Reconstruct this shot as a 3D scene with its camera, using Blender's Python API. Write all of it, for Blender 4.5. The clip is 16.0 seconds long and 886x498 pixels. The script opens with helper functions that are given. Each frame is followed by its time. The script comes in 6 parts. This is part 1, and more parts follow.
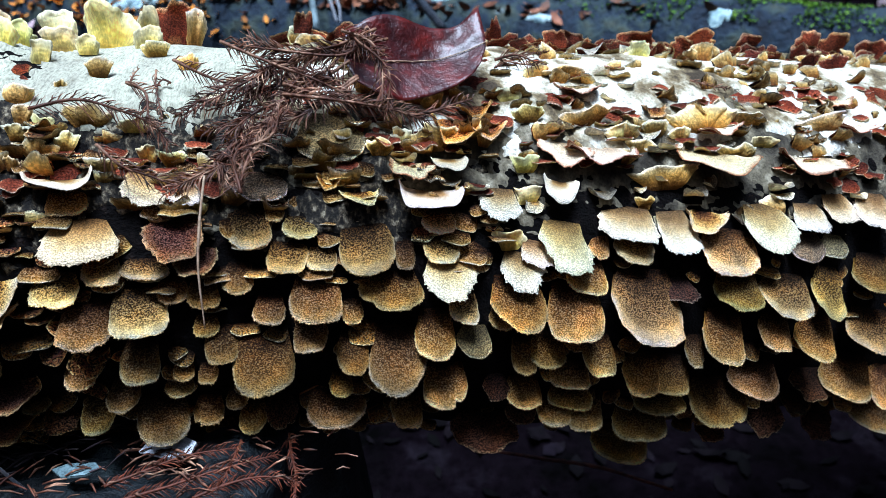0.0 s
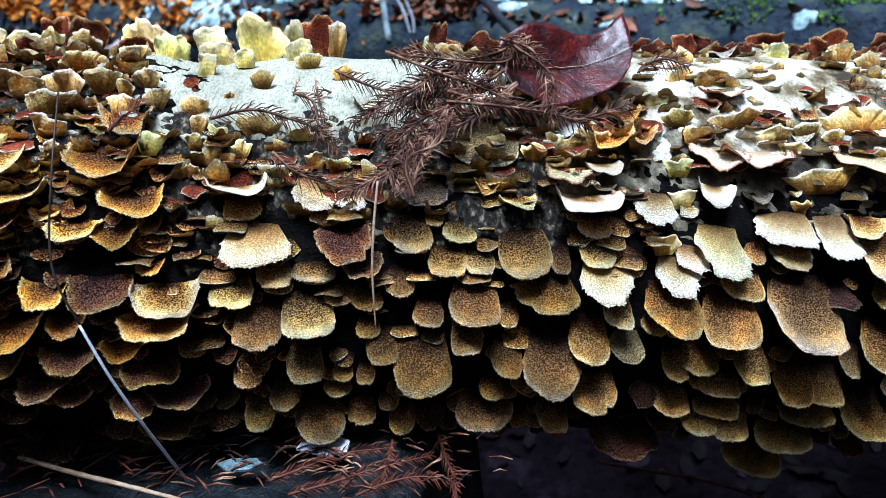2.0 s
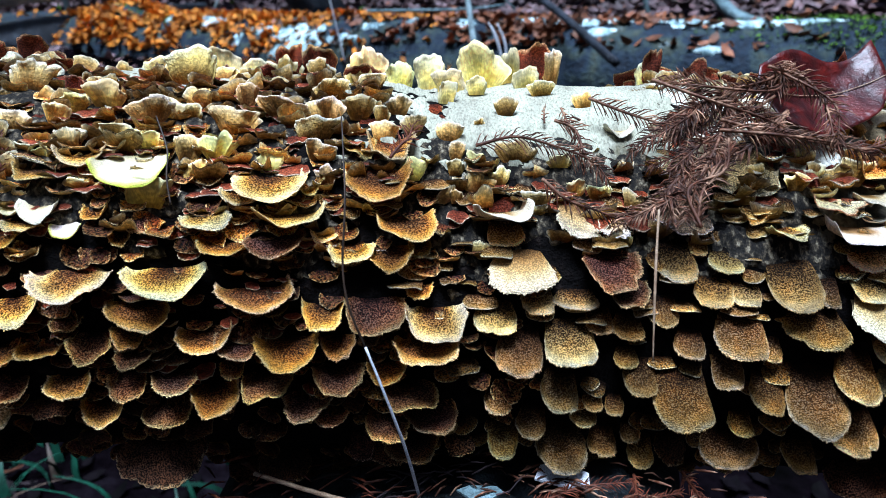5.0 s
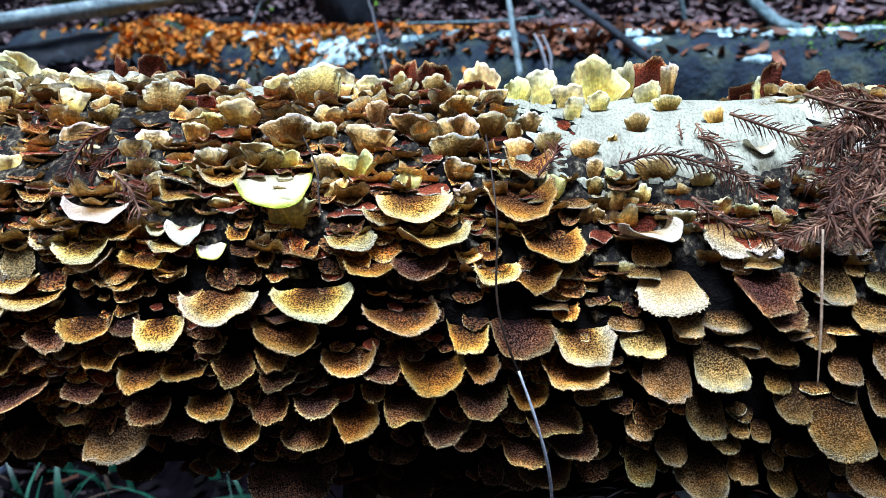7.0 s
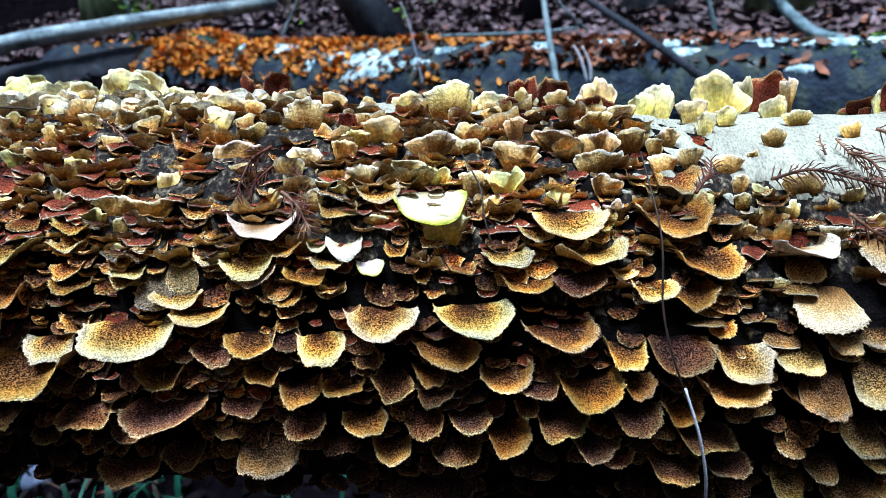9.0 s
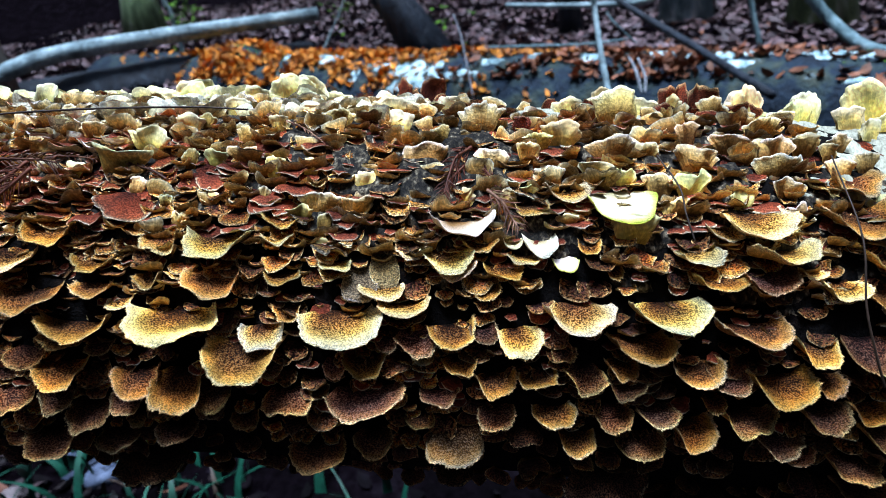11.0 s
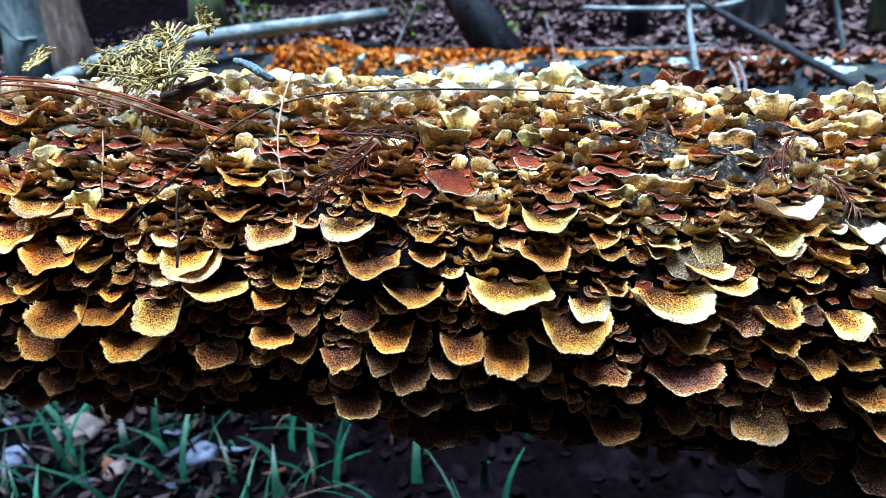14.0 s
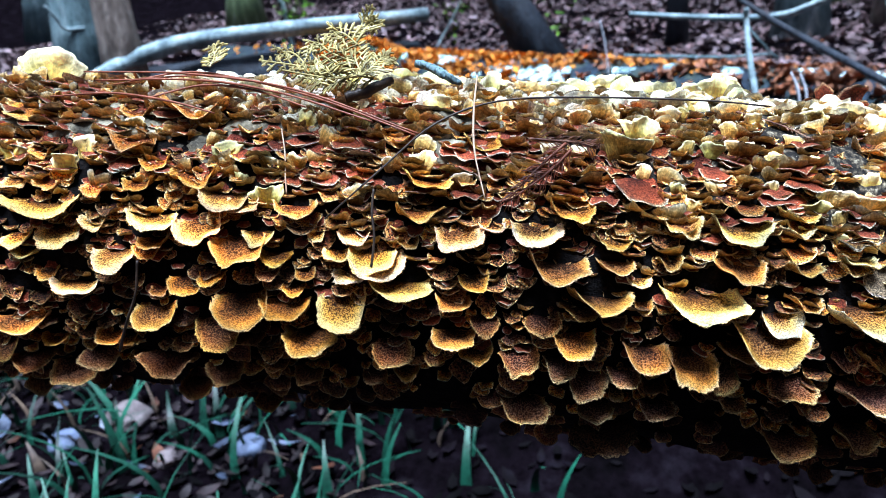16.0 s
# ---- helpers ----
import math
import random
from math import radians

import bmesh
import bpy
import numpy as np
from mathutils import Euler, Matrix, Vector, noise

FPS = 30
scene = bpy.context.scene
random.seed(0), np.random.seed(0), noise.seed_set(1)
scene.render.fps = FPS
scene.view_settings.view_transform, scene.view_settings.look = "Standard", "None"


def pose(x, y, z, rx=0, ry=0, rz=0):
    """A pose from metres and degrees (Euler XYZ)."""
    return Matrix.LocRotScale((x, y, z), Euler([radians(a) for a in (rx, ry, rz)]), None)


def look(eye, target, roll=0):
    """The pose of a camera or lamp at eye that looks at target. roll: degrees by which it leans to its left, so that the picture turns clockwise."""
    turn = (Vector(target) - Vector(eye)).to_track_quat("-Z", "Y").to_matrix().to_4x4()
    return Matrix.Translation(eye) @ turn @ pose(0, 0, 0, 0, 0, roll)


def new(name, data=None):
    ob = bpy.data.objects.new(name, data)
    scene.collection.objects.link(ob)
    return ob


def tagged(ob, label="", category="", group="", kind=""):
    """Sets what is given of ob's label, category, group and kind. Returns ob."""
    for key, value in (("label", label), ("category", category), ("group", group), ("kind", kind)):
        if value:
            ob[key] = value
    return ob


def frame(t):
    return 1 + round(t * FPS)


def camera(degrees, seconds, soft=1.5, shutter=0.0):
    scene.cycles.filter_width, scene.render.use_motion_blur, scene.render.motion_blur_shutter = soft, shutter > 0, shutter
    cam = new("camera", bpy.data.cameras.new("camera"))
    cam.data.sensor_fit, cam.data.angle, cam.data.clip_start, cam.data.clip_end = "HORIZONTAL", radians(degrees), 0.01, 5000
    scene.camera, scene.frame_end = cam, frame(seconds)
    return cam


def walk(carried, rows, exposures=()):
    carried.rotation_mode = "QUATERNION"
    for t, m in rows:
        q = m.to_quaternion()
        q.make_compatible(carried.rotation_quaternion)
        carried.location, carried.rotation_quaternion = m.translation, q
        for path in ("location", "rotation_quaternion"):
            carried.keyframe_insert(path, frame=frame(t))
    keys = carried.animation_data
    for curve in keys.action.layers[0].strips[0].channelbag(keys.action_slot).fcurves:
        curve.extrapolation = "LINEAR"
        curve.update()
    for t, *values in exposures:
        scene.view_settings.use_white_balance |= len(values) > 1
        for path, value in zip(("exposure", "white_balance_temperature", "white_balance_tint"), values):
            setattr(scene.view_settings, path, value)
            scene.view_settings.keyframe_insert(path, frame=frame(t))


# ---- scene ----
cam = camera(70.0, 16.0, soft=0.45)
cam.data.dof.use_dof, cam.data.dof.focus_distance, cam.data.dof.aperture_fstop = True, 0.44, 8.5
METRES, EYE, TILT, LEAN, TURN = 0.8, 1.1, -26.0, 3.0, 0.0
ROWS = [
    (0.0, 0.0, 0.0, 0.0, 0.0, 0.0, -0.0),
    (0.5, -0.0193, -0.0019, -0.0031, 1.3, 0.22, -0.13),
    (1.0, -0.0431, -0.0051, -0.0031, 2.42, 0.42, 0.05),
    (1.5, -0.0655, -0.0076, -0.0047, 3.49, 0.6, -0.04),
    (2.0, -0.0872, -0.0087, -0.0047, 4.64, 0.86, -0.22),
    (2.5, -0.1218, -0.0142, -0.005, 5.68, 1.16, -0.17),
    (3.0, -0.145, -0.0163, -0.0054, 6.45, 1.61, -0.49),
    (3.5, -0.1763, -0.0206, -0.0037, 6.98, 1.87, -0.67),
    (4.0, -0.2071, -0.0264, -0.0063, 7.69, 2.22, -1.09),
    (6.5, -0.335, -0.0251, 0.004, 10.29, 3.5, -1.69),
    (7.0, -0.3576, -0.032, 0.0024, 10.9, 3.68, -1.73),
    (7.5, -0.3778, -0.0366, 0.0032, 11.32, 3.89, -1.86),
    (8.0, -0.4015, -0.0454, 0.0015, 11.56, 4.04, -1.8),
    (8.5, -0.431, -0.0512, 0.0038, 11.84, 4.29, -1.82),
    (9.0, -0.464, -0.0569, 0.0039, 12.21, 4.53, -1.82),
    (11.5, -0.6223, -0.1199, -0.0222, 14.74, 5.54, -3.2),
    (12.0, -0.6534, -0.1381, -0.0319, 15.55, 5.51, -3.58),
    (12.5, -0.6985, -0.155, -0.0406, 16.12, 5.45, -3.95),
    (13.0, -0.7424, -0.1646, -0.0397, 16.53, 5.49, -4.28),
    (13.5, -0.776, -0.1726, -0.0423, 16.75, 5.49, -4.7),
    (14.0, -0.8142, -0.1867, -0.0534, 17.01, 5.49, -5.14),
    (14.5, -0.851, -0.201, -0.0573, 17.33, 5.48, -5.77),
    (15.0, -0.8864, -0.2183, -0.0636, 17.68, 5.47, -6.11),
    (15.5, -0.9184, -0.2229, -0.067, 18.0, 5.45, -6.69),
    (16.0, -0.9523, -0.2314, -0.0652, 18.28, 5.42, -7.46),
]
walk(cam, [(t, pose(0, 0, EYE, TILT, LEAN, TURN) @ pose(METRES * x, METRES * y, METRES * z, 90 + pitch, roll, yaw)) for t, x, y, z, yaw, pitch, roll in ROWS],
     exposures=[(0.0, 0.12), (4.0, 0.17), (8.0, 0.16), (11.5, 0.19), (12.5, 0.38), (14.0, 0.68), (16.0, 0.88)])

# ---- sky and exposure: overcast light through a thinned canopy ----
SUN_TURN, SUN_HIGH = 172.0, 81.0
world = bpy.data.worlds.new("overcast_sky")
scene.world = world
world.use_nodes = True
sky = world.node_tree.nodes.new("ShaderNodeTexSky")
sky.sky_type = "NISHITA"
sky.sun_disc = False
sky.sun_elevation, sky.sun_rotation = radians(SUN_HIGH), radians(SUN_TURN)
world.node_tree.links.new(sky.outputs[0], world.node_tree.nodes["Background"].inputs[0])
world.node_tree.nodes["Background"].inputs[1].default_value = 0.145
sun = new("sun", bpy.data.lights.new("sun", "SUN"))
sun.data.energy, sun.data.angle, sun.data.color = 6.7, radians(24), (0.775, 0.955, 1.25)
az = radians(SUN_TURN)
sun.matrix_world = look((0, 0, 12), (-math.sin(az) * math.cos(radians(SUN_HIGH)), -math.cos(az) * math.cos(radians(SUN_HIGH)), 12 - math.sin(radians(SUN_HIGH))))


# ---- materials ----
def graph(name):
    m = bpy.data.materials.new(name)
    m.use_nodes = True
    n, l = m.node_tree.nodes, m.node_tree.links
    return m, n, l, n["Principled BSDF"]


def ramp(n, l, fac, stops, ease="LINEAR"):
    r = n.new("ShaderNodeValToRGB")
    r.color_ramp.interpolation = ease
    e = r.color_ramp.elements
    while len(e) < len(stops):
        e.new(0.5)
    for el, (p, c) in zip(e, stops):
        el.position, el.color = p, (*c, 1)
    l.new(fac, r.inputs[0])
    return r.outputs[0]


def noise_tex(n, l, vec, scale, detail=3.0, rough=0.6):
    t = n.new("ShaderNodeTexNoise")
    t.inputs["Scale"].default_value, t.inputs["Detail"].default_value, t.inputs["Roughness"].default_value = scale, detail, rough
    if vec is not None:
        l.new(vec, t.inputs["Vector"])
    return t.outputs["Fac"]


def calc(n, l, op, a, b):
    c = n.new("ShaderNodeMath")
    c.operation = op
    c.inputs[2].default_value = 0.22
    for i, v in enumerate((a, b)):
        if isinstance(v, (int, float)):
            c.inputs[i].default_value = v
        else:
            l.new(v, c.inputs[i])
    return c.outputs[0]


def mix(n, l, fac, a, b, how="MIX"):
    c = n.new("ShaderNodeMix")
    c.data_type, c.blend_type = "RGBA", how
    for i, v in ((0, fac), (6, a), (7, b)):
        if isinstance(v, (int, float)):
            c.inputs[i].default_value = v
        elif isinstance(v, tuple):
            c.inputs[i].default_value = (*v, 1)
        else:
            l.new(v, c.inputs[i])
    return c.outputs[2]


def bump(n, l, bsdf, height, strength, distance):
    b = n.new("ShaderNodeBump")
    b.inputs["Strength"].default_value, b.inputs["Distance"].default_value = strength, distance
    l.new(height, b.inputs["Height"])
    l.new(b.outputs[0], bsdf.inputs["Normal"])


def fungus(name, stops, speck=0.9, grain=620.0, rough=0.85, islands=False, wobble=0.11, sheen=0.0, relief=0.004, sparkle=None, rim=1.0, ridges=False, low=0.22, patchy=0.8):
    """Zoned, felted fungus flesh: stops run from the base (0) to the margin (1)."""
    m, n, l, bsdf = graph(name)
    co = n.new("ShaderNodeTexCoord")
    sep = n.new("ShaderNodeSeparateXYZ")
    l.new(co.outputs["UV"], sep.inputs[0])
    where = n.new("ShaderNodeNewGeometry").outputs["Position"]
    broad = noise_tex(n, l, where, 95.0, 2.0)
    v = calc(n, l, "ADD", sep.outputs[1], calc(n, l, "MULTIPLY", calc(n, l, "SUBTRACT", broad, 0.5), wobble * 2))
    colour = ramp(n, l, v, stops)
    # growth rings
    rings = n.new("ShaderNodeTexWave")
    rings.bands_direction = "Y"
    rings.inputs["Scale"].default_value, rings.inputs["Distortion"].default_value = 1.6, 2.5
    l.new(co.outputs["UV"], rings.inputs["Vector"])
    colour = mix(n, l, calc(n, l, "MULTIPLY", rings.outputs["Fac"], 0.27 * patchy), colour, (0.25, 0.13, 0.05), "MULTIPLY")
    fine = noise_tex(n, l, where, grain, 1.5, 0.6)
    if ridges:
        # gills and ribs running out to the rim
        rib = n.new("ShaderNodeMapping")
        rib.inputs["Scale"].default_value = (24.0, 2.6, 1.0)
        l.new(co.outputs["UV"], rib.inputs["Vector"])
        ribs = noise_tex(n, l, rib.outputs[0], 1.0, 3.0, 0.7)
        colour = mix(n, l, 0.1, colour, ramp(n, l, ribs, [(0.36, (0.42, 0.27, 0.12)), (0.5, (0.95, 0.93, 0.88)), (0.6, (1.15, 1.15, 1.1))]), "MULTIPLY")
        fine = calc(n, l, "ADD", fine, ribs)
        fine = calc(n, l, "MULTIPLY", fine, 0.5)
    dark = ramp(n, l, fine, [(0.43, (1 - speck, 1 - speck, 1 - speck)), (0.5, (0.95, 0.95, 0.95)), (0.57, (1.0 + speck * 1.9, 1.0 + speck * 1.7, 1.0 + speck * 1.4))])
    plain_rim = n.new("ShaderNodeMapRange")
    for i, x in enumerate((0.55, 0.85, 1.0, rim)):
        plain_rim.inputs[i + 1].default_value = x
    l.new(v, plain_rim.inputs[0])
    colour = mix(n, l, plain_rim.outputs[0], colour, dark, "MULTIPLY")
    if sparkle:
        glint = ramp(n, l, noise_tex(n, l, where, 1050.0, 1.0, 0.5), [(0.55, (0, 0, 0)), (0.61, (0.9, 0.9, 0.9))])
        # pale specks fade out inside the painted shade of the base
        root = n.new("ShaderNodeMapRange")
        for i, x in enumerate((0.12, 0.5, 0.0, 1.0)):
            root.inputs[i + 1].default_value = x
        l.new(v, root.inputs[0])
        glint = calc(n, l, "MULTIPLY", glint, root.outputs[0])
        colour = mix(n, l, calc(n, l, "MULTIPLY", glint, plain_rim.outputs[0]), colour, sparkle)
    patch = ramp(n, l, noise_tex(n, l, where, 55.0, 2.0), [(0.38, (0.6, 0.62, 0.68)), (0.5, (0.95, 0.95, 0.95)), (0.64, (1.4, 1.22, 0.98))])
    colour = mix(n, l, patchy, colour, patch, "MULTIPLY")
    if islands:
        tone = n.new("ShaderNodeNewGeometry").outputs["Random Per Island"]
        shade = ramp(n, l, tone, [(0.0, (low, low * 0.9, low * 0.85)), (0.45, (0.4 + low, 0.38 + low, 0.36 + low)), (1.0, (1.25, 1.2, 1.1))])
    else:
        shade = n.new("ShaderNodeObjectInfo").outputs["Color"]
    colour = mix(n, l, 1.0, colour, shade, "MULTIPLY")
    l.new(colour, bsdf.inputs["Base Color"])
    bsdf.inputs["Roughness"].default_value = rough
    bsdf.inputs["Sheen Weight"].default_value = sheen
    bsdf.inputs["Specular IOR Level"].default_value = 0.12
    bump(n, l, bsdf, calc(n, l, "MULTIPLY", fine, plain_rim.outputs[0]), 1.0, relief)
    return m


WHITE = (0.86, 0.83, 0.72)
# cap bases run to near black: dark felt plus painted shade from caps above
STOPS = {
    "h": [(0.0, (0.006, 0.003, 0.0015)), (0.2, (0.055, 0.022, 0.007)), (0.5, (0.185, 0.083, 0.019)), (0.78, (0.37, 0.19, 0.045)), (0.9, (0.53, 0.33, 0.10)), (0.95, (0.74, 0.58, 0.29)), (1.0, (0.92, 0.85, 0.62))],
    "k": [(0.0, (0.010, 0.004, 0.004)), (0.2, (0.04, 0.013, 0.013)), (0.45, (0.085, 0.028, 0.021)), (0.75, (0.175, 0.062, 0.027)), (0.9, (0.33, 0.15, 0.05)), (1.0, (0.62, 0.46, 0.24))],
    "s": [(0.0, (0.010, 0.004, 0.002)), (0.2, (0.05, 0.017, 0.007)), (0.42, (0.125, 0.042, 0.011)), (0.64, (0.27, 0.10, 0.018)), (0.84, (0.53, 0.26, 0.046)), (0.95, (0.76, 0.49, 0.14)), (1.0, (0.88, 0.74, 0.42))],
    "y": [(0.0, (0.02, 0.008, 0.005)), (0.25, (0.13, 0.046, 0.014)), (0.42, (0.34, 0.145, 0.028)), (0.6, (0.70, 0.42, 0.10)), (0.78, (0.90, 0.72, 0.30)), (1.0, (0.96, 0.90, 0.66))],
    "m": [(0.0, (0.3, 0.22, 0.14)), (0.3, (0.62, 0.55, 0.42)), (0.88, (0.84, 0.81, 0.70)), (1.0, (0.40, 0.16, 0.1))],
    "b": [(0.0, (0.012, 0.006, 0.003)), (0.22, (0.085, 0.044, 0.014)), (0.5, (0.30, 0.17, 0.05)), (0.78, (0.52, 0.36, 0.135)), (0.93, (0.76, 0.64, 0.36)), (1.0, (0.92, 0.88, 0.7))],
    "v": [(0.0, (0.08, 0.045, 0.02)), (0.2, (0.26, 0.155, 0.06)), (0.45, (0.50, 0.37, 0.18)), (0.7, (0.74, 0.66, 0.44)), (1.0, (0.88, 0.85, 0.70))],
    "f": [(0.0, (0.5, 0.42, 0.2)), (0.4, (0.82, 0.78, 0.58)), (1.0, (0.92, 0.92, 0.82))],
    "w": [(0.0, (0.10, 0.04, 0.012)), (0.25, (0.40, 0.25, 0.09)), (0.5, (0.76, 0.68, 0.46)), (1.0, (0.90, 0.87, 0.73))],
    "p": [(0.0, (0.12, 0.09, 0.05)), (0.6, (0.29, 0.235, 0.14)), (0.93, (0.40, 0.33, 0.2)), (1.0, WHITE)],
    "o": [(0.0, (0.05, 0.015, 0.008)), (0.35, (0.20, 0.045, 0.014)), (0.62, (0.46, 0.155, 0.025)), (0.86, (0.70, 0.38, 0.09)), (1.0, (0.86, 0.70, 0.40))],
    "c": [(0.0, (0.12, 0.03, 0.018)), (0.6, (0.25, 0.075, 0.036)), (0.88, (0.55, 0.40, 0.18)), (1.0, WHITE)],
    "u": [(0.0, (0.5, 0.38, 0.1)), (0.5, (0.74, 0.64, 0.24)), (1.0, (0.84, 0.8, 0.46))],
    "r": [(0.0, (0.07, 0.014, 0.009)), (0.6, (0.26, 0.055, 0.03)), (0.88, (0.37, 0.095, 0.05)), (0.95, (0.58, 0.34, 0.22)), (1.0, (0.86, 0.78, 0.62))],
    "q": [(0.0, (0.30, 0.16, 0.06)), (0.3, (0.16, 0.034, 0.02)), (0.88, (0.24, 0.055, 0.03)), (1.0, (0.6, 0.38, 0.22))],
    "g": [(0.0, (0.6, 0.58, 0.36)), (0.3, (0.88, 0.88, 0.78)), (0.82, (0.92, 0.93, 0.82)), (0.93, (0.78, 0.86, 0.34)), (1.0, (0.6, 0.74, 0.12))],
    # darker brown for brackets under the log, with the shade there mixed in
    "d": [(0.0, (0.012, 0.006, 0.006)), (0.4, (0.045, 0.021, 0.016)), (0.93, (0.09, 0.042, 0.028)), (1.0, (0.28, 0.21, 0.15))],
}
GLINT = {"b": (0.6, 0.42, 0.2), "k": (0.38, 0.22, 0.15), "h": (0.48, 0.34, 0.18), "s": (0.52, 0.27, 0.10), "y": (0.72, 0.48, 0.17), "o": (0.6, 0.35, 0.15)}
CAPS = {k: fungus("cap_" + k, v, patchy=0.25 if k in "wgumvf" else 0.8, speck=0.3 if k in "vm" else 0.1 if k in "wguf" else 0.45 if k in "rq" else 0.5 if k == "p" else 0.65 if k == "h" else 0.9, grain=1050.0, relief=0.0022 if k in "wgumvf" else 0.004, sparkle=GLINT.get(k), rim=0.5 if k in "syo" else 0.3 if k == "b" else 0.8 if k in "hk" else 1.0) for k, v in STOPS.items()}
PORES = {
    "tan": fungus("pores_tan", ridges=True, stops=[(0.0, (0.10, 0.045, 0.012)), (0.3, (0.23, 0.12, 0.028)), (0.65, (0.44, 0.29, 0.085)), (0.9, (0.70, 0.56, 0.25)), (1.0, (0.94, 0.89, 0.68))], relief=0.002, speck=0.22, grain=700.0),
    "cream": fungus("pores_cream", ridges=True, patchy=0.5, stops=[(0.0, (0.10, 0.04, 0.01)), (0.35, (0.35, 0.185, 0.042)), (0.72, (0.66, 0.47, 0.16)), (0.9, (0.86, 0.72, 0.38)), (1.0, (0.94, 0.90, 0.68))], relief=0.002, speck=0.22, grain=520.0),
    "maroon": fungus("pores_maroon", [(0.0, (0.09, 0.03, 0.02)), (0.5, (0.13, 0.025, 0.018)), (1.0, (0.22, 0.06, 0.035))], speck=0.3, grain=420.0),
    "rust": fungus("pores_rust", [(0.0, (0.2, 0.07, 0.02)), (0.6, (0.42, 0.2, 0.05)), (1.0, (0.6, 0.4, 0.15))], speck=0.3, grain=420.0),
    "pale": fungus("pores_pale", patchy=0.4, ridges=True, stops=[(0.0, (0.5, 0.42, 0.22)), (1.0, (0.84, 0.8, 0.62))], speck=0.2, grain=420.0),
    "lemon": fungus("pores_lemon", ridges=True, stops=[(0.0, (0.5, 0.36, 0.08)), (0.4, (0.90, 0.80, 0.22)), (1.0, (0.95, 0.94, 0.58))], relief=0.0012, speck=0.15, grain=300.0),
}
# hair colour blackens at the base too, holding the shade of caps above
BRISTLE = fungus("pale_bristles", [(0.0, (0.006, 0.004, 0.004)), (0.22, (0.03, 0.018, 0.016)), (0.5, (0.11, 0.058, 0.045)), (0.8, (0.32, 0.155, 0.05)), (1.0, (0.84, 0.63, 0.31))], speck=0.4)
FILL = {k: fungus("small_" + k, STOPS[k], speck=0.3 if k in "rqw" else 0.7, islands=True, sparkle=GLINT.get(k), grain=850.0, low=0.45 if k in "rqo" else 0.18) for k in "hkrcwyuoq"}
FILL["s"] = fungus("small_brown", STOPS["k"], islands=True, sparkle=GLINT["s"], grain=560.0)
FILL["lemon"] = fungus("small_lemon_pores", low=0.7, ridges=True, stops=[(0.0, (0.6, 0.5, 0.2)), (0.4, (0.92, 0.88, 0.52)), (1.0, (0.95, 0.96, 0.8))], relief=0.0012, speck=0.2, grain=420.0, islands=True)
FILL["under"] = fungus("small_pores", ridges=True, stops=[(0.0, (0.12, 0.042, 0.015)), (0.3, (0.31, 0.145, 0.036)), (0.7, (0.64, 0.42, 0.14)), (0.9, (0.86, 0.70, 0.36)), (1.0, (0.94, 0.88, 0.64))], relief=0.0012, speck=0.25, grain=420.0, islands=True, low=0.42)


def plain(name, stops, scale, rough=0.8, detail=5.0, bump_by=0.0, fine=0.0, spec=0.3, islands=False, axis=None):
    """A surface mottled by noise at two scales."""
    m, n, l, bsdf = graph(name)
    where = n.new("ShaderNodeTexCoord").outputs["Object"]
    if axis:
        mp = n.new("ShaderNodeMapping")
        mp.inputs["Scale"].default_value = axis
        l.new(where, mp.inputs[0])
        where = mp.outputs[0]
    f = noise_tex(n, l, where, scale, detail)
    colour = ramp(n, l, f, stops)
    g = noise_tex(n, l, where, fine or scale * 7, 3.0)
    colour = mix(n, l, 0.6, colour, ramp(n, l, g, [(0.32, (0.3, 0.3, 0.3)), (0.5, (1.0, 1.0, 1.0)), (0.7, (1.4, 1.4, 1.4))]), "MULTIPLY")
    if islands:
        tone = n.new("ShaderNodeNewGeometry").outputs["Random Per Island"]
        colour = mix(n, l, 1.0, colour, ramp(n, l, tone, [(0, (0.4, 0.4, 0.42)), (0.6, (1, 1, 1)), (1, (1.8, 1.7, 1.7))]), "MULTIPLY")
    l.new(colour, bsdf.inputs["Base Color"])
    bsdf.inputs["Roughness"].default_value, bsdf.inputs["Specular IOR Level"].default_value = rough, spec
    if bump_by:
        bump(n, l, bsdf, calc(n, l, "ADD", f, calc(n, l, "MULTIPLY", g, 0.4)), 0.9, bump_by)
    return m


# bark taken near black, so its colour carries the shade between the brackets
BARK = plain("gap_shaded_bark", [(0.3, (0.001, 0.001, 0.001)), (0.58, (0.004, 0.003, 0.003)), (0.72, (0.02, 0.014, 0.012))], 90.0, 0.95, spec=0.1, bump_by=0.006)
CRUST = plain("white_crust", [(0.3, (0.14, 0.125, 0.075)), (0.42, (0.38, 0.37, 0.28)), (0.55, (0.45, 0.45, 0.33)), (0.7, (0.58, 0.59, 0.46))], 16.0, 0.9, detail=7.0, bump_by=0.004, fine=330.0, axis=(2.2, 0.8, 0.8))
# crust on top coloured whiter for the top light; tan pores below darkened too
CRUST_GREY = plain("grey_crust", [(0.34, (0.05, 0.035, 0.02)), (0.42, (0.2, 0.15, 0.08)), (0.48, (0.5, 0.45, 0.32)), (0.56, (0.82, 0.81, 0.70))], 22.0, 0.9, detail=6.0, bump_by=0.004, fine=420.0, axis=(1.2, 1.0, 1.0))
CRUST_TAN = plain("tan_crust", [(0.34, (0.018, 0.014, 0.009)), (0.45, (0.07, 0.06, 0.042)), (0.54, (0.17, 0.145, 0.095)), (0.66, (0.40, 0.36, 0.26))], 30.0, 0.9, detail=6.0, bump_by=0.005, fine=420.0, axis=(1.2, 1.0, 1.0))
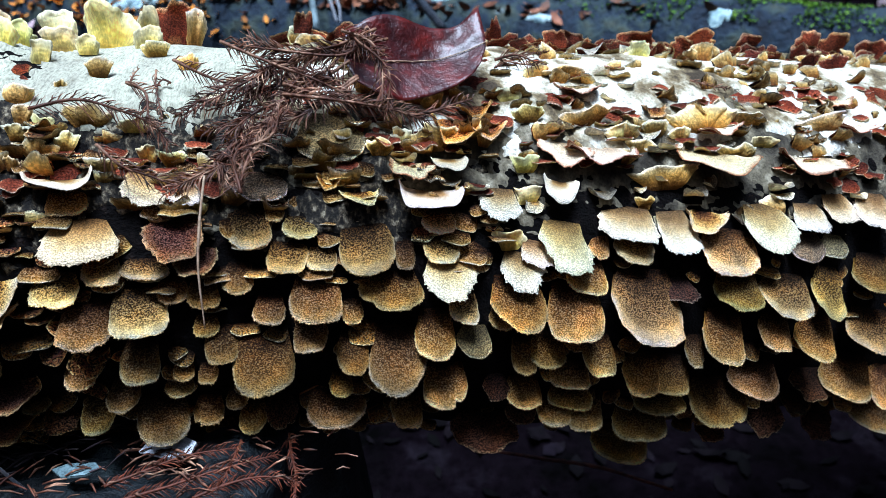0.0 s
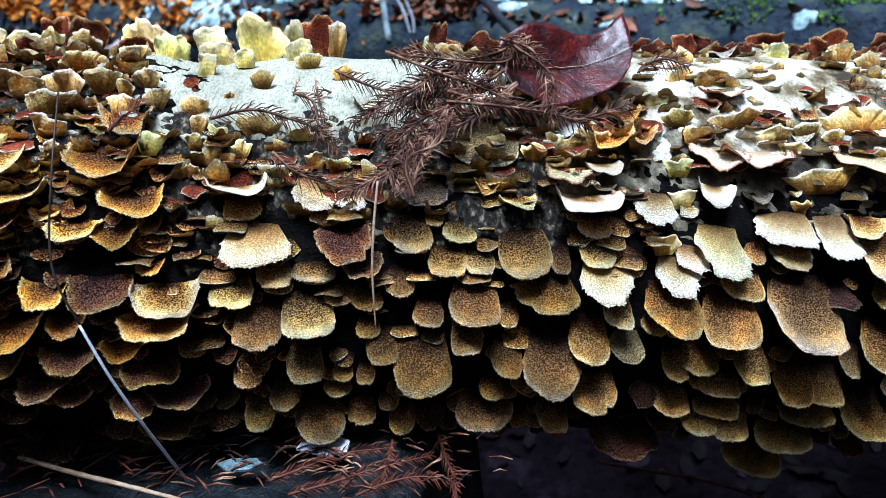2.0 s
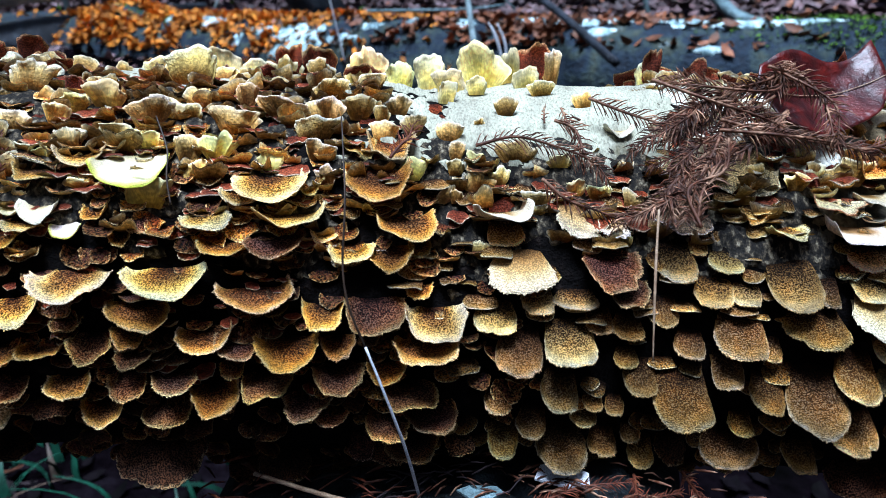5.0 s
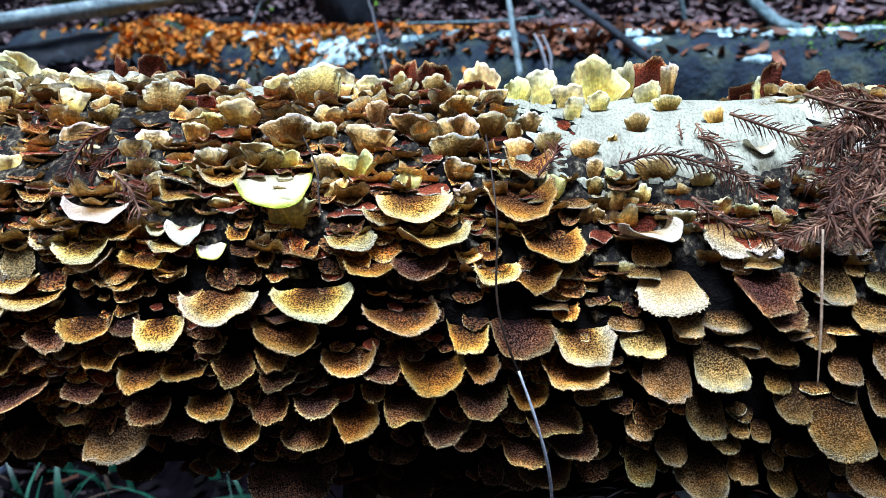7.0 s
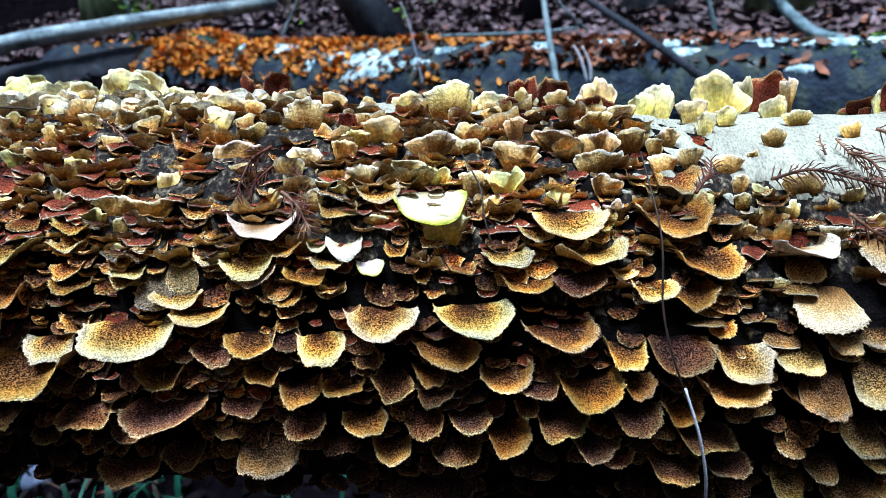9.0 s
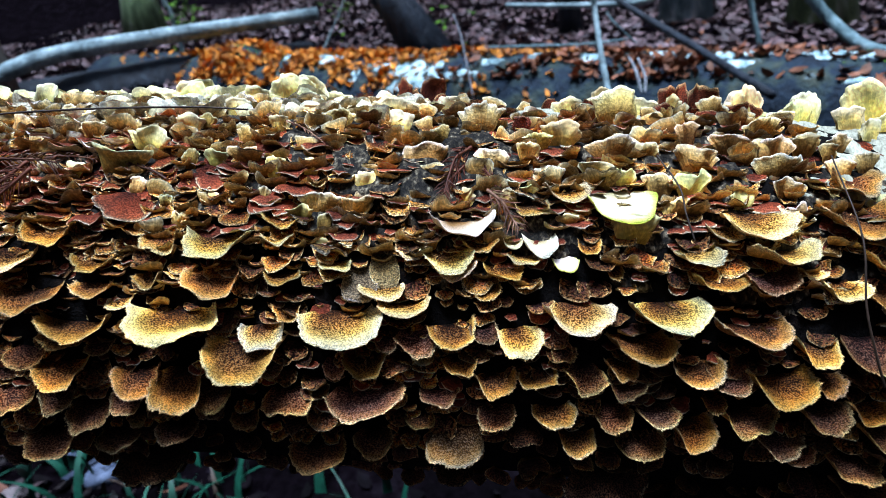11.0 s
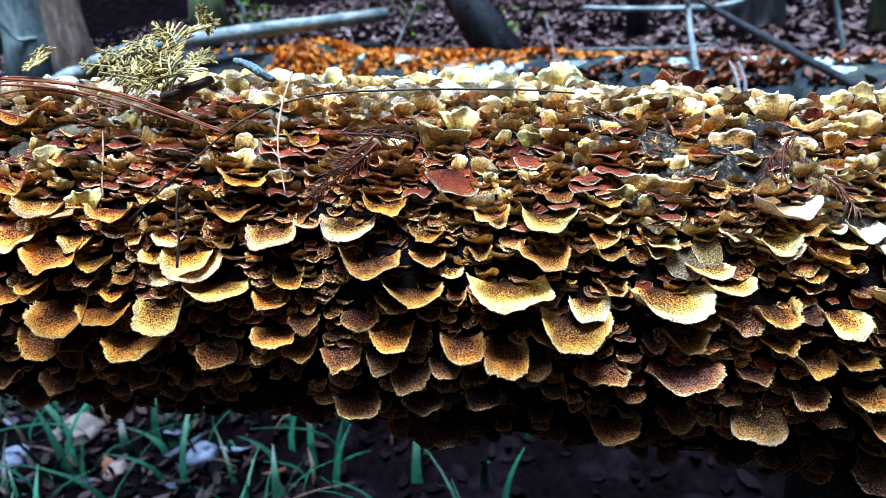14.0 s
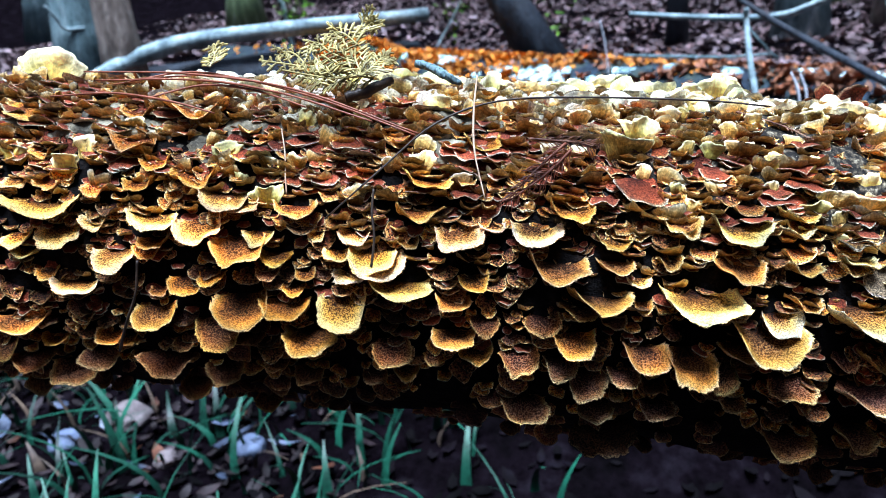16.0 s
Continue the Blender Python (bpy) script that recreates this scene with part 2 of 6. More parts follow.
CRUST_DIM = plain("dim_crust", [(0.40, (0.005, 0.004, 0.003)), (0.5, (0.018, 0.015, 0.011)), (0.58, (0.085, 0.066, 0.042)), (0.7, (0.34, 0.29, 0.20))], 190.0, 0.9, bump_by=0.003, fine=640.0, axis=(1.4, 1.0, 1.0))
NEEDLE = plain("dry_needles", [(0.3, (0.022, 0.007, 0.004)), (0.5, (0.12, 0.042, 0.022)), (0.66, (0.46, 0.26, 0.16))], 60.0, 0.6, islands=True)
NEEDLE_RED = plain("red_needles", [(0.3, (0.05, 0.012, 0.006)), (0.6, (0.15, 0.038, 0.018)), (0.8, (0.42, 0.2, 0.1))], 60.0, 0.6, islands=True)
CEDAR = plain("golden_cedar", [(0.3, (0.16, 0.11, 0.03)), (0.55, (0.42, 0.35, 0.13)), (0.75, (0.7, 0.64, 0.4))], 60.0, 0.6, islands=True)
STALK_DARK = plain("dark_stalk", [(0.3, (0.012, 0.008, 0.006)), (0.7, (0.05, 0.03, 0.02))], 120.0, 0.5)
STALK_PALE = plain("bleached_stalk", [(0.3, (0.5, 0.53, 0.58)), (0.7, (0.8, 0.85, 0.92))], 120.0, 0.5)
STRAW = plain("straw_stalk", [(0.3, (0.26, 0.15, 0.09)), (0.7, (0.55, 0.4, 0.27))], 120.0, 0.5)
PINE = plain("pine_needles", [(0.3, (0.13, 0.03, 0.015)), (0.7, (0.34, 0.11, 0.06))], 90.0, 0.4)
MOSSY = plain("mossy_bark", [(0.3, (0.004, 0.008, 0.014)), (0.47, (0.012, 0.026, 0.045)), (0.56, (0.03, 0.05, 0.05)), (0.66, (0.06, 0.07, 0.05)), (0.76, (0.3, 0.42, 0.48))], 9.0, 0.85, bump_by=0.03)
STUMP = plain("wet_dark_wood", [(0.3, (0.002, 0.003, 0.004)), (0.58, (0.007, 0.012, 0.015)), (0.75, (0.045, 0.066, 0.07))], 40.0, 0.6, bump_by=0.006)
ORANGE = plain("orange_leaves", [(0.3, (0.34, 0.10, 0.01)), (0.6, (0.60, 0.22, 0.02)), (0.8, (0.70, 0.34, 0.05))], 20.0, 0.7, islands=True)
RUSTY = plain("rusty_leaves", [(0.3, (0.10, 0.03, 0.015)), (0.6, (0.24, 0.09, 0.04)), (0.8, (0.5, 0.28, 0.18))], 20.0, 0.6, islands=True)
# darker copy of RUSTY: shade on the low ground is put into the colour
RUSTY_DIM = plain("shaded_rusty_leaves", [(0.3, (0.03, 0.010, 0.006)), (0.6, (0.09, 0.032, 0.016)), (0.8, (0.26, 0.13, 0.08))], 20.0, 0.6, islands=True)
# soil colour taken near black: it holds the shade below and behind the log
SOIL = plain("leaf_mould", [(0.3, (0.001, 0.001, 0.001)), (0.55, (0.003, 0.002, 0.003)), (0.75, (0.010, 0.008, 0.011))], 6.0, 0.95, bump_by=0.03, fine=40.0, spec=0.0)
LITTER = plain("fallen_leaves", [(0.3, (0.035, 0.018, 0.018)), (0.52, (0.11, 0.066, 0.068)), (0.74, (0.30, 0.24, 0.26))], 5.0, 0.6, islands=True)
PALE_LEAF = plain("bluish_leaves", [(0.3, (0.025, 0.035, 0.06)), (0.55, (0.07, 0.09, 0.13)), (0.78, (0.2, 0.21, 0.26))], 6.0, 0.5, islands=True)
MOSS = plain("green_moss", [(0.3, (0.02, 0.06, 0.005)), (0.6, (0.09, 0.22, 0.015)), (0.8, (0.25, 0.4, 0.05))], 14.0, 0.9, islands=True)
# two darker copies of LITTER, with the shade near the log in their colour
LITTER_DIM = plain("shaded_leaves", [(0.3, (0.004, 0.002, 0.002)), (0.52, (0.014, 0.008, 0.009)), (0.74, (0.05, 0.034, 0.038))], 6.0, 0.7, islands=True)
LITTER_SHADED = plain("deep_shaded_leaves", [(0.3, (0.001, 0.001, 0.001)), (0.6, (0.003, 0.002, 0.003)), (0.8, (0.010, 0.008, 0.014))], 5.0, 0.8, spec=0.05, islands=True)
GRASS = plain("grass_blades", [(0.3, (0.002, 0.028, 0.017)), (0.7, (0.009, 0.09, 0.052))], 9.0, 0.5, islands=True)
STRAWS = plain("dead_grass", [(0.3, (0.04, 0.024, 0.018)), (0.7, (0.14, 0.10, 0.07))], 9.0, 0.6, islands=True)
BIRCH = plain("pale_branch_bark", [(0.3, (0.06, 0.09, 0.10)), (0.5, (0.24, 0.33, 0.35)), (0.7, (0.48, 0.6, 0.6))], 7.0, 0.8, bump_by=0.01)
TRUNKS = {
    "grey": plain("grey_bark", [(0.3, (0.05, 0.09, 0.10)), (0.55, (0.18, 0.28, 0.30)), (0.75, (0.42, 0.52, 0.53))], 5.0, 0.9, bump_by=0.03, axis=(3, 3, 0.6)),
    "brown": plain("brown_bark", [(0.3, (0.08, 0.06, 0.05)), (0.55, (0.24, 0.19, 0.16)), (0.75, (0.42, 0.36, 0.31))], 5.0, 0.9, bump_by=0.03, axis=(3, 3, 0.6)),
    "dark": plain("dark_wet_bark", [(0.3, (0.006, 0.008, 0.012)), (0.6, (0.02, 0.028, 0.04)), (0.8, (0.07, 0.09, 0.11))], 5.0, 0.6, bump_by=0.02, axis=(3, 3, 0.6)),
    "green": plain("mossy_trunk_bark", [(0.3, (0.05, 0.08, 0.04)), (0.55, (0.15, 0.22, 0.10)), (0.75, (0.36, 0.42, 0.32))], 5.0, 0.9, bump_by=0.03, axis=(3, 3, 0.6)),
}
FOREST = plain("distant_forest", [(0.3, (0.012, 0.014, 0.014)), (0.5, (0.035, 0.035, 0.035)), (0.62, (0.05, 0.07, 0.03)), (0.75, (0.10, 0.09, 0.09))], 0.8, 0.95, axis=(1, 1, 0.25))


def leaf_mat():
    m, n, l, bsdf = graph("wet_red_leaf")
    co = n.new("ShaderNodeTexCoord")
    f = noise_tex(n, l, co.outputs["Object"], 55.0, 4.0)
    colour = ramp(n, l, f, [(0.3, (0.014, 0.002, 0.003)), (0.5, (0.055, 0.004, 0.004)), (0.68, (0.13, 0.008, 0.005))])
    g = noise_tex(n, l, co.outputs["Object"], 600.0, 2.0)
    colour = mix(n, l, 0.5, colour, ramp(n, l, g, [(0.4, (0.5, 0.5, 0.5)), (0.62, (1.4, 1.3, 1.3))]), "MULTIPLY")
    l.new(colour, bsdf.inputs["Base Color"])
    l.new(calc(n, l, "MULTIPLY_ADD", g, 0.35), bsdf.inputs["Roughness"])
    bsdf.inputs["Specular IOR Level"].default_value = 0.4
    bsdf.inputs["Coat Weight"].default_value, bsdf.inputs["Coat Roughness"].default_value = 0.3, 0.28
    bump(n, l, bsdf, calc(n, l, "ADD", f, calc(n, l, "MULTIPLY", noise_tex(n, l, co.outputs["Object"], 260.0, 4.0), 0.6)), 0.7, 0.003)
    return m


LEAF = leaf_mat()


# ---- builders ----
def mesh_of(name, verts, faces, uvs=None, smooth=True):
    me = bpy.data.meshes.new(name)
    me.from_pydata([tuple(v) for v in verts], [], faces)
    if uvs is not None:
        layer = me.uv_layers.new(name="UVMap")
        idx = np.empty(len(me.loops), dtype=np.int32)
        me.loops.foreach_get("vertex_index", idx)
        layer.data.foreach_set("uv", np.asarray(uvs, dtype=np.float32)[idx].ravel())
    if smooth:
        me.polygons.foreach_set("use_smooth", [True] * len(me.polygons))
    me.update()
    return me


def part(name, me, material, parent=None, label="", colour=None):
    ob = new(name, me)
    if not me.materials:
        me.materials.append(material)
    if parent is not None:
        ob.parent = parent
    if label:
        tagged(ob, label)
    if colour:
        ob.color = colour
    return ob


class Pile:
    """Vertices, faces and UVs gathered for one joined mesh."""

    def __init__(self):
        self.v, self.f, self.uv = [], [], []

    def add(self, v, f, uv=None):
        k = len(self.v)
        self.v += [tuple(p) for p in v]
        self.f += [tuple(i + k for i in q) for q in f]
        self.uv += list(uv) if uv is not None else [(0, 0)] * len(v)

    def mesh(self, name, smooth=True):
        return mesh_of(name, self.v, self.f, self.uv, smooth)


def tube(points, radii, sides=8, wob=0.0, rng=None, cap=True):
    pts = [Vector(p) for p in points]
    v, f = [], []
    side = Vector((0.3, -0.8, 0.5))
    for i, p in enumerate(pts):
        d = (pts[min(i + 1, len(pts) - 1)] - pts[max(i - 1, 0)]).normalized()
        a = (side - d * side.dot(d)).normalized()
        b = d.cross(a)
        r = radii[i] if hasattr(radii, "__len__") else radii
        for k in range(sides):
            q = 2 * math.pi * k / sides
            rr = r * (1 + (rng.uniform(-wob, wob) if rng else 0))
            v.append(p + a * math.cos(q) * rr + b * math.sin(q) * rr)
    for i in range(len(pts) - 1):
        for k in range(sides):
            m = (k + 1) % sides
            f.append((i * sides + k, i * sides + m, (i + 1) * sides + m, (i + 1) * sides + k))
    if cap:
        f.append(tuple(range(sides))[::-1])
        f.append(tuple((len(pts) - 1) * sides + k for k in range(sides)))
    return v, f


def smooth_line(points, n=24):
    """A Catmull-Rom line through points."""
    P = [Vector(p) for p in points]
    P = [P[0] * 2 - P[1]] + P + [P[-1] * 2 - P[-2]]
    out = []
    segs = len(P) - 3
    for i in range(n + 1):
        u = i / n * segs
        k = min(int(u), segs - 1)
        t = u - k
        a, b, c, d = P[k:k + 4]
        out.append(0.5 * (2 * b + (c - a) * t + (2 * a - 5 * b + 4 * c - d) * t * t + (3 * b - a - 3 * c + d) * t ** 3))
    return out


# ---- the fallen log: a bent, tapering trunk ----
AXIS = Vector((1, 0.2342, -0.1292)).normalized()
ORIGIN = Vector((-0.5, 0.4436, 0.8865))
UP = (Vector((0, 0, 1)) - AXIS * AXIS.z).normalized()
FRONT = AXIS.cross(UP) if AXIS.cross(UP).y < 0 else UP.cross(AXIS)
STATIONS = [-0.9, -0.5, -0.2, 0.2, 0.45, 0.7, 1.0]
RADII = [0.140, 0.146, 0.152, 0.158, 0.168, 0.183, 0.188]
RISE = [0.030, 0.041, 0.039, 0.024, 0.024, 0.012, 0.010]
FORTH = [0, 0, 0, 0, 0.012, 0.008, 0]


def on_log(along, around, lift=0.0):
    """The place on the bark, with the outward and the downhill direction; metres, degrees from the top towards the viewer's side."""
    q = radians(around)
    n = UP * math.cos(q) + FRONT * math.sin(q)
    d = FRONT * math.cos(q) - UP * math.sin(q)
    c = ORIGIN + AXIS * along + UP * float(np.interp(along, STATIONS, RISE)) + FRONT * float(np.interp(along, STATIONS, FORTH))
    return c + n * (float(np.interp(along, STATIONS, RADII)) + lift), n, d


def log_skin(along, around):
    p = Vector((along * 9, math.cos(radians(around)) * 1.6, math.sin(radians(around)) * 1.6))
    return -0.003 + 0.006 * noise.noise(p * 1.3) + 0.002 * noise.noise(p * 6)


def build_log():
    a0, a1, na, nt = -1.45, 1.75, 230, 110
    v, f = [], []
    for i in range(na + 1):
        s = a0 + (a1 - a0) * i / na
        for k in range(nt):
            th = 360 * k / nt
            v.append(on_log(s, th, log_skin(s, th))[0])
    for i in range(na):
        for k in range(nt):
            m = (k + 1) % nt
            f.append((i * nt + k, i * nt + m, (i + 1) * nt + m, (i + 1) * nt + k))
    f.append(tuple(range(nt)))
    f.append(tuple(na * nt + k for k in range(nt))[::-1])
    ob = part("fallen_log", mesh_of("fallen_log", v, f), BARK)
    return tagged(ob, "rotting fallen trunk darkened for gap shade, crowded with bracket fungi", "log")


build_log()


def build_crust(name, a0, a1, t0, t1, edge, label, hole=0.0, material=None, sunk=0.0):
    """A pale fungal skin spread thinly over the bark, with a ragged outline."""
    na, nt = int((a1 - a0) / 0.0026), int((t1 - t0) / 0.9)
    ids, v, f = {}, [], []

    def grow(i, k):
        x, y = i / na, k / nt
        rim = min(x, 1 - x) * (a1 - a0) / 0.1, min(1.0, y * 6 + 0.4), (1 - y) * (t1 - t0) / 24
        keep = min(1.0, *rim) + edge * noise.noise(Vector((i * 0.057, k * 0.1, 5))) + 0.5 * noise.noise(Vector((i * 0.19, k * 0.3, 9))) + 0.3 * noise.noise(Vector((i * 0.5, k * 0.7, 2)))
        return keep - 0.42 - hole

    def vert(i, k):
        if (i, k) not in ids:
            s, th = a0 + (a1 - a0) * i / na, t0 + (t1 - t0) * k / nt
            ids[i, k] = len(v)
            v.append(on_log(s, th, log_skin(s, th) + max(-0.004, min(0.003, grow(i, k) * 0.012)) - sunk + 0.0008 * noise.noise(Vector((s * 60, th * 0.16, 3))))[0])
        return ids[i, k]
    for i in range(na):
        for k in range(nt):
            if max(grow(i, k), grow(i + 1, k), grow(i, k + 1), grow(i + 1, k + 1)) > -0.25:
                f.append((vert(i, k), vert(i, k + 1), vert(i + 1, k + 1), vert(i + 1, k)))
    return tagged(part(name, mesh_of(name, v, f), material or CRUST), label, "fungus crust")


build_crust("fungus_crust", 0.11, 0.42, -40, 50, 0.6, "smooth white fungus crust spread over the log's top")
build_crust("fungus_crust", 0.33, 1.5, -42, 46, 0.9, "greyish white porous fungus crust on the thick end of the log", -0.2, CRUST_GREY)
build_crust("fungus_crust", 0.3, 1.5, 14, 66, 0.5, "tan grey pored fungus crust down the thick end of the log", -0.2, CRUST_TAN, 0.0022)
build_crust("fungus_crust", -0.85, 0.16, -42, 22, 1.1, "thin broken pale crust between small brackets on the log", 0.42)

build_crust("fungus_crust", -0.42, 0.14, 6, 70, 1.1, "grey pored fungus crust on the log between brackets", 0.12, CRUST_DIM)
build_crust("fungus_crust", 0.06, 0.5, 30, 76, 1.0, "grey pored fungus crust below the white patch", 0.0, CRUST_DIM, 0.0016)
build_crust("fungus_crust", -0.95, -0.4, -14, 56, 1.1, "creamy tan fungus crust on the log between brackets", 0.3, CRUST_TAN)


# ---- bracket fungi ----
#        base width, shoulder, droop, cup, ruffle, waves
SHAPES = {
    "h": (0.74, 0.50, 0.06, -0.10, 0.02, 2.0), "k": (0.62, 0.44, 0.04, 0.30, 0.04, 2.0), "d": (0.62, 0.46, 0.10, 0.0, 0.05, 3.0), "p": (0.6, 0.5, 0.05, 0.04, 0.03, 2.0),
    "b": (0.74, 0.50, 0.05, 0.0, 0.02, 2.0), "v": (0.70, 0.50, 0.05, 0.04, 0.03, 2.0), "f": (0.66, 0.52, 0.10, 0.26, 0.07, 1.8),
    "s": (0.52, 0.42, 0.02, 0.40, 0.04, 2.0), "y": (0.52, 0.44, 0.03, 0.36, 0.035, 1.8), "w": (0.54, 0.44, 0.03, 0.50, 0.03, 1.6),
    "g": (0.55, 0.44, 0.03, 0.34, 0.05, 2.5), "o": (0.55, 0.42, 0.0, 0.42, 0.07, 2.6), "m": (0.62, 0.36, 0.0, 0.26, 0.07, 2.4),
    "c": (0.50, 0.58, 0.0, 0.34, 0.085, 2.4), "u": (0.66, 0.52, 0.10, 0.26, 0.06, 1.6), "r": (0.50, 0.42, 0.12, 0.14, 0.06, 2.5), "q": (0.55, 0.5, 0.10, 0.24, 0.07, 1.8),
}


SWEEP = {"m": 0.56, "s": 0.64, "y": 0.64, "w": 0.64, "g": 0.62, "o": 0.64, "h": 0.56, "b": 0.56, "v": 0.56, "f": 0.54, "k": 0.58, "d": 0.58, "p": 0.58, "c": 0.5, "u": 0.54, "r": 0.58, "q": 0.52}


def fan(kind, width, length, rng, nu, nv, teeth=True):
    """Rows of points, top and underside, of one fan-shaped cap: x across, y outwards, z to the felted side."""
    base, shoulder, droop, cup, ruffle, waves = SHAPES[kind]
    ph, ph2, ph3 = (rng.uniform(0, 6.3) for _ in range(3))
    lean = rng.uniform(-0.08, 0.08)
    notch, nw = rng.uniform(-0.5, 0.5), rng.uniform(0.06, 0.14)
    nd = rng.uniform(0.06, 0.2) if rng.random() < (0.12 if kind in "hpkwybv" else 0.25) else 0.0
    if kind == "c":
        waves = rng.uniform(1.2, 2.8)
        droop, cup = rng.uniform(-0.3, 0.2), rng.uniform(0.02, 0.34)
    if kind in "cufq":
        lean = rng.uniform(-0.2, 0.2)
    lobes = rng.uniform(0.06, 0.11) if kind == "v" else rng.uniform(0.10, 0.2) if kind == "q" else rng.uniform(0.07, 0.15) if kind in "ufc" else rng.uniform(0.05, 0.12) if kind in "omr" else rng.uniform(0.03, 0.085) if kind in "sykd" else rng.uniform(0.018, 0.05)
    uneven = 0.34 if kind in "cufq" else 0.2 if kind in "oywsr" else 0.18 if kind == "k" else 0.1
    lip = 0.0008 if kind in "cuf" else 0.0004
    square = 0.82 if kind in "hpbv" else 0.76 if kind in "sykow" else 0.92
    thick = 0.0014 + 0.05 * length
    fringe = [rng.random() ** 2 * (0.0026 if kind in "vm" else 0.0009 if kind in "ksyohdb" else 0.0004) for i in range(nu + 1)] if teeth else [0] * (nu + 1)
    top, low, uv = [], [], []
    reach = shoulder * length + (1 - shoulder) * length
    for j in range(nv + 1):
        s = (j / nv) ** 0.85
        rt, rl = [], []
        for i in range(nu + 1):
            t = -1 + 2 * i / nu
            q = t * math.pi * SWEEP.get(kind, 0.6)
            lob = 1 + lobes * math.sin(waves * 2.2 * t + ph) + 0.6 * lobes * math.sin(7 * t + ph2) + (0.0 if kind == "h" else 0.4) * lobes * math.sin(17 * t + ph3) + (0.012 * math.sin(39 * t + ph) + 0.012 * math.sin(53 * t + ph2) if kind in "sykod" else 0.0)
            lob -= nd * math.exp(-((t - notch) / nw) ** 2)
            sn, cs = math.sin(q), math.cos(q)
            ox = width / 2 * math.copysign(abs(sn) ** square, sn) * lob
            oy = shoulder * length + (1 - shoulder) * length * math.copysign(abs(cs) ** square, cs) * lob + lean * ox
            bx = t * base * width / 2
            x, y = bx + (ox - bx) * s, oy * s
            if j == nv:
                k = 1 + fringe[i] / max(0.004, math.hypot(ox, oy))
                x, y = x * k, y * k
            z = -droop * length * s * s + cup * length * (1 - math.sqrt(max(0.0, 1 - 0.97 * min(1.0, abs(x) / (width / 2)) ** 2))) * (0.4 + 0.6 * s)
            z += ruffle * length * s * s * (math.sin(waves * 3.1 * t + ph3) + 0.6 * math.sin(7.3 * t + ph) + 0.2 * math.sin(15 * t + ph2))
            w3 = Vector((x / width * 2.2 + ph * 3, y / length * 1.6 + ph2 * 3, ph3))
            z += uneven * length * s * noise.noise(w3)
            x += uneven * 0.45 * width * s * noise.noise(w3 + Vector((9, 4, 1)))
            h = thick * (1 - s) + 0.0009 * (1 - s ** 6) + lip
            rt.append((x, y, z + h / 2))
            rl.append((x, y, z - h / 2))
            # v keeps the painted base shade in the hollow, off the side horns
            uv.append((i / nu, j / nv if kind in "hbvpd" else 1 - (1 - j / nv) * min(1.0, math.hypot(ox - bx, oy) / reach)))
        top.append(rt)
        low.append(rl)
    return top, low, uv


def sheet(rows, flip=False):
    w = len(rows[0])
    v = [p for r in rows for p in r]
    f = []
    for j in range(len(rows) - 1):
        for i in range(w - 1):
            q = (j * w + i, j * w + i + 1, (j + 1) * w + i + 1, (j + 1) * w + i)
            f.append(q[::-1] if flip else q)
    return v, f


def seat(along, around, pitch, swing, sink=0.003):
    """The pose of a cap whose base sits in the bark and that grows outwards, pitch degrees downhill and swing along the log."""
    p, n, d = on_log(along, around, -sink)
    g = (n * math.cos(radians(pitch)) + d * math.sin(radians(pitch))) * math.cos(radians(swing)) + AXIS * math.sin(radians(swing))
    g.normalize()
    x = (-AXIS + g * AXIS.dot(g)).normalized()
    z = x.cross(g)
    m = Matrix((x, g, z)).transposed().to_4x4()
    m.translation = p
    return m


TAGS = {
    "h": ("hanging_bracket", "brown felted tongue-shaped bracket fungus hanging from the log", "brown hanging brackets", "tan"),
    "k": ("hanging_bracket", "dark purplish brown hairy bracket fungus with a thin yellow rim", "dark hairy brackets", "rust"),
    # blackish from the log's shade put into the colour, not from age
    "d": ("hanging_bracket", "blackish brown bracket fungus under the log, darkened for its shade", "dark old brackets", "rust"),
    "p": ("bracket_fungus", "upturned bracket fungus showing a greyish tan porous face", "upturned brackets", "tan"),
    "b": ("hanging_bracket", "golden tan felted bracket fungus with a cream edge", "tan hanging brackets", "tan"),
    "v": ("hanging_bracket", "creamy white tongue-shaped bracket fungus on the log", "white hanging brackets", "pale"),
    "f": ("upright_bracket", "white ruffled upright bracket fungus on the log's crest", "white upright brackets", "lemon"),
    "s": ("shelf_bracket", "dark brown hairy shelf fungus with a yellow rim on the log", "brown shelf brackets", "rust"),
    "y": ("shelf_bracket", "tan shelf fungus with a broad cream rim on the log", "tan shelf brackets", "tan"),
    "w": ("shelf_bracket", "bright white shelf fungus curving out of the log", "white shelf brackets", "pale"),
    "g": ("shelf_bracket", "white shelf fungus with a yellow-green rim on the log", "greenish brackets", "lemon"),
    "o": ("shelf_bracket", "rusty orange frilled shelf fungus on the log", "orange shelf brackets", "rust"),
    "c": ("cup_bracket", "upcurved bracket fungus with a yellowish tan underside on the log", "upcurved brackets", "tan"),
    "u": ("upright_bracket", "pale lemon-yellow upright bracket fungus on the log's top", "lemon-yellow upright brackets", "lemon"),
    "m": ("thin_bracket", "white-topped bracket fungus with a dark red underside and a jagged edge", "white and dark red brackets", "maroon"),
    "q": ("crest_bracket", "upright wavy dark red bracket fungus on the log's top", "upright red brackets", "pale"),
    "r": ("thin_bracket", "thin dark red bracket fungus with a pale edge", "dark red thin brackets", "pale"),
}
count = 0


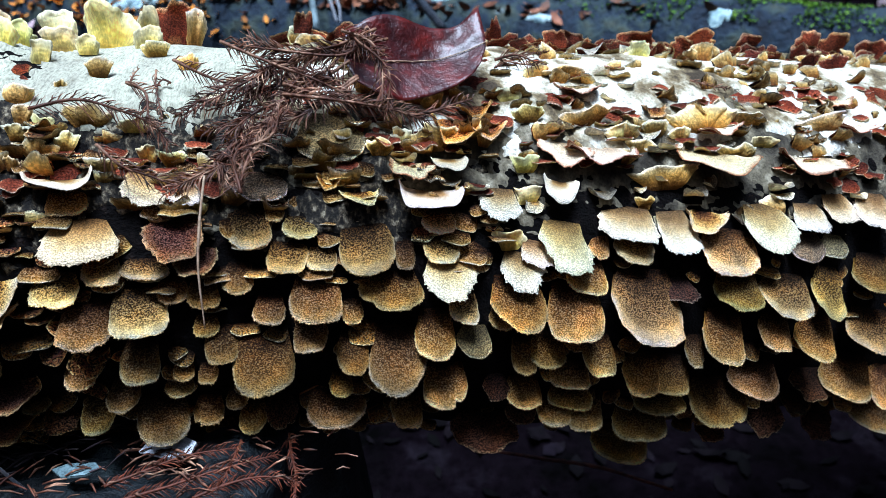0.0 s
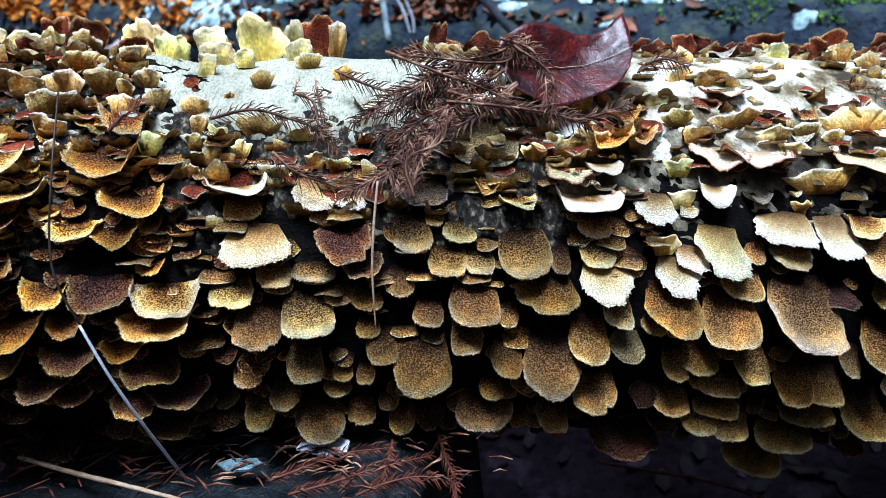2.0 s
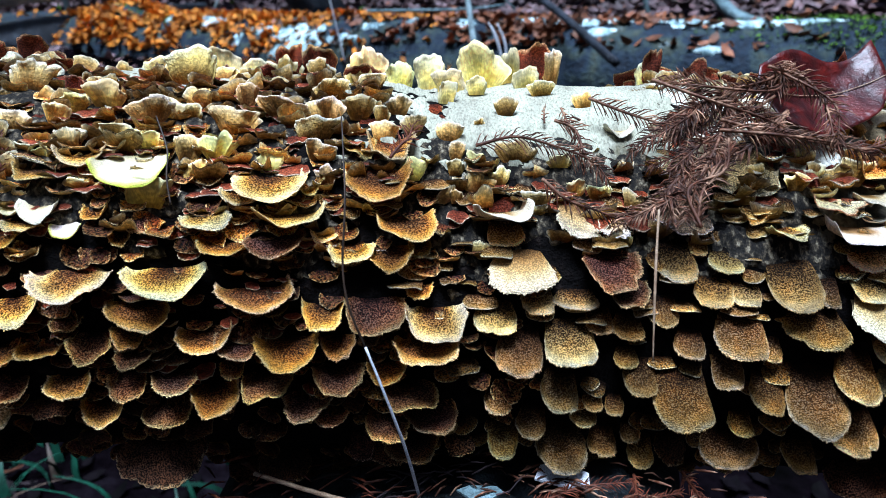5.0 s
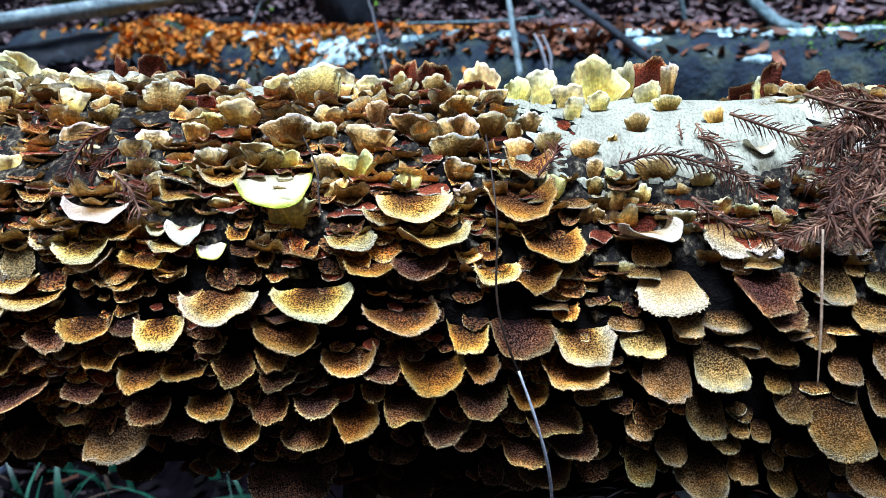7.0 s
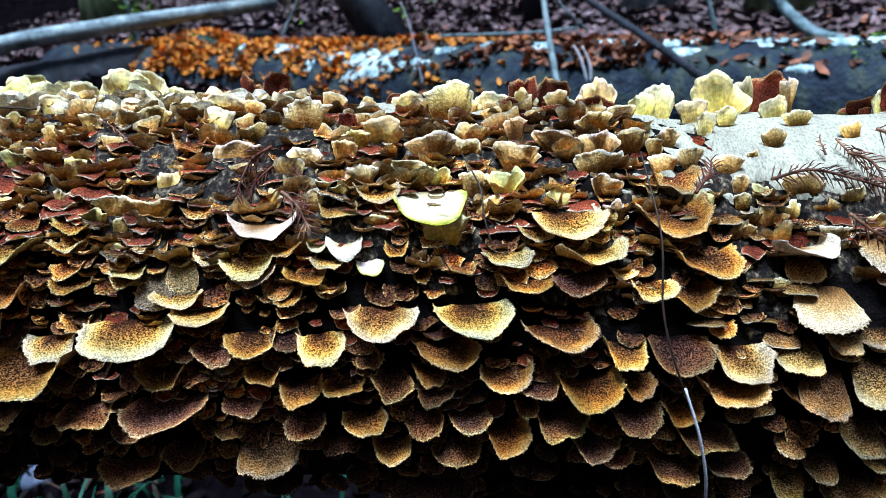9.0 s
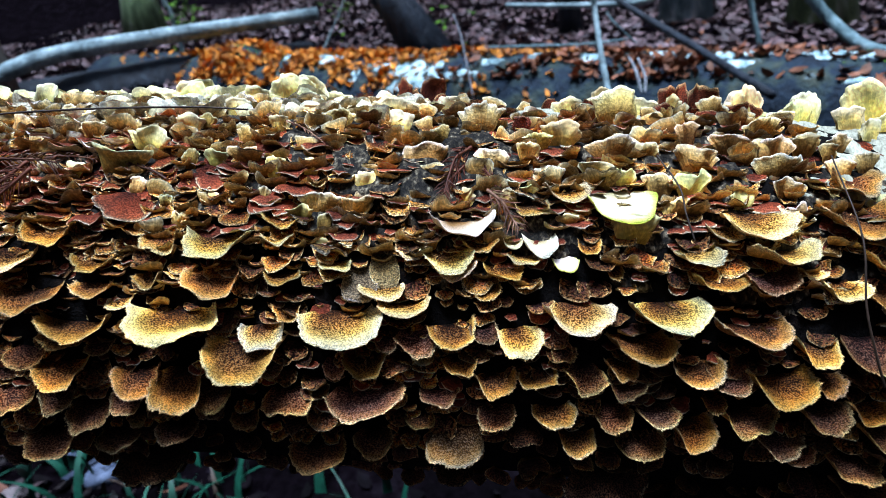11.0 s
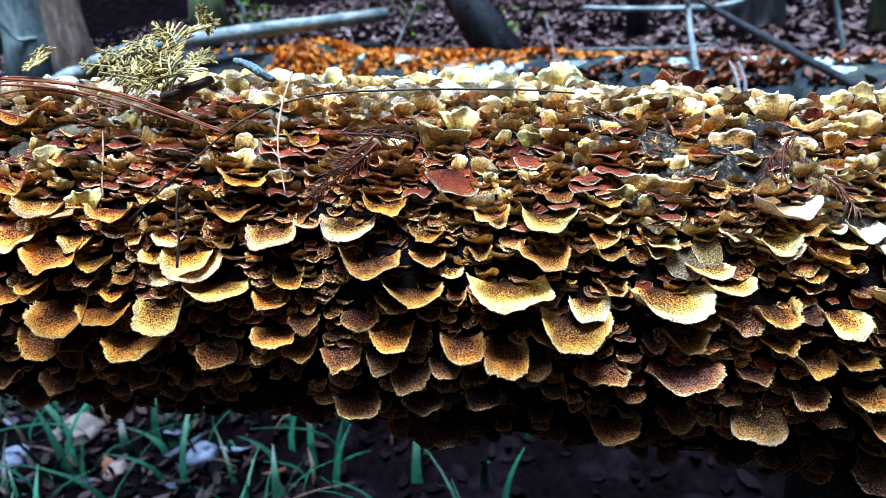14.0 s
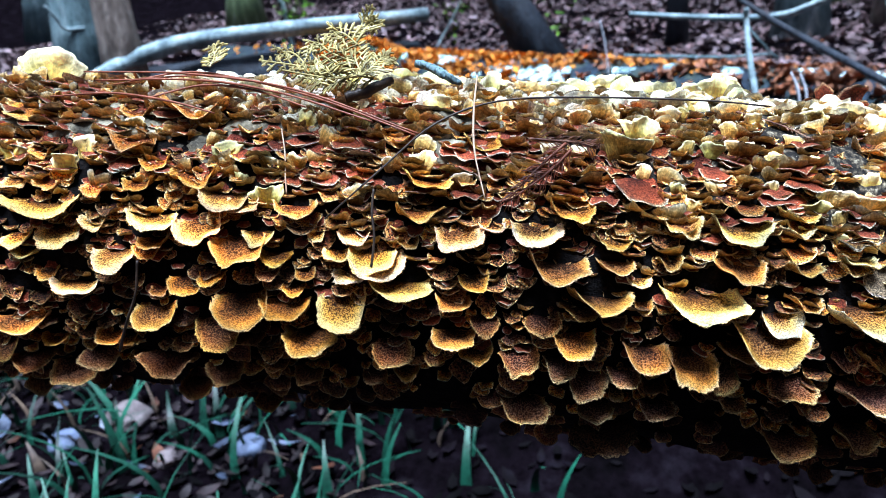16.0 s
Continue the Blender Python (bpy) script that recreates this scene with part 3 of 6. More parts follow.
def bristles(rows, nv, rng, total):
    """Short stiff hairs standing on the felted side, denser towards the margin."""
    pile = Pile()
    m, w = len(rows), len(rows[0])
    for n in range(total):
        rim = n % 3 == 0
        j = m - 2 if rim else min(m - 2, int((m - 1) * (1 - rng.random() ** 1.6)))
        i = rng.randrange(w - 1)
        a, b, c = Vector(rows[j][i]), Vector(rows[j][i + 1]), Vector(rows[j + 1][i])
        u, v = rng.random(), 0.9 + rng.random() * 0.1 if rim else rng.random()
        p = a + (b - a) * u + (c - a) * v
        out = (c - a).normalized()
        side = (b - a).normalized()
        up = side.cross(out)
        if rim:
            d = (out + up * rng.uniform(-0.7, 0.2) + side * rng.uniform(-0.25, 0.25)).normalized()
        else:
            d = (out * 0.8 + up * rng.uniform(0.3, 1.0) + side * rng.uniform(-0.5, 0.5)).normalized()
        ln = rng.uniform(0.0005, 0.0013) if rim else rng.uniform(0.0005, 0.0012)
        h = (side * rng.uniform(0.5, 1) + up * rng.uniform(-0.6, 0.6)) * 0.00022
        s = (nv - m + 1 + j + v) / nv
        pile.add([p - h, p + h, p + d * ln], [(0, 1, 2)], [(0.5, s)] * 2 + [(0.5, min(1, s + 0.2))])
    return pile.mesh("bristles", False)


def bracket(kind, along, around, width, length, pitch, swing):
    """One bracket fungus: a felted cap, its pale fringed margin and the pore layer below. Millimetres and degrees."""
    global count
    count += 1
    rng = random.Random(1000 + count)
    name, label, group, pore = TAGS[kind]
    w, ln = width / 1000, length / 1000
    big = width > 26
    nu, nv = (68, 8) if big else (40, 6)
    top, low, uv = fan(kind, w, ln + 0.003, rng, nu, nv)
    k = nv - 1
    cols = nu + 1
    tone = rng.uniform(0.5, 1.3) if kind in "hk" else rng.uniform(0.92, 1.08) if kind in "wgmvf" else rng.uniform(0.65, 1.25)
    if kind == "c":
        pore = rng.choice(("cream", "cream", "lemon", "tan"))
    colour = (tone * rng.uniform(0.95, 1.14), tone * rng.uniform(0.92, 1.02), tone * rng.uniform(0.7, 1.1), 1)
    if kind in "syko" and along < -300:
        amber = min(1.0, (-300 - along) / 250)
        colour = (colour[0] * (1 + 0.08 * amber), colour[1] * (1 - 0.09 * amber), colour[2] * (1 - 0.3 * amber), 1)
    thing = new(name)
    thing.empty_display_size = 0.01
    thing.matrix_world = seat(along / 1000, around, pitch, swing)
    tagged(thing, label, "bracket fungus", group)
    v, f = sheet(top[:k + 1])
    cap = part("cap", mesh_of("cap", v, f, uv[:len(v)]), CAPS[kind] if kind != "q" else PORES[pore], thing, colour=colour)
    v, f = sheet(low[:k + 1], True)
    part("pore_layer", mesh_of("pore_layer", v, f, uv[:len(v)]), PORES[pore] if kind != "q" else CAPS[kind], thing, colour=colour)
    v, f = sheet([top[k], top[nv], low[nv], low[k]])
    muv = uv[k * cols:(k + 1) * cols] + uv[nv * cols:] + uv[nv * cols:] + uv[k * cols:(k + 1) * cols]
    part("margin", mesh_of("margin", v, f, muv), PORES[pore] if kind in "cuf" else CAPS[kind], thing, colour=colour)
    if kind in "hksyopb":
        part("bristles", bristles(top, nv, rng, int(width * (46 if kind in "kso" else 34 if kind in "hb" else 12))), BRISTLE, cap, "short pale bristles on the felted cap", colour=colour)
    return thing


def filler(name, label, total, kinds, spread, sizes, seed, psi, reject=None, apart=False):
    """Small brackets between the large ones: one sheet of growth, or things of their own where they stand apart."""
    rng = random.Random(seed)
    caps, unders = Pile(), Pile()
    made = 0
    while made < total:
        s, th = rng.uniform(*spread[0]), rng.uniform(*spread[1])
        if reject and reject(s, th, rng):
            continue
        made += 1
        kind = rng.choice(kinds)
        w = rng.uniform(*sizes) / 1000
        top, low, uv = fan(kind, w, w * rng.uniform(0.5, 0.8), rng, 12, 3, False)
        m = seat(s, th, psi(th) - th + rng.uniform(-42, 42), rng.uniform(-42, 42), 0.0025)
        v, f = sheet(top)
        v2, f2 = sheet(low, True)
        if apart:
            single, words, group, pore = TAGS[kind]
            tone = rng.uniform(0.6, 1.2)
            colour = (tone, tone * rng.uniform(0.92, 1.02), tone * rng.uniform(0.8, 1.1), 1)
            pair = (CAPS[kind], PORES["cream" if kind == "c" else pore])
            cap = part(single, mesh_of(single, v, f, uv), pair[kind == "q"], colour=colour)
            cap.matrix_world = m
            tagged(cap, "small " + words, "bracket fungus", "small " + group)
            part("pore_layer", mesh_of("pore_layer", v2, f2, uv), pair[kind != "q"], cap, colour=colour)
            continue
        caps.add([m @ Vector(p) for p in v], f, uv)
        unders.add([m @ Vector(p) for p in v2], f2, uv)
    if apart:
        return
    thing = new(name)
    thing.matrix_world = Matrix.Identity(4)
    tagged(thing, label, "bracket fungi", kind="stuff")
    tagged(part("caps", caps.mesh("caps"), FILL["under" if kinds == "q" else kinds[0]], thing), kind="stuff")
    tagged(part("undersides", unders.mesh("undersides"), FILL["q" if kinds == "q" else "lemon" if kinds in "uw" else "under"], thing), kind="stuff")


# the butt end
bracket('q', 980, -15, 41, 26, 15, -12)
bracket('q', 929, -15, 34, 29, 12, -12)
bracket('h', 915, 128, 52, 35, -6, -8)
bracket('q', 899, -15, 34, 31, 11, -12)
bracket('d', 877, 138, 35, 34, -6, -8)
bracket('r', 871, 20, 39, 25, 87, -22)
bracket('h', 870, 106, 35, 40, 20, -15)
bracket('q', 860, 9, 28, 13, -5, -3)
bracket('q', 834, -9, 20, 12, 13, -2)
bracket('r', 833, 18, 27, 18, 87, -15)
bracket('q', 824, 11, 24, 14, -9, -5)
bracket('q', 820, -16, 41, 24, 17, -9)
bracket('m', 819, 36, 31, 18, 53, -23)
bracket('b', 818, 86, 44, 36, 37, -13)
bracket('h', 815, 100, 47, 39, 25, -14)
bracket('m', 812, 27, 30, 17, 63, -21)
bracket('v', 810, 56, 35, 33, 64, -6)
bracket('h', 809, 71, 35, 33, 51, -5)
bracket('r', 791, 10, 25, 15, 89, -12)
bracket('r', 790, 21, 33, 20, 81, -18)
bracket('d', 790, 115, 26, 20, 9, -9)
bracket('d', 785, 105, 41, 26, 6, -5)
bracket('c', 783, 38, 44, 12, -20, -4)
bracket('v', 773, 56, 27, 26, 57, 2)
bracket('r', 772, 11, 10, 6, 88, -4)
bracket('p', 771, 66, 23, 17, 59, -10)
bracket('d', 767, 119, 33, 32, 10, -12)
bracket('b', 766, 74, 25, 39, 54, -10)
bracket('m', 765, 46, 55, 32, 47, -32)
bracket('h', 762, 86, 33, 38, 38, -9)
bracket('r', 761, 27, 31, 17, 68, -17)
bracket('q', 754, -17, 58, 25, 21, -9)
bracket('p', 747, 65, 28, 23, 63, -13)
bracket('v', 746, 58, 29, 25, 57, -1)
bracket('d', 746, 138, 31, 24, -15, -6)
bracket('r', 733, 11, 10, 6, 87, -4)
bracket('r', 732, 22, 37, 22, 78, -18)
bracket('q', 730, -8, 28, 17, 12, -2)
bracket('b', 725, 75, 42, 35, 47, -9)
bracket('h', 722, 84, 26, 32, 41, -8)
bracket('h', 721, 99, 42, 30, 25, -13)
bracket('c', 719, 61, 25, 12, -58, -9)
bracket('c', 719, 43, 25, 9, -24, -4)
bracket('c', 711, 36, 28, 10, -24, -4)
bracket('r', 710, -1, 13, 8, 99, -5)
bracket('c', 710, 15, 13, 6, -1, -3)
bracket('r', 706, -8, 21, 13, 106, -11)
bracket('v', 704, 58, 41, 40, 57, 3)
bracket('q', 694, -16, 44, 26, 18, -8)
bracket('c', 694, 46, 34, 10, -24, -3)
bracket('h', 694, 105, 52, 38, 18, -10)
bracket('r', 686, 23, 32, 20, 77, -16)
bracket('h', 684, 73, 36, 33, 49, -6)
bracket('m', 682, 37, 35, 20, 48, -20)
bracket('h', 677, 84, 34, 40, 41, -11)
bracket('b', 676, 64, 46, 36, 58, -12)
bracket('m', 674, 45, 58, 34, 48, -27)
bracket('c', 672, 39, 56, 17, -28, -6)
bracket('r', 659, 19, 38, 22, 77, -16)
bracket('f', 659, 5, 26, 15, -12, -2)
bracket('h', 658, 143, 56, 39, -20, -6)
bracket('h', 658, 91, 15, 23, 34, -9)
bracket('y', 656, 60, 29, 22, 40, -19)
bracket('c', 649, 41, 18, 8, -33, -4)
bracket('h', 646, 110, 43, 20, 10, -6)
bracket('h', 642, 97, 31, 30, 27, -12)
bracket('h', 639, 118, 49, 30, 4, -9)
bracket('o', 636, 31, 17, 12, 65, -11)
bracket('r', 634, 8, 12, 7, 89, -4)
bracket('d', 629, 76, 36, 23, 21, -4)
bracket('c', 628, 40, 23, 11, -33, -6)
bracket('v', 628, 60, 32, 35, 58, 3)
bracket('q', 626, -17, 51, 21, 23, -5)
bracket('c', 625, 54, 48, 14, -32, -2)
bracket('r', 620, 15, 32, 19, 81, -12)
bracket('h', 617, 96, 29, 32, 28, -12)
bracket('c', 614, 45, 22, 9, -34, -3)
bracket('r', 609, 10, 8, 5, 89, -3)
bracket('c', 609, 59, 16, 7, -46, -2)
bracket('q', 606, -14, 23, 23, 14, -5)
bracket('b', 605, 74, 52, 56, 47, -4)
bracket('c', 599, 41, 28, 10, -24, -3)
bracket('b', 598, 65, 31, 22, 54, -9)
bracket('v', 595, 59, 43, 29, 55, -14)
bracket('m', 583, 44, 52, 31, 45, -20)
bracket('h', 582, 111, 30, 30, 12, -10)
bracket('m', 579, 23, 34, 20, 63, -14)
bracket('h', 576, 91, 25, 29, 32, -1)
bracket('c', 574, 37, 39, 13, -21, -3)
bracket('h', 572, 65, 15, 17, 58, -8)
bracket('c', 570, 20, 41, 12, 11, -3)
bracket('h', 566, 108, 35, 18, 12, -5)
bracket('h', 561, 72, 32, 23, 46, -2)
bracket('h', 559, 99, 33, 20, 21, -5)
bracket('r', 558, 26, 28, 17, 70, -10)
bracket('h', 554, 111, 27, 26, 11, -2)
bracket('m', 554, 43, 36, 25, 59, -17)
bracket('h', 552, 77, 42, 43, 45, -4)
bracket('q', 544, -14, 18, 28, 12, -6)
bracket('w', 544, 53, 25, 21, 52, -15)
bracket('v', 543, 62, 36, 41, 58, -2)
bracket('h', 537, 90, 27, 25, 32, -8)
bracket('d', 531, 115, 25, 18, 4, -5)
bracket('c', 529, 36, 23, 9, -25, -3)
bracket('h', 524, 104, 26, 24, 17, -2)
bracket('v', 521, 67, 21, 20, 46, 8)
bracket('c', 520, 50, 24, 9, -27, -1)
bracket('c', 519, 58, 24, 9, -37, -1)
bracket('c', 519, 30, 21, 9, -18, -3)
bracket('h', 518, 91, 18, 27, 33, -3)
bracket('v', 512, 70, 31, 27, 45, -4)
bracket('h', 507, 75, 38, 40, 46, 5)
bracket('d', 506, 123, 53, 31, -5, -6)
bracket('c', 505, 69, 24, 12, -61, -4)
bracket('d', 503, 104, 19, 17, 18, 0)
bracket('h', 500, 83, 17, 15, 38, -4)
bracket('v', 499, 55, 28, 23, 59, -8)
bracket('o', 496, 38, 26, 19, 56, -10)
bracket('o', 489, 32, 24, 17, 59, -8)
bracket('p', 481, 88, 24, 22, 35, -6)
bracket('o', 474, 37, 33, 26, 66, -11)
bracket('b', 471, 79, 20, 23, 42, -1)
bracket('w', 464, 48, 24, 16, 41, -5)
bracket('h', 463, 99, 31, 32, 23, -6)
bracket('v', 460, 71, 35, 31, 44, -3)
bracket('b', 456, 66, 25, 19, 52, -4)
bracket('b', 455, 60, 22, 17, 58, -4)
bracket('c', 454, 45, 34, 14, -33, -3)
bracket('h', 452, 84, 27, 34, 39, -4)
bracket('w', 449, 56, 44, 29, 33, -8)
bracket('m', 439, 49, 29, 19, 45, -7)
bracket('h', 438, 110, 24, 26, 12, -5)
bracket('c', 434, 43, 15, 6, -25, -1)
bracket('h', 431, 67, 13, 19, 57, 0)
bracket('c', 427, 38, 8, 6, -30, -1)
bracket('h', 427, 88, 38, 46, 34, -6)
bracket('h', 421, 74, 42, 27, 44, -1)
bracket('c', 418, 46, 20, 8, -29, -1)
bracket('b', 403, 63, 37, 37, 56, 7)
bracket('y', 402, 56, 26, 17, 31, -2)
bracket('h', 397, 89, 21, 29, 33, -3)
bracket('h', 396, 81, 14, 15, 41, -2)
bracket('h', 389, 102, 16, 16, 20, -2)
bracket('p', 387, 35, 46, 38, 86, -3)
bracket('h', 386, 109, 41, 26, 11, -4)
bracket('s', 383, 52, 15, 12, 46, -1)
bracket('b', 377, 68, 19, 17, 51, -2)
bracket('h', 373, 75, 34, 32, 46, -2)
bracket('q', 373, -14, 17, 32, 13, 0)
bracket('f', 372, -15, 26, 20, 7, 1)
bracket('h', 368, 85, 23, 24, 36, -2)
bracket('b', 364, 61, 22, 16, 55, -2)
bracket('b', 355, 67, 26, 22, 51, -2)
bracket('h', 348, 57, 12, 14, 65, -1)
bracket('d', 347, 112, 22, 21, 10, -1)
bracket('h', 343, 80, 20, 18, 40, -6)
bracket('p', 339, 51, 35, 21, 62, 0)
bracket('h', 338, 88, 39, 45, 34, -1)
bracket('v', 337, 35, 16, 15, 80, 0)
bracket('b', 332, 60, 26, 26, 60, 0)
bracket('h', 327, 113, 19, 22, 9, 0)
bracket('h', 325, 72, 19, 19, 49, -8)
bracket('h', 317, 108, 14, 12, 13, -3)
bracket('h', 311, 87, 22, 25, 35, 1)
bracket('w', 307, 28, 19, 13, 56, 3)
bracket('h', 302, 76, 19, 17, 44, -2)
bracket('h', 302, 84, 15, 14, 37, 0)
bracket('h', 302, 124, 21, 15, -3, -2)
bracket('h', 300, 98, 12, 13, 24, 0)
bracket('k', 298, 69, 26, 22, 34, 3)
bracket('h', 298, 110, 19, 20, 12, -2)
bracket('v', 293, 54, 19, 14, 55, 0)
bracket('c', 291, 17, 16, 9, -3, -1)
bracket('k', 286, 62, 36, 31, 46, 5)
bracket('c', 285, -13, 18, 30, 15, 4)
bracket('c', 285, 49, 16, 9, -32, 1)
bracket('h', 285, 97, 14, 12, 24, -1)
bracket('h', 282, 75, 18, 16, 45, 7)
bracket('h', 281, 102, 18, 13, 18, -2)
bracket('c', 270, 48, 15, 10, -38, 2)
bracket('v', 269, 50, 28, 26, 66, 4)
bracket('b', 268, 71, 27, 13, 41, -3)
bracket('h', 267, 109, 35, 33, 13, 3)
bracket('q', 267, -15, 39, 37, 16, 5)
bracket('c', 265, 7, 22, 9, 21, -2)
bracket('c', 262, 41, 18, 11, -29, 1)
bracket('b', 262, 78, 34, 32, 42, 4)
bracket('h', 261, 91, 24, 28, 31, -4)
bracket('u', 256, 1, 22, 17, -9, 2)
# by the white crust
bracket('u', 248, -14, 21, 32, 5, 4)
bracket('h', 247, 103, 20, 21, 17, -10)
bracket('c', 244, 51, 20, 10, -28, 2)
bracket('b', 242, 70, 22, 19, 49, 4)
bracket('h', 233, 80, 30, 33, 40, -7)
bracket('c', 233, 39, 28, 13, -19, 1)
bracket('c', 232, 20, 18, 9, -6, 0)
bracket('v', 231, 62, 39, 32, 51, -1)
bracket('h', 228, 108, 21, 27, 14, -5)
bracket('u', 224, -8, 37, 34, -1, 3)
bracket('h', 223, 54, 25, 18, 65, 2)
bracket('h', 221, 97, 19, 17, 24, -3)
bracket('c', 220, 45, 15, 9, -32, 2)
bracket('w', 218, 53, 36, 24, 26, 12)
bracket('u', 216, 4, 18, 11, -11, -2)
bracket('b', 216, 74, 27, 23, 43, -3)
bracket('c', 211, 26, 8, 5, -15, 1)
bracket('c', 205, 40, 12, 8, -30, 2)
bracket('c', 203, 45, 13, 8, -31, 2)
bracket('d', 197, 115, 22, 17, 6, 3)
bracket('u', 196, 0, 30, 15, -8, -1)
bracket('r', 195, 18, 7, 4, 81, 2)
bracket('c', 192, 38, 11, 11, -37, 8)
bracket('c', 191, 42, 13, 7, -23, 1)
bracket('c', 191, 50, 10, 7, -43, 5)
bracket('u', 190, 13, 16, 14, -22, 4)
bracket('c', 189, 32, 19, 12, -24, 5)
bracket('h', 187, 109, 16, 10, 12, -2)
bracket('r', 181, 21, 15, 10, 82, 8)
bracket('u', 181, -15, 25, 30, 5, 6)
bracket('r', 179, 15, 15, 10, 85, 5)
bracket('y', 176, 76, 35, 30, 28, 4)
bracket('k', 174, 104, 37, 28, -11, 2)
bracket('s', 171, 83, 44, 31, 12, 2)
bracket('r', 168, 3, 14, 10, 104, 3)
bracket('s', 167, 71, 17, 12, 23, -3)
bracket('s', 167, 61, 14, 11, 38, 1)
bracket('c', 164, 30, 16, 12, -24, 3)
bracket('c', 163, 44, 17, 11, -35, 2)
bracket('k', 162, 118, 37, 27, -28, 2)
bracket('k', 160, 97, 35, 27, -4, 3)
bracket('f', 160, -9, 19, 16, -1, -1)
bracket('s', 157, 55, 36, 25, 39, 3)
bracket('f', 155, -1, 22, 18, -7, 2)
bracket('c', 154, 21, 18, 12, -12, 1)
bracket('s', 148, 62, 25, 20, 41, 6)
bracket('u', 147, -21, 28, 13, 15, -1)
bracket('k', 147, 107, 35, 27, -10, 4)
bracket('o', 147, 33, 30, 23, 66, 6)
bracket('d', 147, 118, 30, 21, 1, 1)
bracket('s', 145, 91, 24, 17, 7, 3)
bracket('c', 144, 33, 19, 12, -23, 2)
bracket('c', 142, 26, 12, 11, -22, 5)
bracket('s', 138, 43, 43, 33, 55, 6)
bracket('k', 137, 74, 38, 31, 28, 6)
bracket('c', 135, 3, 21, 11, 9, 0)
bracket('k', 135, 83, 13, 10, 11, -1)
bracket('f', 130, -15, 29, 32, 6, 3)
bracket('d', 127, 141, 31, 22, -21, -3)
bracket('d', 127, 117, 18, 19, 7, 3)
bracket('c', 126, 24, 22, 15, -16, 3)
bracket('o', 126, 33, 20, 17, 74, 10)
bracket('q', 124, -15, 25, 18, 18, 3)
bracket('y', 123, 62, 28, 20, 33, 6)
bracket('u', 117, -14, 15, 23, 5, 3)
bracket('s', 114, 84, 22, 18, 18, 8)
bracket('k', 113, 92, 32, 25, 3, 7)
bracket('k', 107, 106, 25, 18, -15, 4)
bracket('c', 106, 26, 21, 15, -18, 4)
bracket('y', 106, 59, 16, 11, 31, 2)
bracket('c', 105, 48, 14, 13, -45, 6)
bracket('c', 104, 15, 25, 15, -4, 1)
bracket('s', 104, 76, 27, 22, 27, 9)
bracket('c', 101, 40, 21, 13, -31, 3)
bracket('c', 98, 33, 30, 15, -18, 1)
bracket('d', 96, 141, 39, 25, -21, -1)
bracket('o', 95, 45, 16, 14, 63, 11)
bracket('c', 93, -8, 23, 18, 13, 0)
bracket('k', 91, 101, 30, 23, -7, 8)
bracket('q', 87, -14, 26, 31, 14, 6)
bracket('y', 83, 55, 42, 28, 27, 12)
bracket('s', 83, 85, 41, 27, 9, 9)
bracket('k', 75, 76, 15, 12, 19, 5)
bracket('k', 75, 60, 32, 24, 34, 11)
bracket('c', 75, 26, 31, 15, -12, 1)
bracket('c', 69, 45, 15, 13, -42, 7)
bracket('d', 68, 132, 39, 26, -12, 3)
bracket('y', 68, 45, 47, 33, 49, 13)
bracket('k', 66, 95, 33, 25, -2, 11)
bracket('q', 63, -14, 23, 31, 13, 6)
bracket('s', 62, 73, 44, 29, 18, 13)
bracket('q', 62, -19, 24, 11, 25, 1)
bracket('c', 62, -14, 21, 20, 18, 5)
bracket('p', 54, 38, 17, 13, 82, 4)
bracket('k', 52, 84, 26, 21, 19, 3)
bracket('y', 51, 49, 24, 18, 51, 11)
bracket('k', 47, 91, 15, 13, 17, 8)
bracket('c', 47, 20, 17, 14, -15, 6)
bracket('c', 44, 33, 31, 16, -20, 3)
bracket('s', 43, 62, 30, 21, 31, 13)
bracket('f', 40, -15, 27, 18, 7, 3)
bracket('d', 36, 140, 25, 25, -13, -3)
bracket('c', 35, 41, 22, 17, -36, 8)
bracket('s', 33, 99, 30, 24, 4, 13)
bracket('s', 31, 83, 33, 23, 12, 12)
bracket('y', 31, 55, 30, 21, 39, 14)
bracket('r', 30, -6, 25, 15, 105, 8)
bracket('c', 24, 47, 19, 11, -34, 3)
bracket('c', 16, 41, 19, 13, -35, 7)
bracket('r', 15, 10, 23, 15, 91, 10)
bracket('c', 14, 28, 16, 10, -20, 5)
bracket('q', 13, -17, 23, 12, 21, 3)
bracket('y', 11, 69, 45, 31, 25, 6)
bracket('f', 8, -15, 35, 23, 7, 5)
bracket('k', 8, 95, 27, 21, 0, 18)
bracket('c', 1, 8, 44, 24, -1, 7)
bracket('k', 0, 105, 31, 24, -12, 16)
# the middle
bracket('s', -5, 77, 36, 25, 19, 5)
bracket('c', -5, 54, 33, 18, -40, 2)
bracket('k', -9, 57, 12, 10, 52, 5)
bracket('r', -9, 7, 17, 12, 97, 9)
bracket('c', -9, 28, 30, 15, -16, 5)
bracket('c', -10, 39, 20, 13, -33, 8)
bracket('k', -11, 87, 22, 19, 17, 6)
bracket('c', -12, 29, 29, 15, -14, 1)
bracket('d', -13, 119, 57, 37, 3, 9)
bracket('s', -15, 83, 20, 17, 21, 8)
bracket('g', -15, 41, 45, 35, 61, 9)
bracket('s', -19, 61, 10, 8, 45, 8)
bracket('k', -19, 95, 24, 21, 12, 7)
bracket('c', -24, 39, 30, 16, -25, 1)
bracket('k', -29, 118, 15, 11, -27, 8)
bracket('f', -29, -2, 26, 13, -6, -1)
bracket('r', -31, 5, 11, 7, 97, 7)
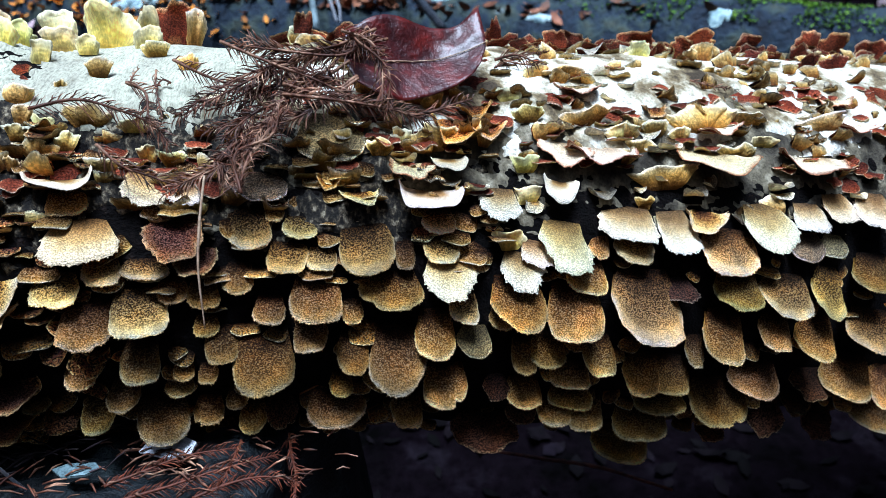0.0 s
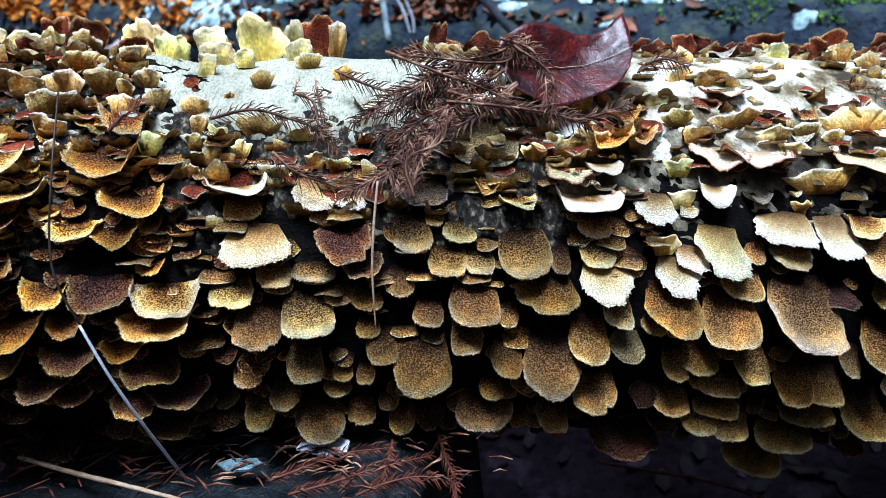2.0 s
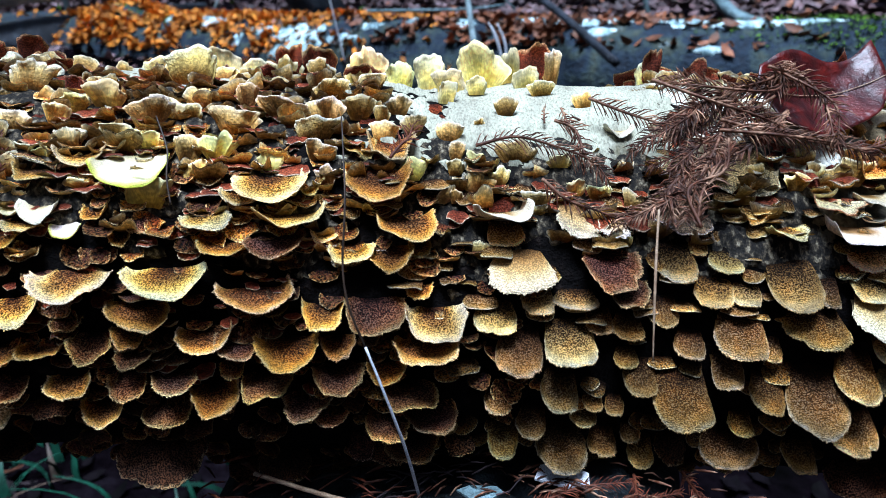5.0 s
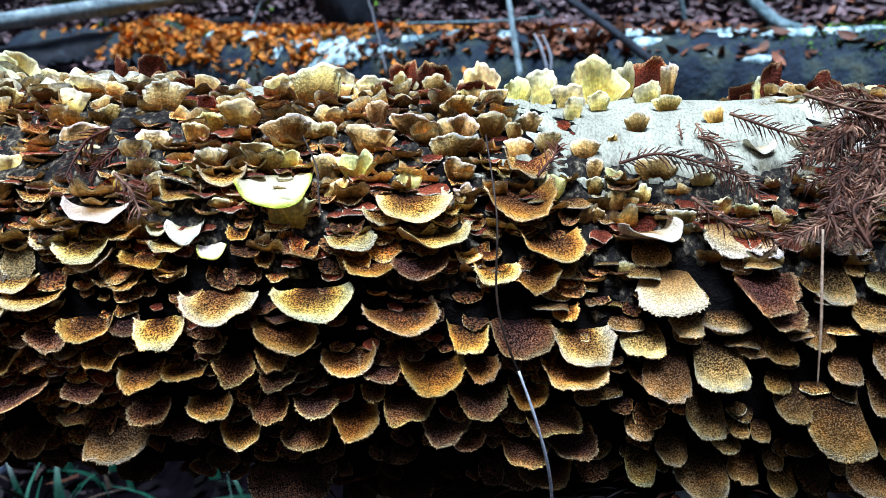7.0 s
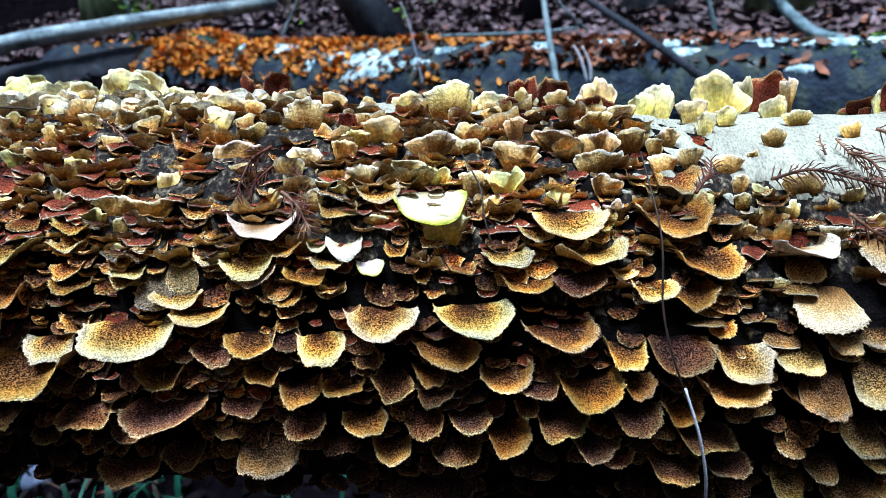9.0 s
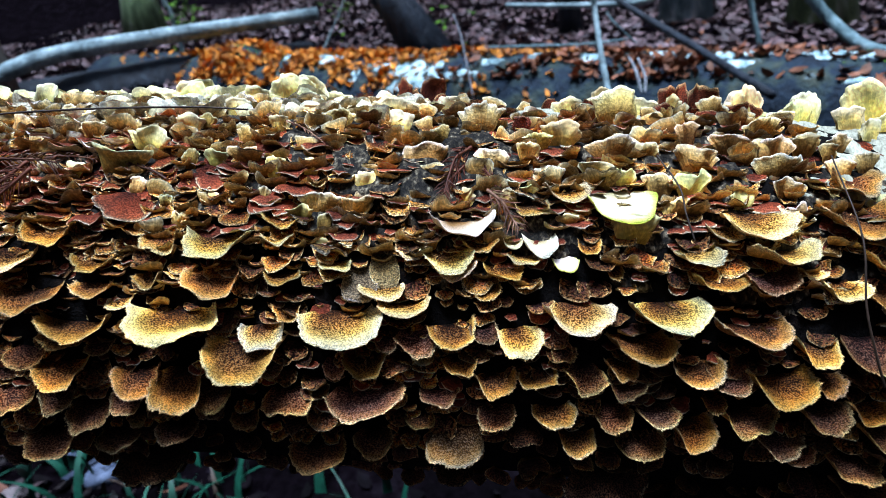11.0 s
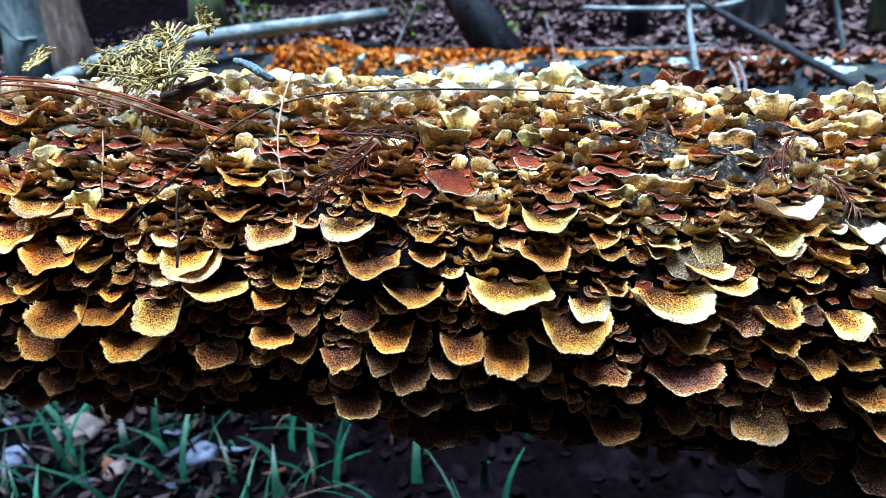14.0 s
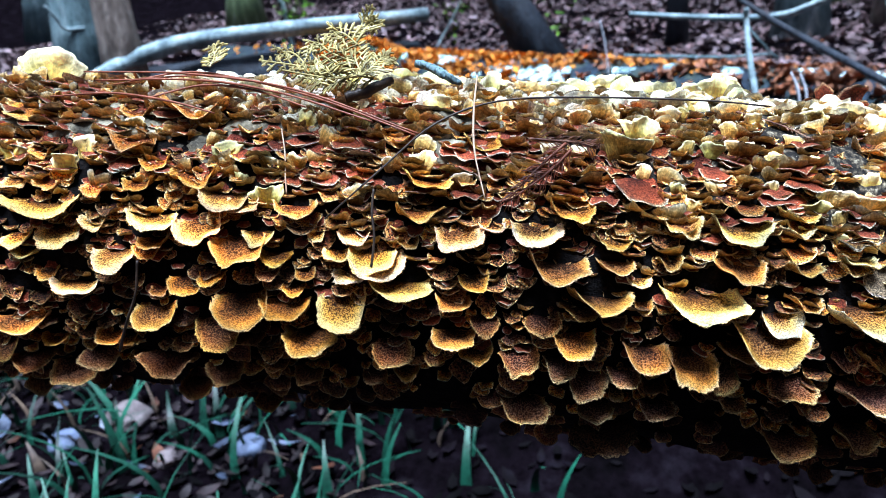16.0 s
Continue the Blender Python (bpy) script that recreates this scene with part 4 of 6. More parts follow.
bracket('r', -34, -7, 14, 9, 107, 7)
bracket('s', -35, 55, 14, 11, 43, 4)
bracket('k', -38, 85, 24, 21, 21, 8)
bracket('s', -39, 105, 26, 20, -4, 8)
bracket('c', -45, 23, 32, 16, -9, 1)
bracket('y', -46, 70, 43, 32, 28, 12)
bracket('c', -47, 51, 15, 9, -37, 1)
bracket('y', -49, 40, 28, 20, 53, 9)
bracket('k', -51, 81, 16, 12, 16, 5)
bracket('g', -51, 59, 17, 13, 41, 9)
bracket('s', -57, 97, 25, 19, 4, 10)
bracket('c', -58, 39, 18, 12, -31, 4)
bracket('c', -64, 28, 20, 14, -21, 4)
bracket('w', -68, 54, 22, 18, 48, 12)
bracket('s', -68, 88, 24, 16, 6, 7)
bracket('c', -71, 32, 16, 14, -29, 7)
bracket('q', -72, 17, 17, 10, -13, 0)
bracket('c', -72, 43, 13, 8, -31, 1)
bracket('d', -72, 104, 25, 14, 7, 0)
bracket('s', -73, 45, 25, 18, 50, 10)
bracket('y', -77, 59, 20, 13, 28, 8)
bracket('y', -82, 77, 29, 23, 26, 15)
bracket('w', -84, 55, 13, 9, 37, 5)
bracket('c', -85, 42, 17, 9, -27, 1)
bracket('s', -91, 62, 23, 16, 29, 11)
bracket('k', -93, 98, 24, 19, 4, 3)
bracket('c', -95, 35, 24, 13, -24, 2)
bracket('s', -96, 89, 27, 20, 10, 13)
bracket('s', -101, 67, 17, 12, 29, 7)
bracket('c', -102, 17, 32, 18, -7, 3)
bracket('k', -104, 76, 18, 15, 30, 17)
bracket('s', -105, 56, 21, 14, 31, 9)
bracket('c', -115, 47, 14, 11, -43, 6)
bracket('h', -118, 104, 37, 30, 15, -2)
bracket('s', -118, 85, 22, 16, 11, 11)
bracket('d', -118, 124, 27, 17, -5, 4)
bracket('w', -120, 51, 39, 27, 37, 19)
bracket('s', -124, 77, 31, 22, 20, 16)
bracket('y', -124, 62, 25, 17, 29, 15)
bracket('r', -125, 15, 18, 11, 82, 8)
bracket('y', -129, 59, 31, 23, 38, 18)
bracket('k', -132, 94, 24, 18, -2, 14)
bracket('c', -133, 25, 16, 11, -18, 4)
bracket('b', -140, 83, 13, 9, 35, 4)
bracket('q', -141, -15, 25, 27, 14, 7)
bracket('c', -142, 35, 31, 15, -23, 4)
bracket('k', -143, 103, 18, 13, -13, 11)
bracket('k', -147, 78, 24, 22, 34, 17)
bracket('y', -150, 58, 17, 13, 41, 14)
bracket('y', -154, 72, 33, 21, 12, 10)
bracket('q', -162, -15, 23, 23, 14, 7)
bracket('c', -162, 20, 20, 13, -13, 5)
bracket('q', -162, -16, 22, 13, 19, 4)
bracket('k', -165, 80, 14, 12, 30, 14)
bracket('f', -166, 8, 39, 12, -13, -1)
bracket('p', -168, 59, 18, 25, 72, 12)
bracket('y', -168, 68, 28, 18, 19, 10)
bracket('c', -170, 38, 8, 7, -36, 8)
bracket('k', -175, 110, 26, 21, -9, 9)
bracket('o', -176, 26, 22, 16, 68, 17)
bracket('s', -179, 86, 28, 20, 10, 12)
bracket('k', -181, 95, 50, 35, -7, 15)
bracket('c', -182, 43, 16, 11, -35, 3)
bracket('p', -183, 63, 23, 24, 63, 9)
bracket('c', -187, 52, 24, 16, -45, 5)
bracket('r', -187, -8, 27, 16, 102, 18)
bracket('r', -188, 14, 17, 11, 87, 10)
bracket('r', -194, 22, 18, 11, 77, 12)
bracket('y', -197, 75, 54, 37, 18, 18)
bracket('y', -198, 63, 22, 15, 19, 11)
bracket('k', -198, 87, 14, 13, 23, 10)
bracket('d', -200, 106, 11, 8, 12, 0)
bracket('o', -204, 61, 13, 10, 36, 12)
bracket('c', -205, 60, 10, 7, -53, 3)
bracket('c', -206, 55, 12, 9, -51, 5)
bracket('r', -206, 26, 14, 9, 71, 6)
bracket('c', -207, 19, 23, 13, -8, 2)
bracket('c', -208, 50, 24, 14, -38, 4)
bracket('r', -208, 19, 17, 11, 80, 8)
bracket('k', -214, 103, 10, 9, 3, 7)
bracket('r', -214, 31, 14, 8, 66, 7)
bracket('k', -216, 117, 35, 26, -20, 14)
bracket('u', -219, -17, 26, 15, 9, 3)
bracket('c', -219, 39, 13, 10, -34, 5)
bracket('c', -222, 52, 18, 10, -39, 3)
bracket('r', -223, -7, 25, 15, 106, 16)
bracket('r', -226, 42, 29, 16, 44, 13)
bracket('r', -227, 25, 16, 10, 75, 8)
bracket('d', -227, 105, 16, 11, 13, 3)
bracket('s', -228, 74, 17, 13, 27, 12)
bracket('k', -231, 96, 29, 24, 8, 16)
bracket('r', -232, 30, 14, 9, 70, 8)
bracket('s', -232, 66, 23, 15, 18, 15)
bracket('o', -235, 52, 23, 15, 34, 16)
bracket('y', -236, 57, 20, 13, 23, 14)
bracket('k', -240, 88, 18, 14, 12, 12)
bracket('c', -244, 39, 14, 11, -34, 7)
bracket('y', -245, 79, 28, 22, 25, 19)
bracket('c', -248, 48, 11, 10, -46, 8)
bracket('u', -248, -15, 27, 28, 5, 7)
bracket('c', -249, 21, 15, 11, -15, 5)
bracket('r', -252, 20, 18, 10, 76, 9)
bracket('s', -252, 83, 48, 37, 17, 4)
bracket('u', -257, -7, 31, 27, -3, 0)
bracket('k', -261, 105, 18, 14, -7, 12)
bracket('r', -261, 26, 14, 9, 74, 8)
bracket('c', -266, 34, 20, 10, -18, 1)
bracket('s', -266, 88, 32, 22, 5, 19)
bracket('c', -269, 27, 16, 10, -19, 3)
bracket('r', -270, 34, 27, 16, 61, 15)
bracket('y', -273, 57, 39, 27, 35, 6)
bracket('s', -273, 66, 35, 26, 30, 4)
bracket('k', -277, 93, 23, 25, 24, 7)
bracket('k', -279, 97, 22, 20, 15, 7)
bracket('c', -285, 35, 17, 9, -23, 2)
bracket('f', -286, -3, 25, 16, -6, 0)
bracket('u', -286, 11, 21, 13, -19, 0)
bracket('r', -286, 13, 16, 10, 84, 9)
bracket('y', -297, 76, 54, 38, 19, 8)
bracket('s', -298, 91, 33, 34, 19, 10)
# by the cedar sprig
bracket('c', -301, 55, 13, 10, -50, 3)
bracket('c', -303, 20, 14, 9, -12, 4)
bracket('c', -303, 36, 14, 9, -25, 0)
bracket('r', -306, 28, 13, 9, 79, 13)
bracket('k', -309, 110, 26, 20, -15, 4)
bracket('o', -311, 57, 24, 18, 42, 10)
bracket('c', -311, 49, 10, 7, -41, 1)
bracket('c', -313, 22, 19, 13, -13, 1)
bracket('r', -313, 24, 24, 15, 74, 4)
bracket('k', -315, 102, 19, 15, -7, 4)
bracket('s', -316, 67, 16, 12, 29, 4)
bracket('r', -326, -7, 24, 14, 106, 13)
bracket('s', -326, 92, 29, 24, 12, 11)
bracket('r', -327, 31, 27, 18, 71, 7)
bracket('s', -330, 79, 12, 10, 26, 2)
bracket('c', -334, 30, 29, 14, -15, 0)
bracket('c', -334, 45, 12, 9, -38, 2)
bracket('y', -335, 73, 16, 12, 23, 4)
bracket('k', -337, 100, 23, 18, -5, 5)
bracket('b', -337, 107, 10, 8, 12, 3)
bracket('r', -337, 45, 39, 27, 57, 10)
bracket('d', -340, 125, 50, 28, -14, 5)
bracket('f', -341, -15, 26, 24, 5, 6)
bracket('r', -347, 10, 16, 10, 89, 3)
bracket('c', -348, 40, 35, 21, -30, 1)
bracket('r', -348, 17, 22, 13, 80, 5)
bracket('k', -349, 84, 16, 13, 17, 5)
bracket('r', -350, -7, 19, 11, 104, 11)
bracket('f', -350, -16, 37, 23, 6, 5)
bracket('s', -352, 69, 25, 18, 24, 7)
bracket('r', -352, 41, 14, 9, 56, 4)
bracket('k', -352, 114, 28, 22, -17, 7)
bracket('s', -354, 63, 22, 16, 32, 6)
bracket('r', -358, 21, 23, 14, 73, 6)
bracket('f', -360, -8, 13, 11, -1, 0)
bracket('k', -363, 102, 29, 25, 3, 11)
bracket('s', -364, 79, 41, 27, 9, 12)
bracket('r', -364, 17, 17, 11, 80, 4)
bracket('r', -369, 41, 18, 11, 58, 7)
bracket('k', -373, 82, 25, 19, 11, 7)
bracket('s', -376, 90, 30, 25, 14, 14)
bracket('c', -379, 26, 19, 13, -17, 1)
bracket('c', -380, 41, 13, 10, -36, 4)
bracket('u', -382, -16, 25, 17, 8, 2)
bracket('k', -382, 98, 25, 21, 6, 11)
bracket('s', -385, 55, 30, 22, 40, 12)
bracket('r', -392, 39, 15, 10, 64, 3)
bracket('s', -392, 71, 42, 29, 20, 15)
bracket('f', -394, -5, 14, 9, -2, -1)
bracket('k', -398, 86, 22, 19, 19, 12)
bracket('c', -399, 39, 15, 8, -25, 0)
bracket('k', -404, 116, 34, 27, -15, 14)
bracket('r', -409, 16, 28, 18, 85, 11)
bracket('f', -409, 14, 17, 10, -21, -1)
bracket('y', -410, 61, 36, 28, 39, 17)
bracket('k', -412, 97, 27, 23, 11, 14)
bracket('c', -412, 58, 10, 7, -52, 3)
bracket('r', -413, 51, 13, 8, 46, 6)
bracket('r', -426, 25, 24, 17, 80, 14)
bracket('r', -431, 39, 23, 15, 61, 11)
bracket('r', -436, 27, 33, 22, 76, 15)
bracket('c', -436, 23, 19, 13, -15, 2)
bracket('y', -438, 62, 19, 13, 30, 10)
bracket('k', -438, 88, 20, 17, 20, 13)
bracket('d', -441, 128, 25, 15, -15, 3)
bracket('s', -442, 99, 23, 16, -4, 9)
bracket('f', -443, -17, 31, 15, 10, 2)
bracket('s', -448, 77, 22, 17, 22, 13)
bracket('u', -450, 0, 19, 18, -7, -1)
bracket('o', -451, 35, 25, 18, 60, 15)
bracket('s', -459, 94, 32, 22, 1, 16)
bracket('s', -460, 84, 24, 16, 10, 12)
bracket('r', -460, 16, 21, 13, 82, 9)
bracket('c', -462, 53, 19, 11, -42, 1)
bracket('y', -464, 64, 35, 28, 40, 21)
bracket('k', -471, 102, 16, 12, -3, 10)
bracket('o', -486, 51, 33, 22, 33, 21)
bracket('f', -487, 23, 26, 13, -30, -1)
bracket('c', -492, 48, 21, 12, -36, 1)
bracket('c', -492, 42, 18, 12, -35, 4)
bracket('s', -493, 108, 19, 15, -4, 15)
bracket('o', -493, 60, 30, 20, 24, 21)
bracket('s', -495, 68, 14, 11, 36, 14)
bracket('f', -500, -17, 36, 16, 10, 2)
bracket('y', -502, 81, 43, 29, 9, 25)
bracket('k', -504, 99, 28, 24, 12, 19)
bracket('r', -505, 33, 13, 8, 65, 7)
bracket('o', -508, -4, 14, 11, 105, 11)
bracket('c', -515, 48, 12, 9, -43, 5)
bracket('k', -517, 112, 18, 15, -11, 13)
bracket('y', -520, 75, 39, 27, 16, 25)
bracket('y', -520, 72, 35, 28, 29, 8)
bracket('r', -521, 20, 17, 11, 85, 10)
bracket('b', -530, 67, 17, 12, 52, 9)
bracket('y', -533, 79, 27, 14, 19, -7)
bracket('y', -533, 67, 22, 17, 33, 6)
bracket('r', -536, 42, 13, 8, 57, 8)
bracket('c', -536, 59, 21, 12, -48, 3)
bracket('r', -539, 37, 22, 13, 61, 14)
bracket('y', -541, 85, 35, 35, 26, 14)
bracket('c', -544, 33, 17, 12, -27, 5)
bracket('y', -545, 73, 19, 14, 23, 8)
bracket('r', -546, 27, 19, 11, 71, 12)
bracket('r', -549, 37, 33, 19, 52, 9)
bracket('r', -551, 40, 14, 9, 57, 10)
bracket('y', -561, 68, 12, 10, 33, 4)
bracket('r', -561, 50, 21, 13, 50, 6)
bracket('q', -562, -18, 17, 10, 22, 3)
bracket('s', -564, 99, 42, 28, -6, 11)
bracket('c', -566, 38, 14, 8, -26, -2)
bracket('s', -567, 79, 15, 12, 20, 7)
bracket('r', -567, 36, 8, 5, 66, 2)
bracket('k', -568, 114, 23, 18, -16, 10)
bracket('c', -572, 14, 12, 8, -4, 1)
bracket('r', -573, 49, 17, 11, 50, 5)
bracket('c', -574, 32, 12, 10, -30, 7)
bracket('s', -575, 84, 16, 12, 16, 8)
bracket('o', -578, 61, 28, 20, 30, 10)
bracket('r', -579, -5, 22, 13, 104, 13)
bracket('s', -583, 89, 35, 24, 6, 12)
bracket('c', -584, 49, 17, 11, -39, -1)
bracket('r', -584, 35, 24, 16, 67, 7)
bracket('r', -585, 51, 17, 10, 48, 5)
bracket('r', -586, 17, 18, 11, 81, 11)
bracket('c', -587, 32, 14, 11, -26, 3)
bracket('s', -590, 75, 21, 16, 24, 11)
bracket('k', -592, 110, 18, 15, -7, 9)
bracket('k', -595, 78, 19, 16, 27, 10)
bracket('r', -599, 51, 15, 9, 48, 5)
# the thin end
bracket('c', -601, 61, 23, 15, -51, 1)
bracket('y', -604, 69, 21, 16, 29, 11)
bracket('c', -607, 49, 13, 8, -40, 0)
bracket('r', -610, 26, 18, 12, 78, 5)
bracket('k', -612, 101, 23, 18, -10, 12)
bracket('k', -613, 114, 16, 13, -16, 9)
bracket('s', -616, 88, 38, 36, 24, 19)
bracket('k', -617, 140, 22, 19, -32, 11)
bracket('s', -619, 71, 36, 31, 38, 18)
bracket('y', -619, 60, 23, 17, 36, 13)
bracket('r', -619, 43, 10, 6, 54, 3)
bracket('c', -625, 55, 10, 8, -50, 4)
bracket('r', -627, 11, 20, 14, 96, 5)
bracket('r', -629, 25, 17, 11, 73, 6)
bracket('y', -634, 58, 35, 26, 41, 17)
bracket('k', -635, 97, 29, 29, 18, 17)
bracket('s', -638, 82, 19, 14, 16, 11)
bracket('r', -638, 36, 18, 12, 67, 5)
bracket('k', -638, 116, 27, 23, -12, 14)
bracket('c', -641, 48, 26, 14, -37, -1)
bracket('y', -652, 66, 34, 29, 41, 20)
bracket('r', -657, 41, 14, 9, 57, 6)
bracket('r', -657, -5, 19, 11, 98, 4)
bracket('s', -659, 84, 23, 19, 21, 16)
bracket('o', -661, 52, 33, 24, 44, 18)
bracket('k', -664, 105, 16, 13, -2, 9)
bracket('c', -667, 35, 31, 16, -25, -1)
bracket('k', -668, 126, 28, 23, -22, 14)
bracket('s', -680, 88, 12, 9, 11, 9)
bracket('k', -682, 113, 40, 30, -21, 18)
bracket('o', -683, 25, 50, 34, 63, 21)
bracket('s', -684, 94, 30, 26, 14, 20)
bracket('s', -684, 73, 22, 16, 23, 13)
bracket('y', -687, 66, 35, 25, 28, 20)
bracket('s', -689, 76, 18, 13, 20, 12)
bracket('o', -695, 49, 21, 15, 41, 14)
bracket('c', -699, 39, 10, 6, -28, -2)
bracket('c', -700, 12, 20, 15, -5, 4)
bracket('o', -702, 55, 20, 15, 47, 9)
bracket('s', -713, 107, 13, 10, -6, 9)
bracket('y', -714, 77, 33, 25, 23, 22)
bracket('r', -717, 48, 18, 10, 48, 9)
bracket('o', -719, 39, 36, 26, 61, 22)
bracket('c', -720, 37, 18, 11, -28, 1)
bracket('s', -726, 105, 20, 17, 1, 18)
bracket('o', -730, 27, 23, 16, 67, 14)
bracket('y', -733, 68, 18, 14, 31, 14)
bracket('o', -735, 57, 19, 15, 46, 10)
bracket('k', -742, 114, 30, 23, -13, 19)
bracket('y', -747, 88, 34, 23, 3, 23)
bracket('r', -752, -2, 32, 23, 110, 17)
bracket('c', -754, 48, 20, 14, -43, 5)
bracket('y', -761, 71, 32, 26, 36, 26)
bracket('c', -765, 54, 24, 15, -46, 4)
bracket('s', -769, 85, 17, 12, 11, 12)
bracket('k', -773, 123, 37, 29, -21, 23)
bracket('o', -775, 57, 18, 13, 38, 14)
bracket('s', -776, 110, 18, 13, -13, 11)
bracket('y', -776, 64, 52, 30, 20, 31)
bracket('r', -783, 32, 21, 13, 69, 11)
bracket('r', -786, 10, 35, 22, 91, 18)
bracket('y', -787, 79, 17, 11, 13, 15)
bracket('o', -790, 45, 16, 12, 59, 8)
bracket('r', -792, 21, 29, 18, 78, 17)
bracket('y', -795, 74, 20, 16, 31, 21)
bracket('s', -801, 103, 40, 26, -15, 26)
bracket('y', -803, 56, 20, 15, 48, 19)
bracket('k', -808, 121, 29, 23, -23, 21)
bracket('r', -811, -5, 67, 38, 99, 26)
bracket('c', -812, 51, 26, 15, -43, 3)
bracket('o', -826, 23, 41, 31, 85, 27)
bracket('k', -826, 114, 19, 19, 7, 20)
bracket('k', -834, 146, 28, 24, -31, 7)
bracket('f', -868, -6, 72, 30, -10, -4)
bracket('r', -891, -3, 36, 21, 101, 20)


def bare(s, th, rng):
    return 0.14 < s < 0.345 and th < 42 or s > 0.33 and th < 60 and rng.random() < 0.8


filler("small_brackets", "crowd of small dark red thin brackets on the log's top", 900, "r", ((-1.05, 1.15), (-38, 55)), (10, 26), 11, lambda th: 80 + th * 0.45, bare)
filler("small_brackets", "crowd of small upcurved tan brackets on the log's top", 560, "c", ((-1.05, 1.15), (-38, 60)), (9, 23), 12, lambda th: 6 + th * 0.75, lambda s, th, rng: bare(s, th, rng) )
filler("small_brackets", "crowd of wider dark red thin brackets on the log's top", 300, "r", ((-1.1, -0.36), (-34, 48)), (14, 30), 25, lambda th: 82 + th * 0.42, apart=True)
filler("small_brackets", "crowd of upright dark red brackets along the crest", 200, "q", ((0.36, 1.08), (-30, -6)), (12, 30), 26, lambda th: 28 + th, apart=True)
filler("small_brackets", "crowd of upright red and cream brackets along the crest", 70, "q", ((-0.5, 0.1), (-32, -4)), (12, 26), 27, lambda th: 22 + th, apart=True)
filler("small_brackets", "crowd of thick cream-fleshed brackets on the log's thin end", 170, "c", ((-0.8, -0.2), (-16, 30)), (9, 20), 33, lambda th: 14 + th * 0.7, apart=True)
filler("small_brackets", "crowd of small cream brackets on the log's shoulder", 170, "w", ((-1.05, 1.15), (-38, 54)), (7, 15), 13, lambda th: 55 + th * 0.8, bare)
filler("small_brackets", "crowd of pale lemon ruffled brackets along the log's crest", 200, "u", ((-0.62, -0.24), (-34, -2)), (13, 32), 17, lambda th: -12 + th, apart=True)
filler("small_brackets", "crowd of ruffled white brackets along the log's crest", 300, "w", ((-0.75, -0.1), (-32, 14)), (10, 24), 21, lambda th: -4 + th, lambda s, th, rng: noise.noise(Vector((s * 9, th * 0.05, 1))) < rng.uniform(-0.3, 0.2))
filler("small_brackets", "crowd of small white brackets among the red ones", 150, "w", ((-0.72, -0.36), (-14, 32)), (9, 21), 30, lambda th: 10 + th, apart=True)
filler("small_brackets", "crowd of upcurved yellow-brown brackets on the pale crust", 230, "c", ((0.36, 1.15), (-24, 52)), (10, 24), 22, lambda th: 4 + th * 0.8)
filler("small_brackets", "crowd of dark red thin brackets on the pale crust", 300, "r", ((0.34, 1.15), (-30, 50)), (10, 24), 23, lambda th: 78 + th * 0.45)
filler("small_brackets", "crowd of small white brackets on the pale crust", 130, "w", ((0.38, 1.15), (-20, 60)), (9, 20), 24, lambda th: 55 + th * 0.8)
filler("small_brackets", "crowd of small rusty frilled brackets on the log's shoulder", 620, "o", ((-1.05, 0.14), (10, 66)), (10, 22), 18, lambda th: 64 + th * 0.62)
filler("small_brackets", "crowd of small brown shelf brackets on the log's side", 700, "s", ((-1.1, 0.25), (38, 105)), (9, 21), 14, lambda th: 40 + th * 0.9)
filler("small_brackets", "crowd of tiny rusty frills between the shelf brackets", 700, "o", ((-1.1, -0.1), (45, 118)), (6, 14), 28, lambda th: 40 + th * 0.85)
filler("small_brackets", "crowd of tiny dark red caps between the shelf brackets", 600, "r", ((-1.1, 0.1), (30, 100)), (7, 15), 29, lambda th: 62 + th * 0.6)
filler("small_brackets", "crowd of small brown hanging brackets low on the log", 220, "h", ((0.12, 1.2), (70, 150)), (11, 22), 15, lambda th: 40 + th * 0.95)
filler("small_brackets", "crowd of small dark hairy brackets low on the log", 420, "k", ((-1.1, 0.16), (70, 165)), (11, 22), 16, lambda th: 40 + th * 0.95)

filler("small_brackets", "crowd of small tan brackets below the white crust", 70, "h", ((0.12, 0.5), (44, 74)), (12, 24), 34, lambda th: 46 + th * 0.9, apart=True)
filler("small_brackets", "crowd of small upcurved brackets below the white crust", 60, "c", ((0.1, 0.5), (34, 66)), (10, 22), 35, lambda th: 10 + th * 0.8, apart=True)
filler("small_brackets", "crowd of flat terracotta brackets with pale edges on the log's top", 700, "r", ((-1.0, 0.15), (-14, 52)), (9, 22), 36, lambda th: 86 + th * 0.35)
filler("small_brackets", "crowd of orange frilled brackets on the log's top", 130, "o", ((-0.6, 0.12), (-8, 40)), (10, 22), 37, lambda th: 30 + th * 0.7)

